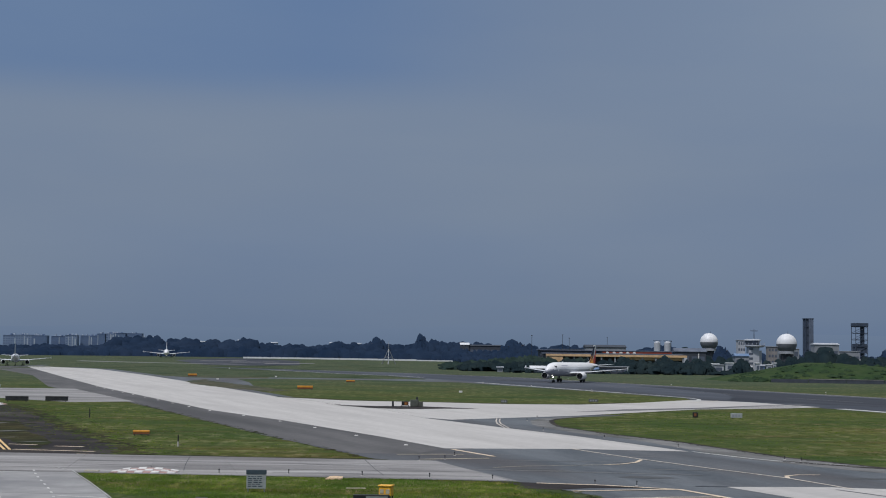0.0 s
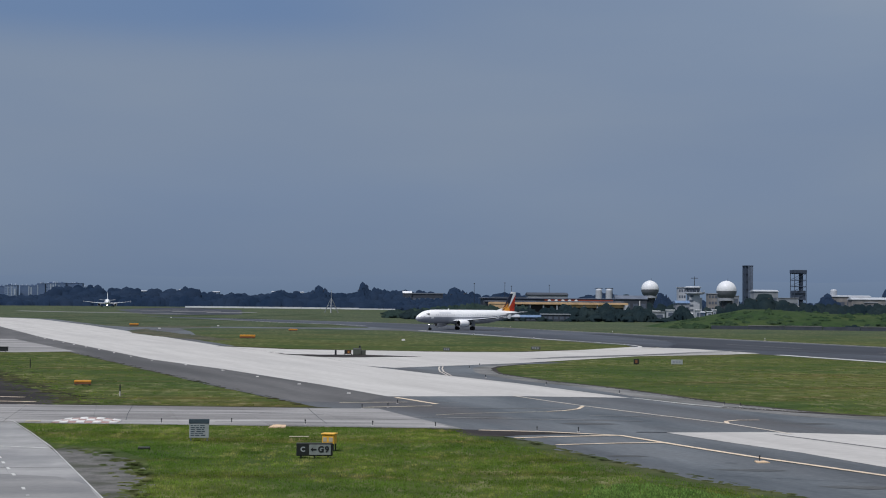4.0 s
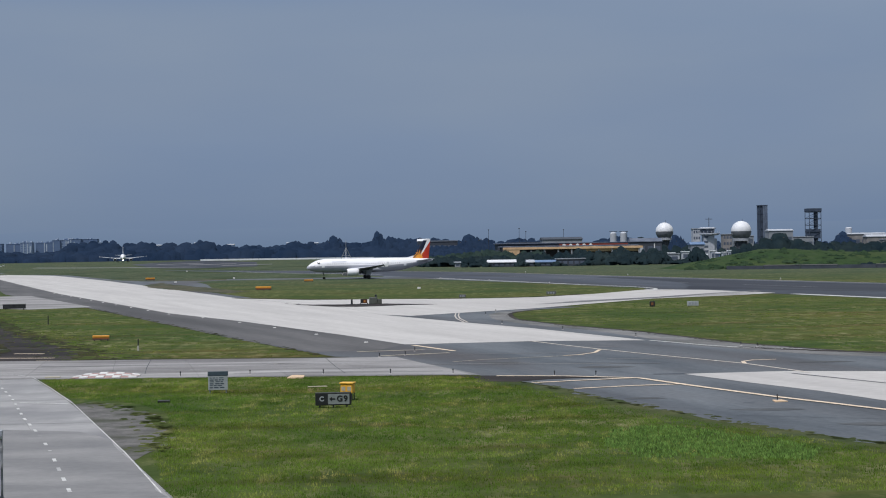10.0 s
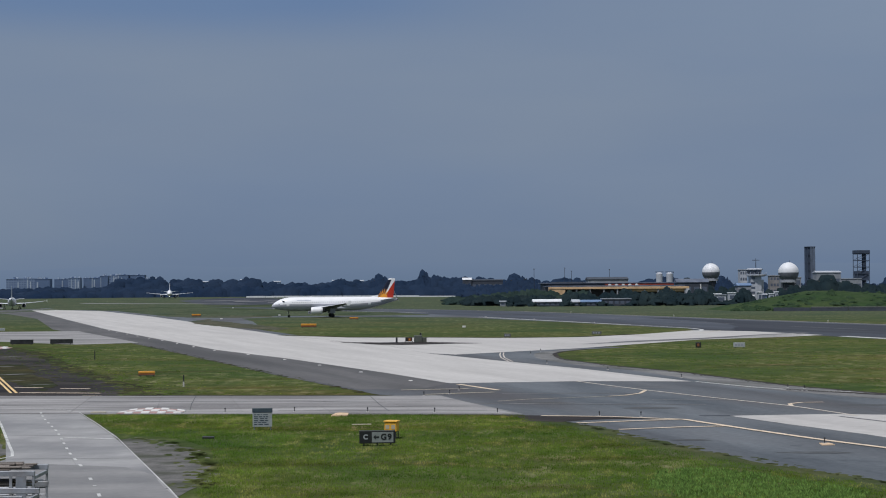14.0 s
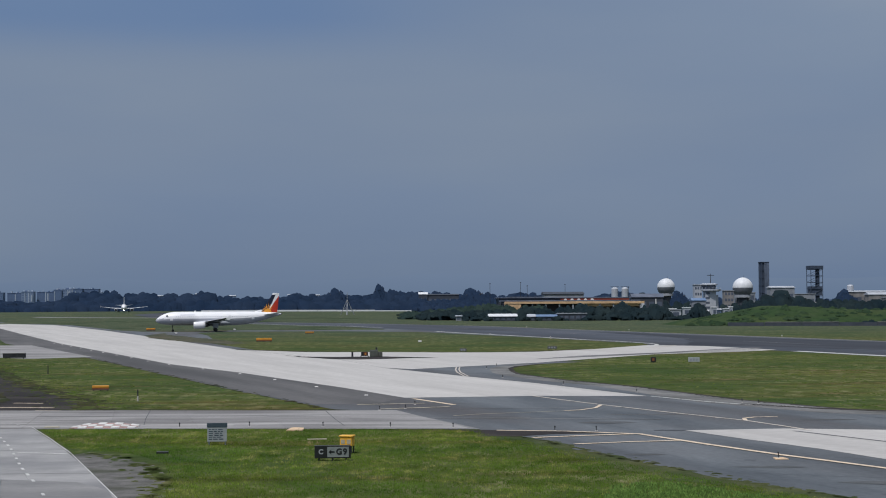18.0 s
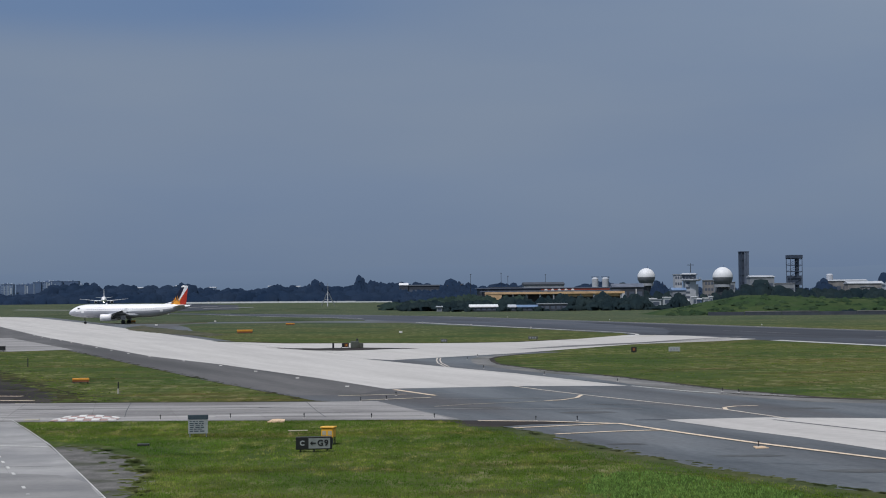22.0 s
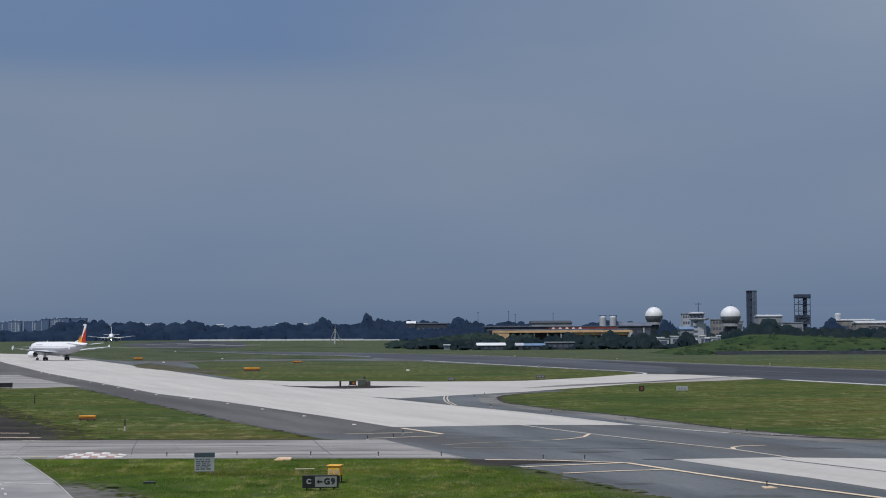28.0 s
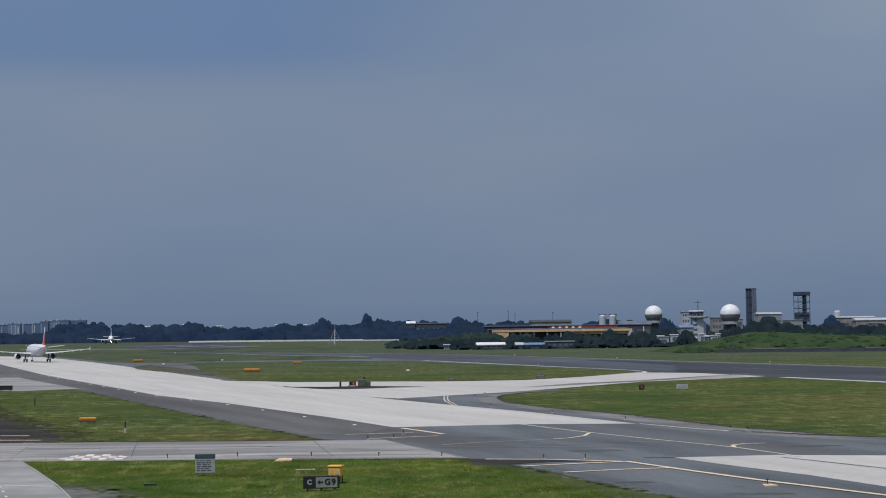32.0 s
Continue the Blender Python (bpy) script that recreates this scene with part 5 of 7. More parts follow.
def build_markers():
    field_marker(-24.3, 310, 3.0, 0.85, 3, "long low amber field sign on the grass island")
    field_marker(-23.7, 132, 1.35, 0.46, 4, "low amber field sign on the side grass")
    field_marker(39.6, 116, 2.3, 0.46, 2, "long low amber field sign on the wide grass field")
    field_marker(-69.7, 469, 2.6, 0.9, 10, "small amber field sign beside the concrete taxiway")
    field_marker(-20.2, 403, 2.2, 0.6, 0, "small amber field sign beside the exit taxiway")
    field_marker(-93, 331, 2.6, 0.6, 5, "small amber field sign beside the cross taxiway")
    # dark rear faces of two signs by the soil patch
    for x, y in ((-55.6, 216), (-50.6, 217.5)):
        s = thing("dark_sign", pose(x, y, 0, 0, 0, 6), "dark brown field sign seen from behind, on stub legs", "sign", "dark field signs")
        part("case", boxed(-1.5, 1.5, -0.2, 0.2, 0.15, 0.72, bevel=0.03), DARKMETAL, s, "dark weathered case")
        part("cap", boxed(-1.55, 1.55, -0.24, 0.24, 0.722, 0.80, bevel=0.02), CONCRETE_OLD, s, "pale concrete cap")
        for k in (-1.2, 1.2):
            part("leg", rod(bmesh.new(), (k, 0, 0), (k, 0, 0.17), 0.05), DARKMETAL, s)
    # red and dark distance signs by the branch
    s = thing("red_sign", pose(-3.45, 217.0, 0.03, 0, 0, 5), "small brick-red mandatory sign with an orange numeral face", "sign")
    part("case", boxed(-0.46, 0.46, -0.15, 0.15, 0.10, 0.66, bevel=0.03), BLACK, s)
    part("face", boxed(-0.12, 0.34, -0.165, -0.152, 0.18, 0.58), RUST, s, "brick-red face")
    part("text_bar", boxed(0.05, 0.15, -0.175, -0.167, 0.27, 0.49), ORANGE, s, "plain bar in place of lettering")
    for k in (-0.5, 0.5):
        part("leg", rod(bmesh.new(), (k, 0, 0), (k, 0, 0.14), 0.05), DARKMETAL, s)
    s = thing("utility_cabinet", pose(-1.95, 216.4, 0.03, 0, 0, 8), "squat grey utility cabinets with a dark pole beside the taxiway branch", "cabinet")
    part("cabinet_body", boxed(-0.75, 0.30, -0.4, 0.4, 0, 0.92, bevel=0.04), OLIVE, s)
    part("small_cabinet", boxed(0.34, 0.90, -0.35, 0.35, 0, 0.66, bevel=0.04), OLIVE, s)
    part("pole", rod(bmesh.new(), (0.2, 0.6, 0), (0.2, 0.6, 1.25), 0.13), DARKMETAL, s)
    s = thing("bollard", pose(-5.1, 217.2, 0.03), "short dark post beside the red sign", "bollard")
    part("post", rod(bmesh.new(), (0, 0, 0), (0, 0, 0.56), 0.14, 0.13), DARKMETAL, s)
    part("cap", rod(bmesh.new(), (0, 0, 0.56), (0, 0, 0.63), 0.16, 0.12), DARKMETAL, s)
    s = thing("red_sign", pose(30.9, 187, 0, 0, 0, -8), "small dark sign with an orange numeral on the wide grass field", "sign")
    part("case", boxed(-0.32, 0.32, -0.12, 0.12, 0.1, 0.72, bevel=0.02), BLACK, s)
    part("text_bar", boxed(-0.12, 0.12, -0.135, -0.122, 0.26, 0.58), RUST, s, "plain bar in place of lettering")
    part("leg", rod(bmesh.new(), (0, 0, 0), (0, 0, 0.12), 0.05), DARKMETAL, s)
    for x, y, w, h in ((35.7, 187, 1.35, 0.66), (25.0, 246, 1.5, 0.62), (10.8, 236, 1.0, 0.6), (-81, 300, 1.3, 0.6)):
        s = thing("pale_sign", pose(x, y, 0, 0, 0, -6), "pale grey field sign with faint lettering bars, standing in grass", "sign", "pale field signs")
        part("face", boxed(-w / 2, w / 2, -0.08, 0.08, 0.12, h, bevel=0.02), OLIVE if 200 < y < 260 else PALEGREY, s)
        for k in range(3):
            part("text_bar", boxed(-w * 0.36 + k * w * 0.26, -w * 0.20 + k * w * 0.26, -0.092, -0.083, h * 0.4, h * 0.78), CLAD_GREY, s, "plain bar in place of lettering")
        for k in (-0.35, 0.35):
            part("leg", rod(bmesh.new(), (k * w, 0, 0), (k * w, 0, 0.13), 0.04), DARKMETAL, s)
    for x, y in ((-46.0, 476), (5.6, 300), (-55.3, 416), (-91, 724)):
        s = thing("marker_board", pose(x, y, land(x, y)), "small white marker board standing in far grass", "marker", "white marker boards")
        part("board", boxed(-0.32, 0.32, -0.08, 0.08, 0.12, 0.46, bevel=0.02), CHALK, s)
        for k in (-0.25, 0.25):
            part("leg", rod(bmesh.new(), (k, 0, 0), (k, 0, 0.16), 0.05), DARKMETAL, s)
    # two marker posts on the side grass
    for x, y, h in ((-18.4, 117.5, 0.85), (-35.4, 167, 0.95)):
        s = thing("marker_post", pose(x, y, 0), "slim dark marker post with a pale foot in grass", "post", "marker posts")
        part("shaft", rod(bmesh.new(), (0, 0, h * 0.42), (0, 0, h), 0.05, 0.045), DARKMETAL, s)
        part("foot", rod(bmesh.new(), (0, 0, 0), (0, 0, h * 0.42), 0.06, 0.055), CONCRETE if h < 0.9 else DARKMETAL, s, "pale foot" if h < 0.9 else "")
    # plates lying in the grass
    s = thing("plate", pose(-5.25, 89.0, 0, 0, 0, 0), "flat yellow-painted concrete plate lying at the grass edge", "plate")
    part("slab", prism([(-0.45, -0.88), (0.46, -0.62), (0.42, 0.90), (-0.08, 1.18), (-0.30, 0.95)], 0, 0.06), PLATE, s)
    s = thing("plate", pose(-19.2, 91.75, 0, 0, 0, 0), "low worn cream kerb stone at the road corner", "kerb stone")
    part("slab", prism([(-0.42, -0.3), (0.42, -0.42), (0.38, 0.18), (-0.36, 0.3)], 0, 0.09), CREAMLINE, s)
    s = thing("plank", pose(-3.75, 82.1, 0, 0, 0, 6), "short pale board lying in the grass", "board")
    part("board", boxed(-0.5, 0.5, -0.08, 0.08, 0.02, 0.07, bevel=0.01), CREAMLINE, s)
    s = thing("cover", pose(-10.6, 75.0, 0, 0, 0, 4), "small dark drain cover block in the grass", "drain cover")
    part("block", boxed(-0.28, 0.28, -0.15, 0.15, 0, 0.12, bevel=0.02), BLACK, s)
    s = thing("plate", pose(17.1, 70.0, 0, 0, 0, 15), "tan painted plate at the foot of an edge light", "plate")
    part("slab", prism([(-0.36, -0.32), (0.26, -0.36), (0.38, 0.40), (-0.06, 0.48)], 0.012, 0.05), PLATE, s)


def edge_light():
    s = thing("edge_light", pose(-11.9, 91.0, 0.03), "short taxiway edge light with dark stem and pale collar", "edge light", "taxiway edge lights")
    part("base_plate", rod(bmesh.new(), (0, 0, 0), (0, 0, 0.04), 0.085, 0.075, 10), CONCRETE, s, "pale base plate")
    part("stem", rod(bmesh.new(), (0, 0, 0.04), (0, 0, 0.20), 0.022, 0.022), DARKMETAL, s)
    part("lamp_head", loft(bmesh.new(), [circle((0, 0, z), r, "z", 12) for z, r in ((0.20, 0.036), (0.225, 0.045), (0.26, 0.04), (0.285, 0.015))]), DARKMETAL, s, "dark lamp head")
    return s


def build_edge_lights():
    a = edge_light()
    spots = [(-8.0, 91.4), (-3.8, 90.7), (0.0, 90.0), (3.5, 89.3), (8.9, 86.5), (11.1, 86.1), (17.1, 70.2), (-0.7, 104.8), (1.0, 106.2), (1.7, 110.3), (19.2, 124.2), (24.4, 110.4), (25.2, 108.9), (14.9, 137.3), (10.4, 172.7), (12.0, 180.4), (10.6, 150.6)]
    for x, y in spots:
        copy_thing(a, pose(x, y, 0.03))
    # flush pale light pots along the concrete taxiway
    pot = thing("inset_light", pose(0, 0, 0), "flat pale inset light pot at the taxiway edge", "inset light", "inset taxiway lights")
    part("pot", rod(bmesh.new(), (0, 0, 0), (0, 0, 0.05), 0.17, 0.12, 10), CHALK, pot)
    part("lens", rod(bmesh.new(), (0, 0, 0.06), (0, 0, 0.08), 0.08, 0.06, 8), DARKMETAL, pot)
    edge = lambda y: float(np.interp(y, [119, 135, 167, 193, 312, 429], [-0.6, -5.8, -16.4, -27.1, -64.8, -98.7]))
    pot.matrix_world = pose(edge(122.8), 122.8, 0.02)
    for k in range(1, 15):
        y = 122.8 + 13.6 * k
        copy_thing(pot, pose(edge(y), y, 0.02))


def build_runway_lights():
    a = thing("runway_light", pose(0, 0, 0), "small white runway edge light on a pale base", "edge light", "runway edge lights")
    part("base", rod(bmesh.new(), (0, 0, 0), (0, 0, 0.05), 0.22, 0.18, 10), CREAMLINE, a)
    part("stem", rod(bmesh.new(), (0, 0, 0.06), (0, 0, 0.26), 0.06, 0.06), DARKMETAL, a)
    part("lamp_head", loft(bmesh.new(), [circle((0, 0, z), r, "z", 10) for z, r in ((0.26, 0.09), (0.30, 0.11), (0.38, 0.10), (0.42, 0.04))]), CHALK, a)
    rx = lambda y: 8.1 - 0.2345 * (y - 442)
    spots = [(rx(y) + 49.0, y) for y in range(250, 520, 84)] + [(rx(y) - 1.2, y) for y in (330, 372, 414)]
    a.matrix_world = pose(*spots[0], land(*spots[0]))
    for x, y in spots[1:]:
        copy_thing(a, pose(x, y, land(x, y)))


def checker_mound(x, y, w, d, turn, cols, rows):
    """A low painted hump in faded red and white squares."""
    s = thing("checkered_marker", pose(x, y, 0, 0, 0, turn), "low ground marker of faded red and white painted squares", "ground marker", "checkered ground markers")
    part("core", loft(bmesh.new(), [[Vector((-w / 2, -d / 2, z)) if i == 0 else Vector((w / 2, -d / 2, z)) if i == 1 else Vector((w / 2, d / 2, z)) if i == 2 else Vector((-w / 2, d / 2, z)) for i in range(4)] for z in (0.0, 0.04)]), CONCRETE_OLD, s)
    hump = lambda u, v: 0.05 + 0.17 * math.sin(math.pi * min(max((u + 0.5), 0), 1)) ** 0.8 * (v + 0.5)
    for i in range(cols):
        for j in range(rows):
            u0, u1, v0, v1 = i / cols - 0.5, (i + 0.96) / cols - 0.5, j / rows - 0.5, (j + 0.96) / rows - 0.5
            top = [Vector((u * w, v * d, hump(u, v))) for u, v in ((u0, v0), (u1, v0), (u1, v1), (u0, v1))]
            rise = 0.035 * ((i + j) % 2)
            bm = loft(bmesh.new(), [[p + Vector((0, 0, -0.05)) for p in top], [p + Vector((0, 0, rise)) for p in top]])
            part("painted_square", bm, CHALK if (i + j) % 2 else PINK, s)


def baggage_dolly(m, top, load=(0, 1, 2)):
    """A two-deck dolly; top is the height of its upper rail, planks lie above it."""
    s = thing("baggage_dolly", m, "galvanised baggage dolly stacked with weathered planks, beside the road", "cart", "parked dollies")
    heap = random.Random(int(top * 100))
    for level, z in enumerate((0.55, top - 0.42, top + 0.02)):
        fr = part("deck_frame", box(box(bmesh.new(), -2.0, 2.0, -0.8, -0.72, z - 0.13, z, bevel=0.01), -2.0, 2.0, 0.72, 0.8, z - 0.13, z, bevel=0.01), STEEL, s, "galvanised side rails")
        for k in range(13 if level in load else 0):
            up, kk = (0, k) if k < 7 else (1, k - 7)
            y = -0.62 + kk * 0.206 + 0.1 * up
            a, b = heap.uniform(-2.0, -1.8), heap.uniform(1.35, 1.9) - 0.25 * up
            z0, t = z + 0.004 + 0.052 * up, heap.uniform(0.030, 0.048)
            bm = boxed(a, b, y - heap.uniform(0.07, 0.095), y + 0.085, z0, z0 + t, bevel=0.008)
            bmesh.ops.rotate(bm, verts=bm.verts[:], cent=(0, y, z0), matrix=Matrix.Rotation(radians(heap.uniform(-2.2, 2.2) * up), 3, "Z"))
            part("plank", bm, TIMBER, fr, "weathered plank")
    for x in (-1.96, 0.0, 1.96):
        for y in (-0.76, 0.76):
            part("corner_post", boxed(x - 0.028, x + 0.028, y - 0.028, y + 0.028, 0.30, top - 0.085), STEEL, s)
        part("end_rail", boxed(x - 0.03, x + 0.03, -0.72, 0.72, top - 0.20, top - 0.12), STEEL, s)
    for y in (-0.76, 0.76):
        part("mid_rail", boxed(-1.92, 1.92, y - 0.03, y + 0.03, top * 0.80, top * 0.80 + 0.07), STEEL, s)
    for y in (-0.78, 0.78):
        for k in range(3):
            z = top * 0.66 + k * (top * 0.30 - 0.12) / 3
            part("side_rail", rod(bmesh.new(), (-1.92, y, z), (1.92, y, z), 0.022, 0.022, 6), STEEL, s)
    for x, w in ((1.66, 0.13), (1.40, 0.035)):
        part("panel_upright", boxed(x - w, x + w, -0.84, -0.805, top * 0.64, top - 0.1), STEEL, s, "steel upright panel")
    for x in (-1.4, 1.4):
        for y in (-0.7, 0.7):
            part("wheel", loft(bmesh.new(), [circle((x, y + dy, 0.22), r, "y", 14) for dy, r in ((-0.08, 0.12), (-0.08, 0.19), (0, 0.22), (0.08, 0.19), (0.08, 0.12))]), TYRE, s)
            part("fork", boxed(x - 0.05, x + 0.05, y - 0.12, y + 0.12, 0.24, 0.45), STEEL, s)
    return s


# ---- plants ----
def ico_base(subdivisions=1):
    bm = bmesh.new()
    bmesh.ops.create_icosphere(bm, subdivisions=subdivisions, radius=1.0)
    v = np.array([p.co[:] for p in bm.verts])
    bm.verts.index_update()
    f = np.array([[p.index for p in q.verts] for q in bm.faces])
    bm.free()
    return v, f


def octa_base():
    v = np.array([(1, 0, 0), (-1, 0, 0), (0, 1, 0), (0, -1, 0), (0, 0, 1), (0, 0, -1)], float)
    f = np.array([(0, 2, 4), (2, 1, 4), (1, 3, 4), (3, 0, 4), (2, 0, 5), (1, 2, 5), (3, 1, 5), (0, 3, 5)])
    return v, f


def blunt(base):
    """The same shape with fuller shoulders."""
    v, f = base
    z = np.abs(v[:, 2])
    k = (1 - z ** 3.2) ** (1 / 3.2) / np.sqrt(np.maximum(1 - z ** 2, 1e-6))
    return v * np.stack([k, k, np.ones(len(v))], 1), f


OCTA, BALL = octa_base(), blunt(ico_base(2))


def blobs(base, centres, sizes, rng, rough):
    """Crumpled copies of a base shape: their points, faces and ways out."""
    v, f = base
    n = len(centres)
    jit = rng.uniform(1 - rough, 1 + rough * 0.85, (n, len(v), 1))
    vs = (v[None] * jit * sizes[:, None, :] + centres[:, None, :]).reshape(-1, 3)
    fs = (f[None] + (np.arange(n) * len(v))[:, None, None]).reshape(-1, 3)
    return vs, fs, np.tile(v, (n, 1))


def leafy(name, sets, material):
    """One mesh from several sets of blobs, shaded as rounded masses of leaves."""
    vs, fs, ns, at = [], [], [], 0
    for v, f, n in sets:
        vs.append(v)
        fs.append(f + at)
        ns.append(n)
        at += len(v)
    me = bpy.data.meshes.new(name)
    me.from_pydata(np.concatenate(vs).tolist(), [], np.concatenate(fs).tolist())
    me.materials.append(material)
    nor = np.concatenate(ns)
    nor /= np.linalg.norm(nor, axis=1)[:, None] + 1e-6
    for p in me.polygons:
        p.use_smooth = True
    me.normals_split_custom_set_from_vertices(nor.tolist())
    return me


def crown(rng, x, y, z, h, w, n, clump, base=0.05, k=12, wide=1.0):
    """A rounded, uneven crown: a broad core and k overlapping lobes of leaf, ragged with n small clumps."""
    la = rng.uniform(0, 2 * math.pi) + np.arange(k) * 2.4
    lr = np.concatenate([[0.0, 0.1], rng.uniform(0.12, 0.42, k - 2)]) * w
    sx = np.concatenate([[0.38, 0.20], rng.uniform(0.45, 0.80, k - 2) * wide / math.sqrt(k)]) * w
    dome = 1 - 0.5 * (lr / (0.45 * w)) ** 2
    top = z + h * np.where(np.arange(k) == 0, 0.78, dome * rng.uniform(0.80, 1.0, k))
    top[1] = z + h
    low = z + h * np.where(np.arange(k) < 2, base, rng.uniform(base, 0.45 if base >= 0 else base * 0.3, k))
    sz = (top - low) / 2
    c = np.stack([x + lr * np.cos(la), y + lr * np.sin(la), top - sz], 1)
    size = np.stack([sx, sx, sz], 1)
    lobe = blobs(BALL, c, size, rng, 0.10)
    if not n:
        return [(lobe[0], lobe[1], lobe[2] * 0.6 + np.array([0, 0, 0.7]))]
    j = rng.randint(1, k, n)
    d = rng.normal(0, 1, (n, 3))
    d[:, 2] = np.abs(d[:, 2]) * 0.8
    d /= np.linalg.norm(d, axis=1)[:, None]
    p = c[j] + d * size[j] * rng.uniform(0.95, 1.12, (n, 1))
    bits = blobs(OCTA, p, rng.uniform(0.4, 1.0, n)[:, None] * np.array([clump, clump, clump * 0.7]), rng, 0.38)
    up = np.array([0, 0, 0.7])
    return [(lobe[0], lobe[1], lobe[2] * 0.6 + up), (bits[0], bits[1], np.repeat(d * 0.6, len(OCTA[0]), 0) + bits[2] * 0.3 + up * 0.8)]


def woods(name, trees, material, label, seed, clump=1.5, per=26, category="trees", lobes=9, wide=1.0, base=0.0):
    """Distant woodland: many crowns in one mesh."""
    rng = np.random.RandomState(seed)
    sets = []
    for x, y, h, w in trees:
        sets += crown(rng, x, y, land(x, y) - 0.3, h, w, per, clump, base, lobes, wide)
    return tagged(new(name, leafy(name, sets, material)), label, category, kind="stuff")


def tree(x, y, h, w, label, seed, material=None, clump=1.0, n=160):
    z = land(x, y)
    rng = np.random.RandomState(seed)
    t = thing("tree", pose(x, y, z), label, "tree", "single trees")
    part("trunk", rod(rod(bmesh.new(), (0, 0, -0.3), (0.1, 0, h * 0.35), w * 0.05, w * 0.035), (0.1, 0, h * 0.35), (0.0, 0.2, h * 0.75), w * 0.035, w * 0.012), BARK, t)
    for k in range(6):
        a = k * 1.05 + rng.uniform(-0.3, 0.3)
        part("limb", rod(bmesh.new(), (0.05, 0, h * (0.25 + 0.07 * k)), (math.cos(a) * w * 0.33, math.sin(a) * w * 0.33, h * (0.48 + 0.06 * k)), w * 0.018, w * 0.006, 6), BARK, t)
    ob = new("crown", leafy("crown", crown(rng, 0, 0, 0, h, w, n, clump * 0.36, -0.04 if material is LEAF_FAR else 0.14, 34), material or LEAF))
    ob.parent = t
    return t


def build_plants():
    rng = np.random.RandomState(3)
    # far wood behind the far end of the field
    far = []
    for k in range(520):
        x = -780 + 1040 * rng.rand()
        y = 1630 + 120 * rng.rand()
        prof = 18.6 + 2.4 * math.sin(x * 0.021 + 1) + 1.8 * math.sin(x * 0.057) + 1.2 * math.sin(x * 0.13 + 2)
        if x < -330:
            prof *= 0.70
        far.append((x, y, prof * rng.uniform(0.72, 1.04), rng.uniform(18, 32)))
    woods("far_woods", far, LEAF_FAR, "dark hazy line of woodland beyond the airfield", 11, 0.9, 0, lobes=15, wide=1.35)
    low = []
    for k in range(260):
        x = -780 + 1040 * (k + rng.rand()) / 260
        low.append((x, (1478 if -95 < x < 130 else 1596) + 22 * rng.rand(), rng.uniform(8.5, 12.5) * (0.72 if x < -330 else 1.0), rng.uniform(16, 26)))
    for k in range(30):
        low.append((14 + 60 * rng.rand(), 1452 + 14 * rng.rand(), rng.uniform(10.2, 12.6), rng.uniform(10, 16)))
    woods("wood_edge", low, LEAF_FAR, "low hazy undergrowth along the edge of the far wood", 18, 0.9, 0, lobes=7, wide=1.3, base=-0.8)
    mid = []
    for k in range(420):
        x = 20 + 330 * rng.rand()
        y = 1060 + 180 * rng.rand()
        mid.append((x, y, rng.uniform(5, 11.0) * (0.9 if x < 150 else 1.05), rng.uniform(7, 13)))
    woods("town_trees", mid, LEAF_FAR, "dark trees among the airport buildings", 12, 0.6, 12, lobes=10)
    mid = []
    for k in range(330):
        x = 150 + 320 * rng.rand()
        y = 850 + 100 * rng.rand()
        if 173 < x < 193 or (y < 875 and 0.174 < x / y < 0.217):
            continue
        mid.append((x, y, rng.uniform(4.5, 9.6), rng.uniform(6, 12)))
    for k in range(46):
        y = 872 + 40 * rng.rand()
        x = y * rng.uniform(0.238, 0.325)
        mid.append((x, y, rng.uniform(7.5, 10.2), rng.uniform(9, 15)))
    woods("town_trees_east", mid, LEAF, "dark trees before the town roofs", 13, 0.45, 24, lobes=12)
    # shrubs along the far side of the runway
    near = []
    for k in range(260):
        x = 16 + 146 * rng.rand()
        y = 745 - 0.35 * (x - 20) + 60 * rng.rand() ** 1.5
        near.append((x, y, rng.uniform(2.5, 5.5) * (1.35 if 60 < x < 150 else 1.0) * (0.35 if 0.174 < x / y < 0.190 or 0.200 < x / y < 0.217 else 1.0), rng.uniform(4, 9)))
    woods("runway_shrubs", near, LEAF, "dark shrubs and low trees along the far runway edge", 14, 0.32, 60, "shrubs")
    near = []
    for k in range(230):
        y = 790 + 210 * rng.rand()
        x = y * (0.009 + 0.09 * rng.rand())
        near.append((x, y, rng.uniform(3.6, 8.2) * min(1.0, 0.25 + x / y * 12), rng.uniform(6, 11)))
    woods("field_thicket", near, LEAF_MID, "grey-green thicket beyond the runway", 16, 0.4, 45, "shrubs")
    near = []
    for x, y, h, w in ((43.0, 702, 2.6, 4), (57.6, 700, 3.4, 4.5), (59.8, 701, 2.4, 4), (65.4, 700, 2.0, 4), (73.6, 700, 2.6, 5), (87.4, 700, 2.8, 6), (91.5, 702, 3.6, 7), (98, 703, 4.2, 8), (104, 700, 3.6, 7), (38, 704, 2.4, 6), (33.8, 708, 2.0, 4), (112, 698, 3.2, 8), (76.5, 701, 1.5, 5), (47.5, 701, 0.8, 6), (84, 701, 1.0, 5)):
        near.append((x, y, h, w))
    woods("shelter_shrubs", near, LEAF, "dark shrubs crowding the low shelters", 17, 0.3, 60, "shrubs")
    # single trees with a shape of their own
    tree(-10, 1500, 25.6, 17, "tall dark spreading tree above the far wood", 21, LEAF_FAR, 1.9, 220)
    tree(-51, 1520, 21.5, 26, "broad dark tree above the far wood", 22, LEAF_FAR, 1.9, 200)
    tree(78, 1480, 20.8, 36, "broad domed dark tree behind the airport buildings", 23, LEAF_FAR, 2.2, 260)
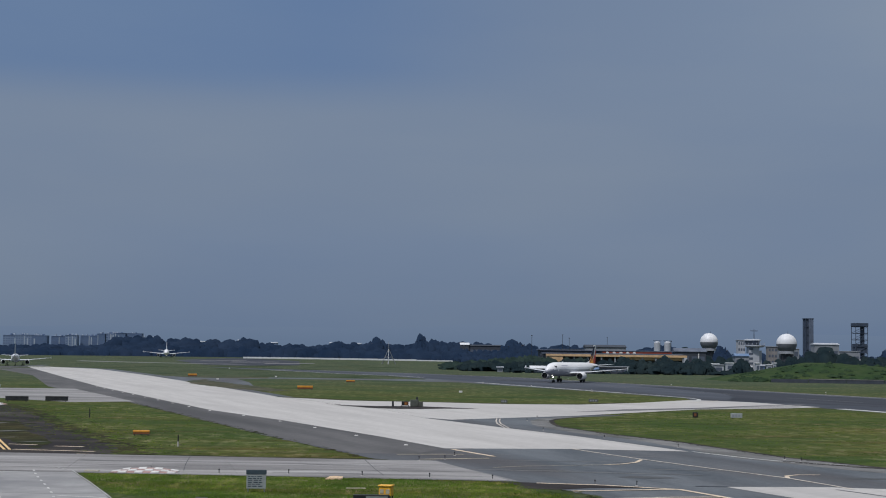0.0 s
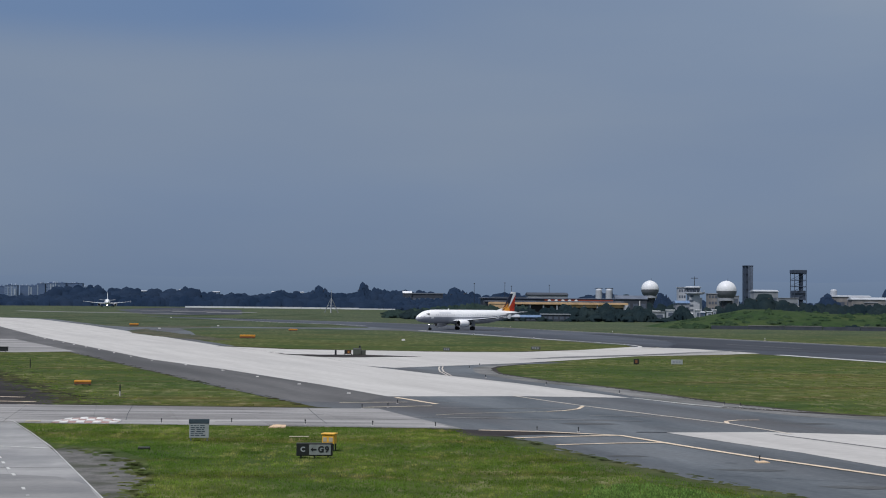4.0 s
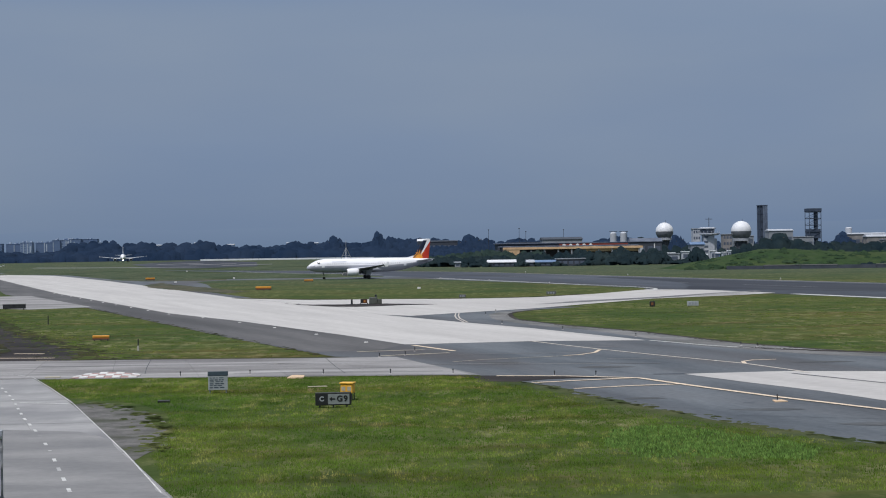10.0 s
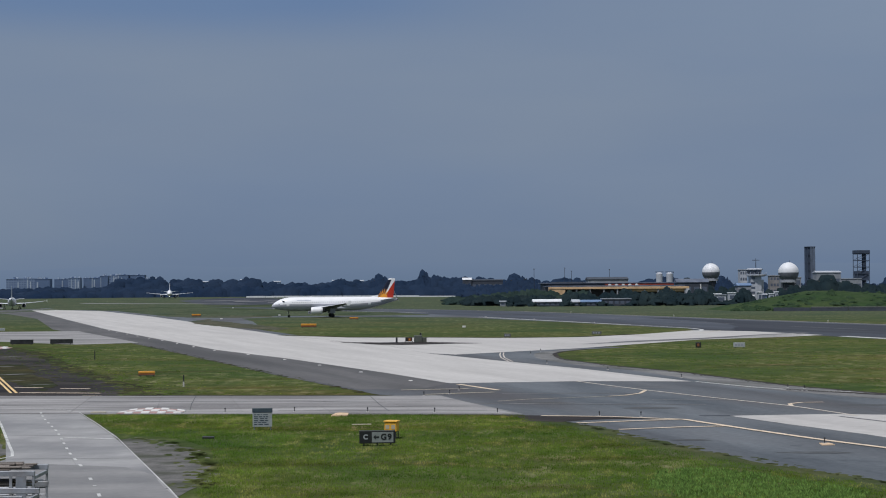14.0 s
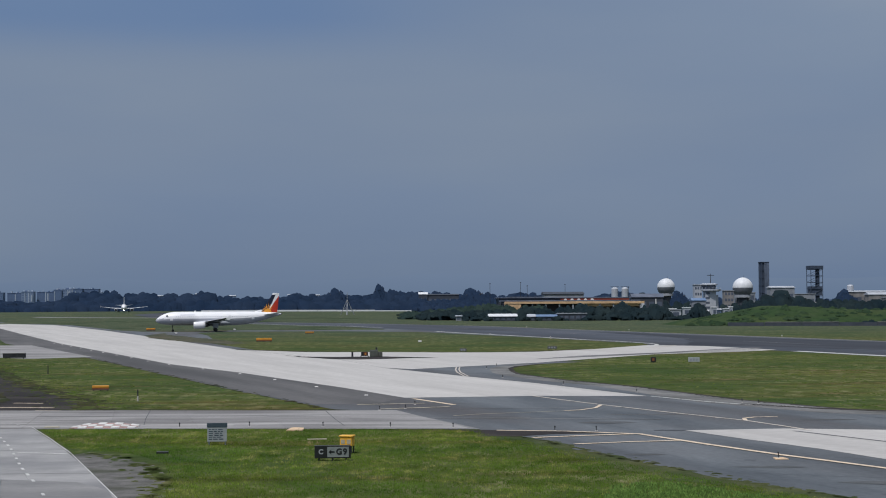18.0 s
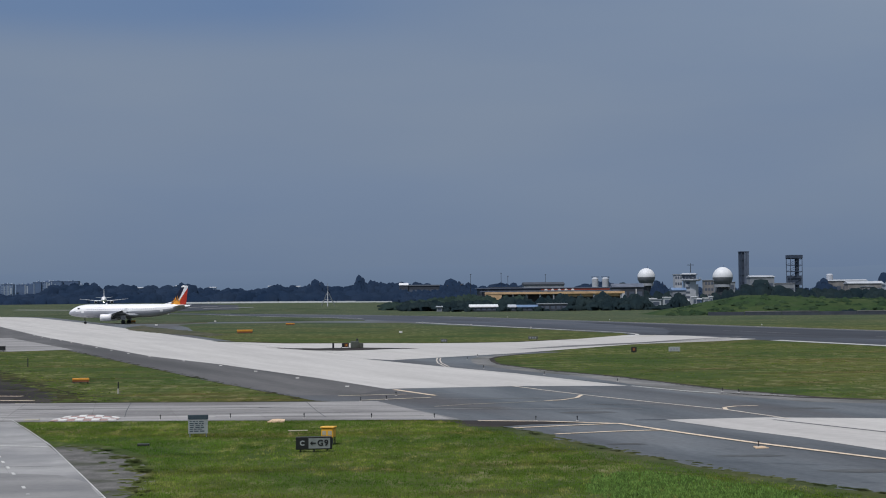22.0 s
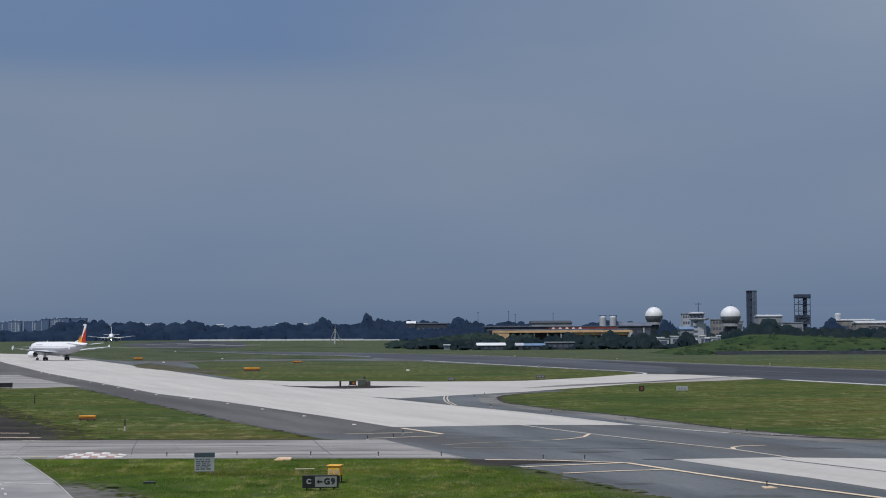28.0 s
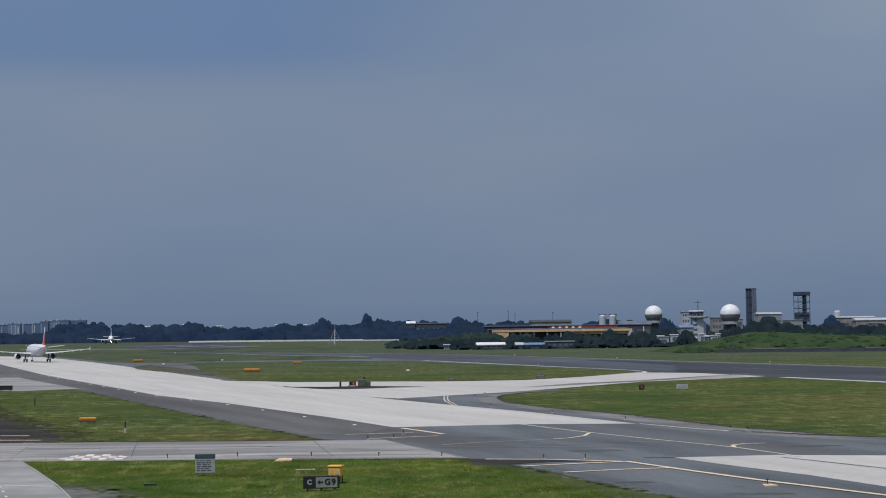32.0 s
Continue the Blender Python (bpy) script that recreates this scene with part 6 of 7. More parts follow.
    tree(145, 905, 14.0, 14, "dark ragged tree beside the white dome", 24, LEAF, 1.0, 150)
    tree(215, 880, 15.2, 25, "dark broad tree below the tower", 25, LEAF, 1.3, 220)
    tree(226, 872, 11.5, 16, "dark leafy tree below the tower", 26, LEAF, 1.2, 180)
    tree(283.0, 985, 15.4, 17, "dark rounded tree on the town edge", 27, LEAF_FAR, 1.2, 200)
    tree(335, 1025, 20.0, 18, "wide dark tree above the town roofs", 28, LEAF_FAR, 1.3, 260)
    tree(175, 962, 15.5, 13, "dark ragged tree behind the white dome", 32, LEAF_FAR, 1.0, 150)
    tree(112, 772, 8.5, 11, "dark leafy tree before the ochre building", 29, LEAF, 0.9, 170)
    tree(92, 765, 8.0, 10, "dark leafy tree before the ochre building", 30, LEAF, 0.9, 150)
    tree(128, 768, 7.5, 12, "dark leafy tree before the ochre building", 31, LEAF, 0.9, 160)


def inside(px, py, pts):
    r = np.zeros(len(px), bool)
    for k in range(len(pts)):
        (x0, y0), (x1, y1) = pts[k], pts[(k + 1) % len(pts)]
        if y0 == y1:
            continue
        c = (y0 > py) != (y1 > py)
        r ^= c & (px < (x1 - x0) * (py - y0) / (y1 - y0) + x0)
    return r


def blades(name, pts, count, h0, h1, width, material, label, seed, blades_per=3):
    """A field of three-sided grass blades inside a plan polygon."""
    rng = np.random.RandomState(seed)
    xs, ys = [p[0] for p in pts], [p[1] for p in pts]
    px, py = rng.uniform(min(xs), max(xs), count), rng.uniform(min(ys), max(ys), count)
    dens = 0.5 + 0.5 * np.sin(px * 0.9 + 1.3 * np.sin(py * 0.6)) * np.sin(py * 0.7 + 0.8 * np.sin(px * 0.5))
    keep = inside(px, py, pts) & (rng.rand(count) < 0.35 + 0.65 * dens)
    px, py = np.repeat(px[keep], blades_per), np.repeat(py[keep], blades_per)
    n = len(px)
    px, py = px + rng.normal(0, 0.05, n), py + rng.normal(0, 0.05, n)
    a, h = rng.uniform(-0.85, 0.85, n), rng.uniform(h0, h1, n)
    lean = rng.uniform(0.1, 0.7, n) * h
    la = rng.uniform(0.3, 2.84, n)
    w = width * rng.uniform(0.6, 1.4, n)
    dx, dy = np.cos(a) * w, np.sin(a) * w
    z0 = np.zeros(n) - 0.01
    vs = np.stack([np.stack([px - dx, py - dy, z0], 1), np.stack([px + dx, py + dy, z0], 1), np.stack([px + np.cos(la) * lean, py + np.sin(la) * lean, h], 1)], 1).reshape(-1, 3)
    fs = np.arange(n * 3).reshape(-1, 3)
    me = bpy.data.meshes.new(name)
    me.from_pydata(vs.tolist(), [], fs.tolist())
    me.materials.append(material)
    for p in me.polygons:
        p.use_smooth = True
    nor = np.stack([rng.normal(0, 0.22, n), rng.normal(0, 0.22, n) - 0.1, np.ones(n)], 1)
    me.normals_split_custom_set_from_vertices(np.repeat(nor / np.linalg.norm(nor, axis=1)[:, None], 3, 0).tolist())
    tagged(new(name, me), label, "grass", kind="stuff")


NEAR_GRASS = [(-19.6, 90.4), (-8.4, 89.6), (4.8, 88.0), (5.1, 84), (6.5, 81), (9.2, 71), (12.2, 62), (15.1, 55.8), (20.5, 44), (-6, 44), (-8.2, 55), (-8.5, 63), (-9.9, 70.4), (-11.4, 74.0), (-12.8, 76.0), (-14.6, 77.2), (-15.7, 78.6), (-17.5, 84)]


def build_grass():
    blades("near_grass", NEAR_GRASS, 110000, 0.03, 0.10, 0.018, BLADE, "short green grass with drier tips beside the apron", 41)
    blades("margin_grass", [(4.6, 85.6), (6.2, 83.8), (7.2, 80.8), (8.9, 73.8), (10.1, 69.4), (11.6, 65), (13.2, 60.4), (15.0, 56.4), (17.6, 51.6), (15.6, 51.2), (12.4, 57.4), (9.2, 68), (6.2, 79), (4.4, 84)], 9000, 0.02, 0.07, 0.018, BLADE, "thinning grass at the apron edge", 47)
    blades("tall_weeds", [(8.4, 60.4), (10.5, 61.2), (12.2, 58.6), (14.6, 53.5), (13.4, 50.6), (10.4, 51.6), (8.2, 52.0), (7.4, 55.6)], 3400, 0.05, 0.15, 0.045, WEED, "taller lush weeds along the apron edge", 42, 4)
    blades("side_tufts", [(-50, 205), (-40.6, 212), (-12.8, 130), (-4.2, 106), (-19.4, 107.4), (-27, 131), (-41, 172)], 4000, 0.02, 0.06, 0.06, BLADE, "scattered grass tufts on the side island", 43, 5)
    blades("soil_fringe", [(-50, 205), (-45, 196), (-36, 168), (-24, 131), (-15, 107.4), (-22, 108), (-33, 134), (-46, 172), (-54, 196)], 6000, 0.02, 0.06, 0.05, BLADE, "thin grass growing over the dark soil edge", 48, 4)
    blades("field_tufts", [(15, 174), (18, 182), (36.0, 212), (50, 220), (60, 214), (74, 165), (75, 98.8), (36, 99.4), (31, 103), (26, 114), (21.6, 134), (15.2, 155)], 9000, 0.02, 0.05, 0.06, BLADE, "scattered tufts on the wide mown field", 44, 5)
    blades("verge_grass", [(-42, 92), (-25.4, 91), (-22.8, 83.6), (-20.4, 75.6), (-24, 77), (-42, 80)], 14000, 0.04, 0.13, 0.025, BLADE, "short green grass beside the service road", 45)


# ---- far buildings ----
def block(bm, x0, x1, y0, y1, z0, z1):
    return box(bm, x0, x1, y0, y1, z0, z1, bevel=0.08)


def building(x, y, w, d, h, label, wall=None, roof=None, windows=(0, 0), gable=0.0, turn=0.0, z0=None, name="building"):
    """A building with walls, an overhanging roof and real window panes on its front."""
    z = land(x, y) if z0 is None else z0
    s = thing(name, pose(x, y, z, 0, 0, turn), label, "building", "airport town")
    wall, roof = wall or CLAD_WHITE, roof or CLAD_GREY
    part("wall", boxed(-w / 2, w / 2, -d / 2, d / 2, 0, h, bevel=0.06), wall, s)
    if gable:
        part("roof", loft(bmesh.new(), [[Vector((xx, -d / 2 - 0.4, h + 0.01)), Vector((xx, d / 2 + 0.4, h + 0.01)), Vector((xx, d / 2 + 0.4, h + 0.3)), Vector((xx, 0, h + gable)), Vector((xx, -d / 2 - 0.4, h + 0.3))] for xx in (-w / 2 - 0.4, w / 2 + 0.4)]), roof, s)
    else:
        part("roof", boxed(-w / 2 - 0.3, w / 2 + 0.3, -d / 2 - 0.3, d / 2 + 0.3, h + 0.01, h + 0.5, bevel=0.08), roof, s)
    nx, nz = windows
    for i in range(nx):
        for j in range(nz):
            cx, cz = -w / 2 + (i + 0.5) * w / nx, (j + 0.55) * h / nz
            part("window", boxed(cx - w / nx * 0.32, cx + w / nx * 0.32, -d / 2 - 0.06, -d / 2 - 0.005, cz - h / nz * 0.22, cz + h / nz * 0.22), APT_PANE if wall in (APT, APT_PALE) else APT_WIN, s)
    return s


def radome(x, y, z, r, label):
    s = thing("radome", pose(x, y, 0), label, "radar dome", "radar domes")
    bm = bmesh.new()
    bmesh.ops.create_icosphere(bm, subdivisions=3, radius=r)
    bmesh.ops.bisect_plane(bm, geom=bm.verts[:] + bm.edges[:] + bm.faces[:], plane_co=(0, 0, -r * 0.72), plane_no=(0, 0, 1), clear_inner=True)
    bmesh.ops.translate(bm, verts=bm.verts[:], vec=(0, 0, z))
    # the sphere is split so its lower half can carry painted shade
    low = bm.copy()
    for b, inner in ((bm, True), (low, False)):
        bmesh.ops.bisect_plane(b, geom=b.verts[:] + b.edges[:] + b.faces[:], plane_co=(0, 0, z - r * 0.02), plane_no=(0, 0, 1), clear_inner=inner, clear_outer=not inner)
    part("dome", bm, RADOME, s, "white panelled dome", smooth=True)
    part("lower_dome", low, DOME_SHADE, s, "lower dome, shade painted grey", smooth=True)
    part("collar", loft(bmesh.new(), [circle((0, 0, zz), rr, "z", 20) for zz, rr in ((z - r * 1.0, r * 0.72), (z - r * 0.98, r * 0.84), (z - r * 0.72, r * 0.80), (z - r * 0.70, r * 0.68))]), CLAD_GREY, s, "grey collar")
    tower = part("tower", loft(bmesh.new(), [circle((0, 0, zz), rr, "z", 10) for zz, rr in ((0, r * 0.62), (z - r * 1.0, r * 0.58))]), CLAD_DARK, s, "dark support tower")
    part("mast", rod(bmesh.new(), (0.8, 0, z + r * 0.97), (0.8, 0, z + r + 1.4), 0.12, 0.07), DARKMETAL, s)
    for k in range(8):
        a = k * math.pi / 4
        part("brace", rod(bmesh.new(), (math.cos(a) * r * 0.95, math.sin(a) * r * 0.95, 0), (math.cos(a) * r * 0.66, math.sin(a) * r * 0.66, z - r), 0.18, 0.18, 6), DARKMETAL, tower)


def lattice_tower(x, y, w, d, h, label, solid):
    s = thing("lattice_tower", pose(x, y, 0, 0, 0, 8), label, "steel tower", "dark steel towers")
    for i in (-1, 1):
        for j in (-1, 1):
            part("leg", boxed(i * w / 2 - 0.17, i * w / 2 + 0.17, j * d / 2 - 0.17, j * d / 2 + 0.17, 0, h), TOWER_STEEL, s)
    levels = 7
    for k in range(1, levels + 1):
        z = h * k / levels
        for j in (-1, 1):
            part("beam", boxed(-w / 2, w / 2, j * d / 2 - 0.16, j * d / 2 + 0.16, z - 0.35, z), TOWER_STEEL, s)
            if solid and j < 0:
                continue
            part("diagonal", rod(bmesh.new(), (-w / 2, j * d / 2, z - h / levels), (w / 2, j * d / 2, z - 0.3), 0.12, 0.12, 6), TOWER_STEEL, s)
        part("floor_plate", boxed(-w / 2, w / 2, -d / 4, d / 4, z - 0.5, z - 0.42), TOWER_STEEL, s)
    part("head", boxed(-w / 2 - 0.4, w / 2 + 0.4, -d / 2 - 0.4, d / 2 + 0.4, h, h + (0.5 if solid else 2.2), bevel=0.1), TOWER_STEEL, s, "dark top platform")
    if solid:
        part("shaft", boxed(-w / 2 + 0.2, -w / 2 + w * 0.36, -d / 2 + 0.2, d / 2 - 0.2, 0.2, h - 0.1), TOWER_STEEL, s, "dark enclosed shaft")
        for k in range(4):
            u = -w / 2 + w * (0.37 + 0.165 * k)
            part("louvre_panel", boxed(u, u + w * (0.115 if k % 2 else 0.14), -d / 2 - 0.45 - 0.12 * (k % 2), -d / 2 - 0.2, h * 0.1, h - (0.4 if k % 2 else 0.1)), LOUVRE, s, "blue-grey louvred panel")
        part("inner_wall", boxed(-w / 2 + w * 0.37, w / 2, -d / 2 + 0.3, -d / 2 + 0.5, 0.2, h - 0.1), TOWER_STEEL, s, "dark inner wall")
    else:
        part("core", boxed(w * 0.12, w * 0.34, -d * 0.2, d * 0.2, 0.2, h - 0.1), TOWER_STEEL, s, "dark lift core")
        part("lower_screen", boxed(-w / 2 + 0.3, w / 2 - 0.3, -d / 2 + 0.3, d / 2 - 0.3, h * 0.42, h * 0.62), TOWER_STEEL, s, "dark screened level")


def build_far():
    radome(173.7, 1000, 18.1, 5.6, "white radar dome on a dark tower above trees")
    radome(222.3, 1000, 17.6, 6.4, "larger white radar dome on a dark tower above trees")
    lattice_tower(247.6, 1050, 5.0, 5, 34.6, "slim dark steel tower with enclosed shaft", True)
    lattice_tower(281.5, 1050, 8.2, 7, 30.2, "wide dark open steel frame tower", False)
    # old control tower
    s = thing("control_tower", pose(181.5, 900, 0), "white control tower with glazed cab, antenna and annexes", "control tower")
    part("shaft", boxed(-3.4, 2.6, -3.4, 3.4, 0, 14.28, bevel=0.1), CLAD_WHITE, s, "white shaft")
    for k in range(5):
        part("window", boxed(-3.4, -1.0, -3.46, -3.405, 2 + k * 2.7, 3.2 + k * 2.7), APT_WIN, s)
    part("stair_tower", boxed(2.65, 4.2, -2, 2, 0, 12.5, bevel=0.1), CLAD_WHITE, s, "white stair tower")
    cab = part("cab", loft(bmesh.new(), [circle((-0.8, 0, z), r, "z", 8) for z, r in ((15.62, 3.6), (16.2, 4.0), (18.0, 4.3))]), APT_WIN, s, "glazed cab")
    part("gallery", loft(bmesh.new(), [circle((0.4, 0, z), r, "z", 12) for z, r in ((14.3, 4.4), (14.9, 5.9), (15.6, 5.9))]), CLAD_WHITE, s, "white gallery slab")
    for k in range(16):
        an = k * math.pi / 8
        part("railing_post", boxed(0.4 + 5.7 * math.cos(an) - 0.07, 0.4 + 5.7 * math.cos(an) + 0.07, 5.7 * math.sin(an) - 0.07, 5.7 * math.sin(an) + 0.07, 15.62, 16.8), CLAD_WHITE, s)
    part("cab_roof", loft(bmesh.new(), [circle((-0.8, 0, z), r, "z", 8) for z, r in ((18.02, 5.0), (18.5, 5.0), (18.9, 3.6))]), CLAD_WHITE, cab, "white cab roof")
    mast = part("mast", rod(bmesh.new(), (0.2, 0, 19.3), (0.2, 0, 24.5), 0.22, 0.12), DARKMETAL, s)
    part("crossarm", boxed(-1.8, 2.2, -0.1, 0.1, 23.4, 23.7), DARKMETAL, mast)
    building(179.0, 925, 4.2, 6, 17.6, "white annexe block beside the control tower", CLAD_WHITE, CLAD_GREY, (3, 5))
    building(198, 930, 5.4, 6, 14.2, "dull brown block beside the control tower", CLAD_TAN, CLAD_GREY, (3, 4))
    building(172.2, 889, 7.6, 8, 8.6, "low blue-roofed shed by the control tower", CLAD_GREY, CLAD_BLUE, (3, 1), gable=1.6)
    building(145.2, 900, 17.6, 8, 10.6, "dark shed with a blue-grey sheet roof beside the silos", CLAD_DARK, SLATE, (4, 1), gable=2.2)
    # long ochre terminal building with dark recess and roof lettering shapes
    s = thing("terminal_building", pose(98, 850, 0, 0, 0, 0.5), "long ochre-fronted airport building with dark recess below the eaves", "building")
    part("back_wall", boxed(-37, 37, 0, 22, 0, 9.0, bevel=0.1), RECESS, s, "dark rear wall")
    part("eaves_band", boxed(-37.2, 37.2, -5, -0.01, 7.8, 8.98, bevel=0.08), CLAD_YELLOW, s, "ochre eaves band")
    part("end_bay", boxed(-37.1, -28.5, -4.8, -0.012, 4.6, 7.78, bevel=0.06), CLAD_YELLOW, s, "ochre end bay")
    part("front_panel", boxed(4, 37.1, -3.2, -0.012, 6.3, 7.78, bevel=0.06), CLAD_YELLOW, s, "ochre front panel")
    part("white_end", boxed(35.6, 37.3, -5.05, -4.0, 4.5, 7.78, bevel=0.06), CLAD_WHITE, s, "white end post")
    for k in range(10):
        part("column", boxed(-30 + k * 7.2, -29.3 + k * 7.2, -4.6, -4.0, 0, 7.78), CLAD_GREY, s)
    part("roof", boxed(-38, 36, 2, 24, 9.02, 9.7, bevel=0.1), SLATE, s, "blue-grey sheet roof")
    part("upper_storey", boxed(-38, 34, 26, 44, 0, 10.9, bevel=0.1), CLAD_DARK, s, "dark upper storey")
    part("upper_roof", boxed(-39, 35, 25.4, 45, 10.92, 11.4, bevel=0.1), SLATE, s, "blue-grey upper roof edge")
    part("red_frieze", boxed(-4, 34, 25.5, 25.9, 9.9, 10.6), REDBOX, s, "dark red frieze")
    for k in range(5):
        part("sign_shape", loft(bmesh.new(), [[Vector((-4 + k * 3.6 + dx, yy, 9.75 + dz)) for dx, dz in ((-0.9, 0), (0.9, 0), (0.7, 0.6), (0, 0.95), (-0.7, 0.6))] for yy in (3.0, 3.3)]), CHALK, s, "plain white sign shape")
    # twin white silos and long roofs
    for x in (134.2, 140.3):
        s = thing("silo", pose(x, 950, 0), "white cylindrical silo behind the ochre building", "silo", "twin silos")
        part("drum", loft(bmesh.new(), [circle((0, 0, z), r, "z", 16) for z, r in ((0, 1.95), (16.8, 1.95), (17.6, 1.0))]), CLAD_WHITE, s, smooth=False)
        part("gantry", boxed(-2.5, 2.5, -0.4, 0.4, 17.72, 18.0), DARKMETAL, s)
    building(104, 960, 24, 14, 12.6, "grey-blue block behind the ochre building", CLAD_GREY, CLAD_DARK, (4, 1), gable=1.6)
    building(88, 1010, 26, 14, 10.8, "grey shed behind the ochre building", CLAD_GREY, CLAD_DARK, (4, 1))
    # low white roofs along the runway's far side
    for x, w, h, wall, roof, gable in ((49.8, 12.1, 1.9, CLAD_DARK, RADOME, 1.3), (62.4, 3.0, 1.7, CLAD_DARK, CLAD_WHITE, 1.3), (69, 9.2, 1.7, CLAD_DARK, CLAD_BLUE, 1.1), (80.3, 12.6, 2.9, CLAD_DARK, CLAD_GREY, 0)):
        building(x, 705, w, 6, h, "low sheet-roofed shelter beside the far runway edge", wall, roof, (max(1, int(w / 2.2)), 1), gable=gable, name="shelter")
    building(31, 720, 2.4, 3, 2.0, "small grey hut beside the far runway edge", CLAD_GREY, CLAD_WHITE, (1, 1), gable=0.5, name="hut")
    building(31, 1490, 8, 8, 15.2, "pale-roofed hangar end among the far trees", CLAD_DARK, RADOME, (2, 1), gable=2.2)
    building(49.8, 1492, 29, 10, 14.6, "long dark-roofed hangar among the far trees", CLAD_DARK, CLAD_DARK, (6, 1), gable=1.2)
    building(150, 760, 4, 3, 3.5, "small white cabin among shrubs", CLAD_WHITE, RADOME, (1, 1), gable=0.6, name="hut")
    building(140, 780, 5, 3, 4.0, "small white hut among shrubs", CLAD_WHITE, CLAD_GREY, (1, 1), name="hut")
    # town roofs to the east
    rng = random.Random(8)
    rows = [(299.3, 1000, 28, 8, 13.8, CLAD_TAN, CLAD_WHITE, 1.0), (307, 985, 21, 9, 12.0, CLAD_TAN, CLAD_WHITE, 1.6), (332.5, 1000, 8.6, 9, 12.4, CLAD_GREY, CLAD_WHITE, 2.2), (334, 960, 8.2, 8, 9.0, CLAD_GREY, CLAD_WHITE, 2.0), (295.7, 940, 5.8, 7, 9.9, CLAD_TAN, CLAD_GREY, 0),
            (317.2, 990, 6.8, 8, 11.8, CLAD_GREY, CLAD_WHITE, 1.8), (329, 970, 6, 8, 12.4, CLAD_GREY, CLAD_GREY, 1.4), (317, 969, 3.6, 6, 11.0, CLAD_WHITE, CLAD_GREY, 1.0), (248.8, 1010, 15.4, 10, 16.6, CLAD_GREY, CLAD_WHITE, 1.2), (349, 975, 9, 8, 10.4, CLAD_WHITE, CLAD_GREY, 1.5), (360, 965, 7, 7, 9.2, CLAD_GREY, CLAD_WHITE, 1.5),
            (369, 980, 10, 8, 10.8, CLAD_TAN, CLAD_GREY, 1.5), (384, 990, 12, 8, 11.5, CLAD_GREY, CLAD_WHITE, 1.5), (399, 985, 9, 8, 12.0, CLAD_WHITE, CLAD_GREY, 1.8), (414, 1000, 14, 8, 13.0, CLAD_GREY, CLAD_GREY, 1.0), (268, 1030, 14, 10, 12.5, CLAD_GREY, CLAD_GREY, 0), (230, 1030, 12, 10, 13.5, CLAD_GREY, CLAD_GREY, 0)]
    for x, y, w, d, h, wall, roof, gable in rows:
        building(x, y, w, d, h, "town building with weathered walls and sheet roof", wall, roof, (max(1, int(w / 4)), 1 if w > 12 else 2), gable=gable)
    for x, y, w, h in ((364.8, 1030, 24, 13.2),):
        s = thing("hangar", pose(x, y, 0), "grey hangar with a low arched roof above the town", "hangar", "airport town")
        part("wall", boxed(-w / 2, w / 2, -6, 6, 0, h, bevel=0.06), CLAD_GREY, s)
        part("arched_roof", loft(bmesh.new(), [[Vector((math.cos(math.pi * k / 8) * w / 2 * 1.02, yy, h + 0.02 + math.sin(math.pi * k / 8) * 2.6)) for k in range(9)] for yy in (-6.3, 6.3)]), CLAD_GREY, s, "low arched sheet roof")
        part("door", boxed(-w * 0.3, w * 0.3, -6.08, -6.005, 0, h * 0.8), CLAD_DARK, s, "dark hangar door")
    # small white sheds and a pole before the control tower
    for x, y, w, h in ((153, 862, 3.8, 4.6), (160.4, 860, 4.0, 5.2), (175, 858, 2.2, 5.4), (181.5, 859, 2.6, 4.6), (184, 858, 1.6, 5.5)):
        building(x, y, w, 3, h - 0.5, "small white airport shed among shrubs", CLAD_WHITE, RADOME, (1, 1), name="shed")
    s = thing("pole", pose(143.8, 860, 0), "thin white painted pole before the trees", "pole")
    part("shaft", rod(bmesh.new(), (0, 0, 0), (0, 0, 10.2), 0.35, 0.3), CHALK, s)
    part("cap", rod(bmesh.new(), (0, 0, 10.2), (0, 0, 10.5), 0.4, 0.3), DARKMETAL, s)
    for k in range(16):
        x, y = 150 + 118 * rng.random(), 868 + 60 * rng.random()
        w, h = rng.uniform(2.5, 7), rng.uniform(2.5, 6.5)
        building(x, y, w, 4, h, "small airport shed among trees", rng.choice([CLAD_WHITE, CLAD_GREY, CREAMLINE, CLAD_BLUE]), rng.choice([RADOME, CLAD_GREY, CLAD_WHITE, CLAD_BLUE]), (1, 1), gable=rng.choice([0, 0.8]), name="shed")
    for k in range(34):
        x, y = 262 + 190 * rng.random(), 905 + 100 * rng.random()
        w, h = rng.uniform(2.5, 5.5), rng.uniform(4.0, 8.5)
        building(x, y, w, 7, h, "small town house with sheet roof among trees", rng.choice([CLAD_WHITE, CLAD_WHITE, CLAD_GREY, CREAMLINE, CLAD_BLUE]), rng.choice([RADOME, CLAD_GREY, CLAD_WHITE, CLAD_GREY]), (2, 2), gable=rng.choice([0.9, 1.6, 2.2]), name="house")
    s = thing("water_tank", pose(290.7, 1000, 0), "white drum water tank on legs above the town", "water tank")
    part("drum", loft(bmesh.new(), [circle((0, 0, z), r, "z", 16) for z, r in ((15.0, 2.1), (18.4, 2.1), (19.1, 1.2))]), CLAD_WHITE, s)
    for k in range(4):
        a = k * math.pi / 2 + 0.6
        part("leg", rod(bmesh.new(), (1.6 * math.cos(a), 1.6 * math.sin(a), 0), (1.3 * math.cos(a), 1.3 * math.sin(a), 15), 0.2), DARKMETAL, s)
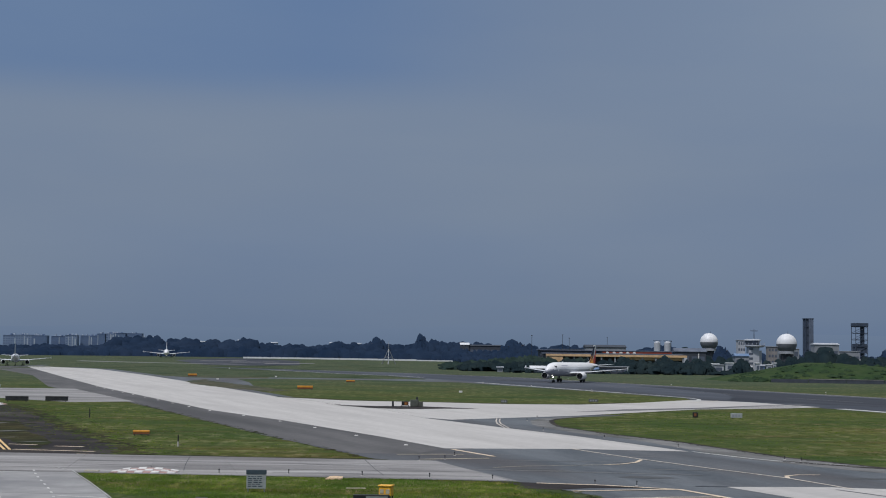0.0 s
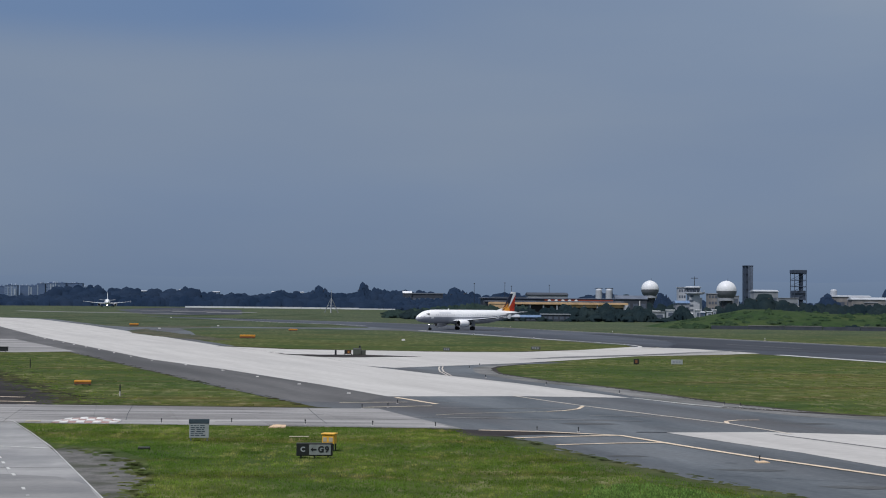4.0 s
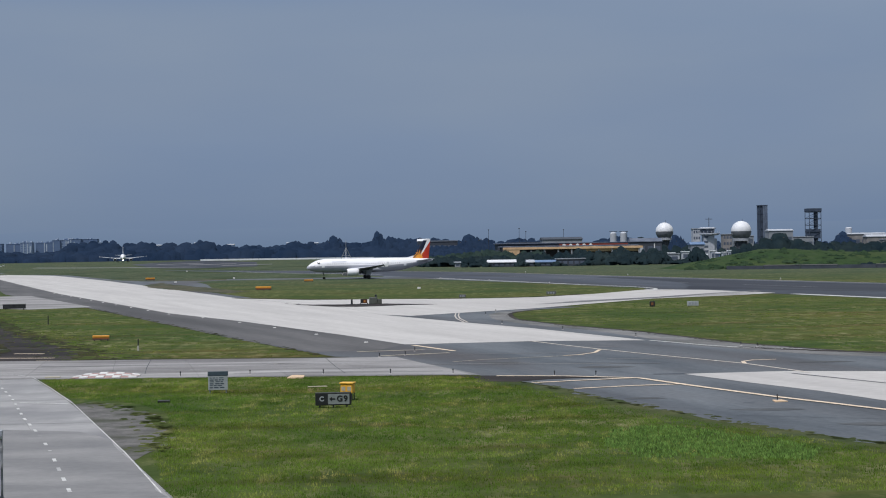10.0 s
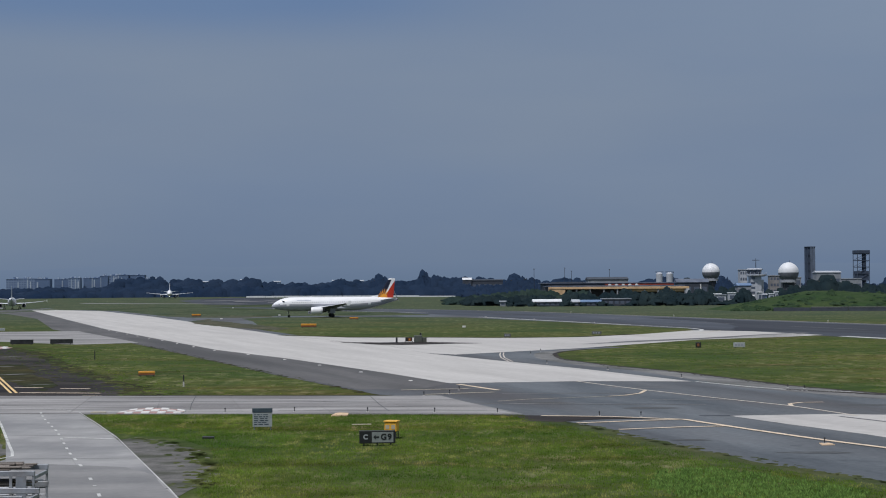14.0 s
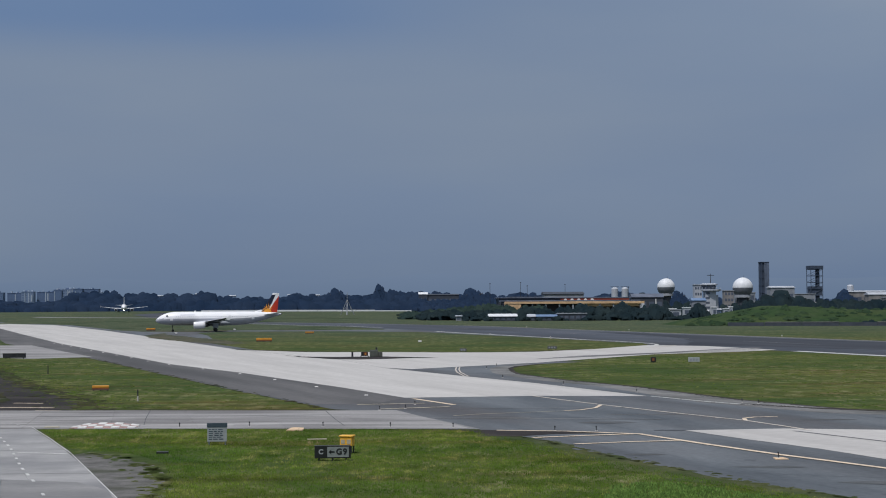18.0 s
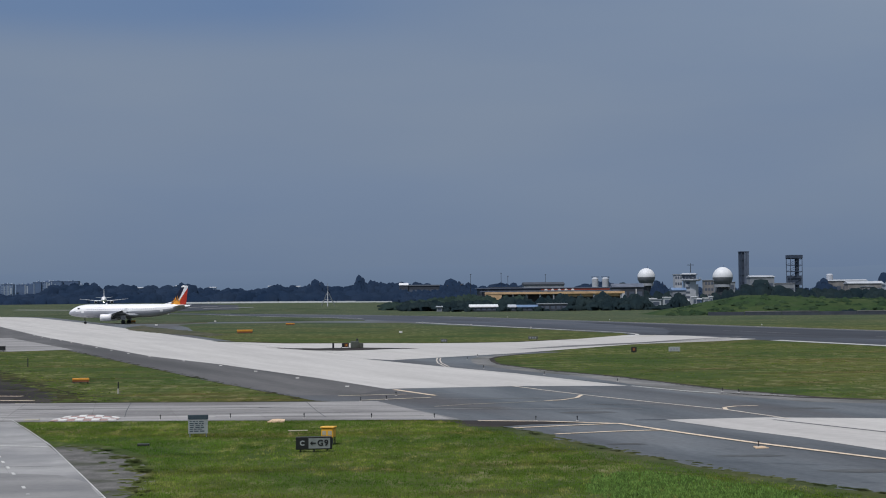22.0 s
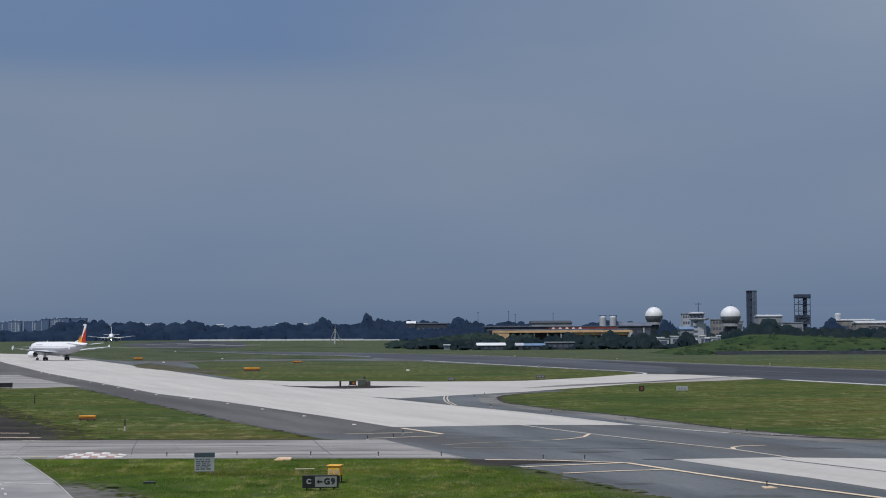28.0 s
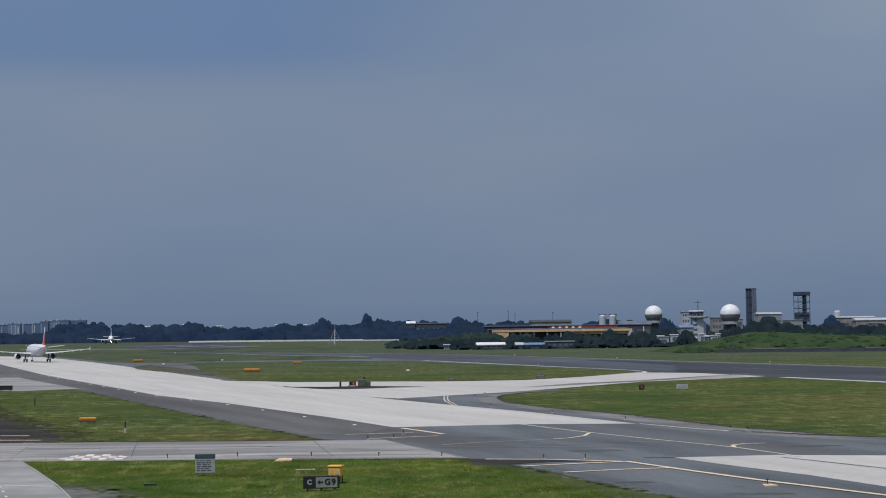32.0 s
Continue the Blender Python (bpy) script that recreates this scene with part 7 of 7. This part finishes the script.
    # masts
    for x, y, h in ((56.5, 900, 19.2), (73.8, 900, 19.7), (78, 905, 18), (110, 1000, 20), (150, 1000, 18)):
        s = thing("mast", pose(x, y, 0), "thin dark light mast behind the field", "mast", "light masts")
        part("pole", rod(bmesh.new(), (0, 0, 0), (0, 0, h), 0.16, 0.10), DARKMETAL, s)
        part("head", boxed(-0.4, 0.4, -0.2, 0.2, h, h + 0.35, bevel=0.05), DARKMETAL, s)
    # apartment blocks with haze painted into their colours: narrow fronts of uneven height, pale bays and many roof
    # tanks
    x, k = -590.0, 0
    while x < -394:
        w = rng.uniform(11, 25)
        tall = -470 < x < -400
        h = 26.0 + (3.4 if tall else 0) + 2.4 * max(0.0, 1 - abs(x + 430) / 16) + rng.uniform(-1.4, 0.9)
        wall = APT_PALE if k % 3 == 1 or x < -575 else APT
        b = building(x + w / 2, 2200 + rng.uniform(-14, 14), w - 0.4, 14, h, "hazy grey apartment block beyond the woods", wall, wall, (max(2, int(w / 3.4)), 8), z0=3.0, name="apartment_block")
        for i in range(rng.randint(1, 3)):
            u = rng.uniform(-0.42, 0.30) * w
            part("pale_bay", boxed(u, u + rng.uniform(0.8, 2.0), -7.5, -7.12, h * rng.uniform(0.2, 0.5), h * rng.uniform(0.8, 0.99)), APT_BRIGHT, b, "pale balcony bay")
        for i in range(rng.randint(3, 6)):
            u, ww, hh = rng.uniform(-0.46, 0.36) * w, rng.uniform(0.9, 2.6), rng.uniform(0.7, 2.4)
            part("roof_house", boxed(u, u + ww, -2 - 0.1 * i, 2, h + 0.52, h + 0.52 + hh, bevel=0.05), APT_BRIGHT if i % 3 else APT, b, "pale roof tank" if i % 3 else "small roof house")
        x += w
        k += 1
    for x, w, h in ((-300, 7, 19.0), (-262, 8, 20.0), (-251, 5, 21.2), (-240, 7, 20.2), (-206, 9, 18.6), (-130, 7, 19.4), (-96, 8, 19.0)):
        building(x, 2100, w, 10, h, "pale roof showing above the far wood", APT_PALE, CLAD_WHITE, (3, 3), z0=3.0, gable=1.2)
    # low white wall at the far field edge
    s = thing("perimeter_wall", pose(-60, 1330, 0), "long low white perimeter wall at the far field edge", "wall")
    for k in range(12):
        x = -96 + k * 16
        part("wall_panel", boxed(x, x + 15.8, -0.2, 0.2, land(-60 + x, 1330), land(-60 + x, 1330) + (1.3 if k < 9 else 0.9)), RADOME, s)
    # tripod mast on the field
    s = thing("tripod_mast", pose(-27.0, 1015, land(-27, 1015)), "thin steel tripod mast standing on the far grass", "mast")
    for k in range(3):
        a = k * 2.094 + 0.5
        part("leg", rod(bmesh.new(), (5.0 * math.cos(a), 5.0 * math.sin(a), 0), (0, 0, 9.5), 0.26, 0.2, 6), STEEL, s)
    part("pole", rod(bmesh.new(), (0, 0, 0), (0, 0, 14.5), 0.26, 0.14, 6), STEEL, s)
    part("cross_brace", rod(bmesh.new(), (-2.2, 0, 4.4), (2.2, 0, 4.4), 0.1, 0.1, 6), STEEL, s)
    # mound on the far side of the runway, overgrown
    bm = bmesh.new()
    nx, ny = 46, 14
    vs = []
    for j in range(ny + 1):
        for i in range(nx + 1):
            u, v = i / nx, j / ny
            x, y = 96 + 170 * u, 498 + 60 * v - 0.32 * (170 * u - 60)
            prof = 6.4 * min(1, (u / 0.20)) ** 0.8 * (0.74 + 0.26 * math.exp(-((u - 0.2) / 0.12) ** 2)) * math.sin(math.pi * min(v * 1.6, 1) * 0.5) * (1 if v < 0.8 else (1 - v) / 0.2)
            vs.append(bm.verts.new((x, y, max(prof, 0) + 0.25 * noise.noise((x * 0.15, y * 0.15, 0)) * (1 if prof > 0.5 else 0))))
    for j in range(ny):
        for i in range(nx):
            k = j * (nx + 1) + i
            bm.faces.new((vs[k], vs[k + 1], vs[k + nx + 2], vs[k + nx + 1]))
    tagged(link("ground_mound", bm, MOUND, smooth=True), "long grassy earth mound beyond the runway", "mound", kind="structure")
    rng2 = np.random.RandomState(9)
    def bushes(name, n, material, label, u0, u1, v0, v1, h0, h1, clump, power=1.0):
        sets = []
        for k in range(n):
            u, v = u0 + (u1 - u0) * rng2.rand() ** power, v0 + (v1 - v0) * rng2.rand()
            x, y = 96 + 170 * u, 498 + 60 * v - 0.32 * (170 * u - 60)
            z = 6.2 * min(1, (u / 0.20)) ** 0.8 * (0.74 + 0.26 * math.exp(-((u - 0.2) / 0.12) ** 2)) * math.sin(math.pi * min(max(v, 0) * 1.6, 1) * 0.5)
            h = rng2.uniform(h0, h1)
            sets += crown(rng2, x, y, z - 0.45 * h, h * 1.2, h * rng2.uniform(2.0, 3.4), 24, clump, 0.0, 7)
        tagged(new(name, leafy(name, sets, material)), label, "shrubs", kind="stuff")
    bushes("mound_scrub", 230, LEAF_BRIGHT, "green scrub covering the earth mound", 0.04, 1.0, 0.08, 0.62, 0.5, 1.3, 0.2)
    bushes("mound_shrubs", 46, LEAF, "darker shrubs on the flank of the earth mound", 0.30, 1.0, -0.02, 0.12, 1.0, 2.4, 0.24)
    bushes("wall_scrub", 70, LEAF_BRIGHT, "low scrub along the retaining wall", 0.0, 1.0, -0.06, 0.06, 0.8, 2.0, 0.2)
    # dark retaining wall before the mound
    s = thing("retaining_wall", pose(0, 0, 0), "low dark retaining wall with a pale coping before the mound", "wall")
    for k in range(14):
        x0, x1 = 108 + k * 11, 118.8 + k * 11
        y0, y1 = 492 - 0.32 * (x0 - 156), 492 - 0.32 * (x1 - 156)
        part("wall_panel", prism([(x0, y0), (x1, y1), (x1, y1 + 0.5), (x0, y0 + 0.5)], 0, 1.15), CLAD_DARK, s)
        if k % 3:
            part("coping", prism([(x0, y0 - 0.1), (x1, y1 - 0.1), (x1, y1 + 0.6), (x0, y0 + 0.6)], 1.152, 1.34), CONCRETE_OLD, s)
    # distant range: a glowing backdrop with haze in its colour
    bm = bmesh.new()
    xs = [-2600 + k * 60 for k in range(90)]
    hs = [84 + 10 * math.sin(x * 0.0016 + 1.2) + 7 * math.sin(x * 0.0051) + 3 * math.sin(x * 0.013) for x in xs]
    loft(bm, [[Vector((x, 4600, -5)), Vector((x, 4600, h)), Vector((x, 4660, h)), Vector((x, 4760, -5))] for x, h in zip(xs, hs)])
    tagged(link("backdrop_range", bm, MOUNTAIN, smooth=True), "faint blue-grey mountain backdrop, glowing to match the sky", "mountains", kind="structure")


# ---- assembly ----
build_ground()
build_pavements()
build_service_road()
build_frayed_edges()
build_markings()
TAXIING = airliner(pose(41.3, 483.7, 0, 0, 0, 237), "white twin-jet airliner with red and navy sunburst fin, taxiing", True, WHITE, "plain", 0.938)
AHEAD = airliner(pose(-203, 782, land(-203, 782), 0, 0, 103), "white twin-jet airliner seen from behind on the far taxiway", False, ALUMINIUM)
airliner(pose(-213, 1289, land(-213, 1289), 0, 0, 279), "white twin-jet airliner facing the camera on the far runway", False, WHITE, "lit", 1.09)
airliner(pose(-426, 1500, land(-426, 1500), 0, 0, 104), "white twin-jet airliner seen from behind, queued beyond the taxiway", False, ALUMINIUM)
build_guide_sign()
build_yellow_cabinet()
build_notice_board()
build_markers()
build_edge_lights()
build_runway_lights()
checker_mound(-16.2, 91.7, 3.7, 1.8, 0, 8, 3)
checker_mound(-55.5, 203, 3.4, 4, 3, 6, 2)
baggage_dolly(pose(-12.2, 41.6, 0.03, 0, 0, 1), 2.27)
baggage_dolly(pose(-11.7, 38.6, 0.03, 0, 0, -1), 2.02, (0, 1))
baggage_dolly(pose(-11.6, 36.4, 0.03, 0, 0, 2), 1.60)
build_plants()
build_grass()
build_far()


def motions():
    track = [(0, 39.7, 454.3, 29.1), (1, 36.9, 451.8, 36.8), (2, 33.6, 449.4, 45.5), (3, 29.8, 447.1, 51.0), (4, 25.4, 445.0, 57.1), (5, 20.6, 443.2, 63.3), (6, 15.5, 441.8, 69.3), (7, 10.1, 440.9, 74.7), (8, 4.7, 440.6, 78.8), (9, -0.7, 440.7, 80.9), (10, -6.1, 441.4, 81.8), (11, -11.5, 442.3, 82.2), (12, -17.1, 443.5, 82.1), (13, -22.9, 444.8, 81.9), (14, -28.6, 446.3, 81.6), (15, -33.9, 447.8, 81.5), (16, -39.0, 449.5, 81.6), (17, -44.0, 451.3, 82.0), (18, -49.2, 453.1, 82.7), (19, -54.4, 455.1, 83.9), (20, -59.5, 457.4, 85.9), (21, -64.8, 460.3, 89.2), (22, -70.3, 463.9, 94.3), (23, -75.6, 466.6, 100.8), (24, -80.5, 469.8, 108.2), (25, -85.2, 473.3, 116.2), (26, -89.8, 476.9, 124.3), (27, -93.4, 480.4, 132.6), (28, -96.4, 484.6, 140.4), (29, -99.0, 489.0, 147.3), (30, -101.8, 495.4, 152.6), (31, -104.5, 502.0, 156.9), (32, -107.1, 508.6, 160.6)]
    walk(TAXIING, [(t, pose(x, y, land(x, y) + 0.02, 0, 0, 270 - h)) for t, x, y, h in track])
    walk(AHEAD, [(t, pose(x, y, land(x, y) + 0.03, 0, 0, 104)) for t, x, y in ((0.0, -203.0, 783.0), (11.0, -206.6, 791.0), (14.0, -210.6, 799.0), (18.0, -224.0, 822.0), (24.0, -256.0, 862.0), (32.0, -300.0, 925.0))])


motions()
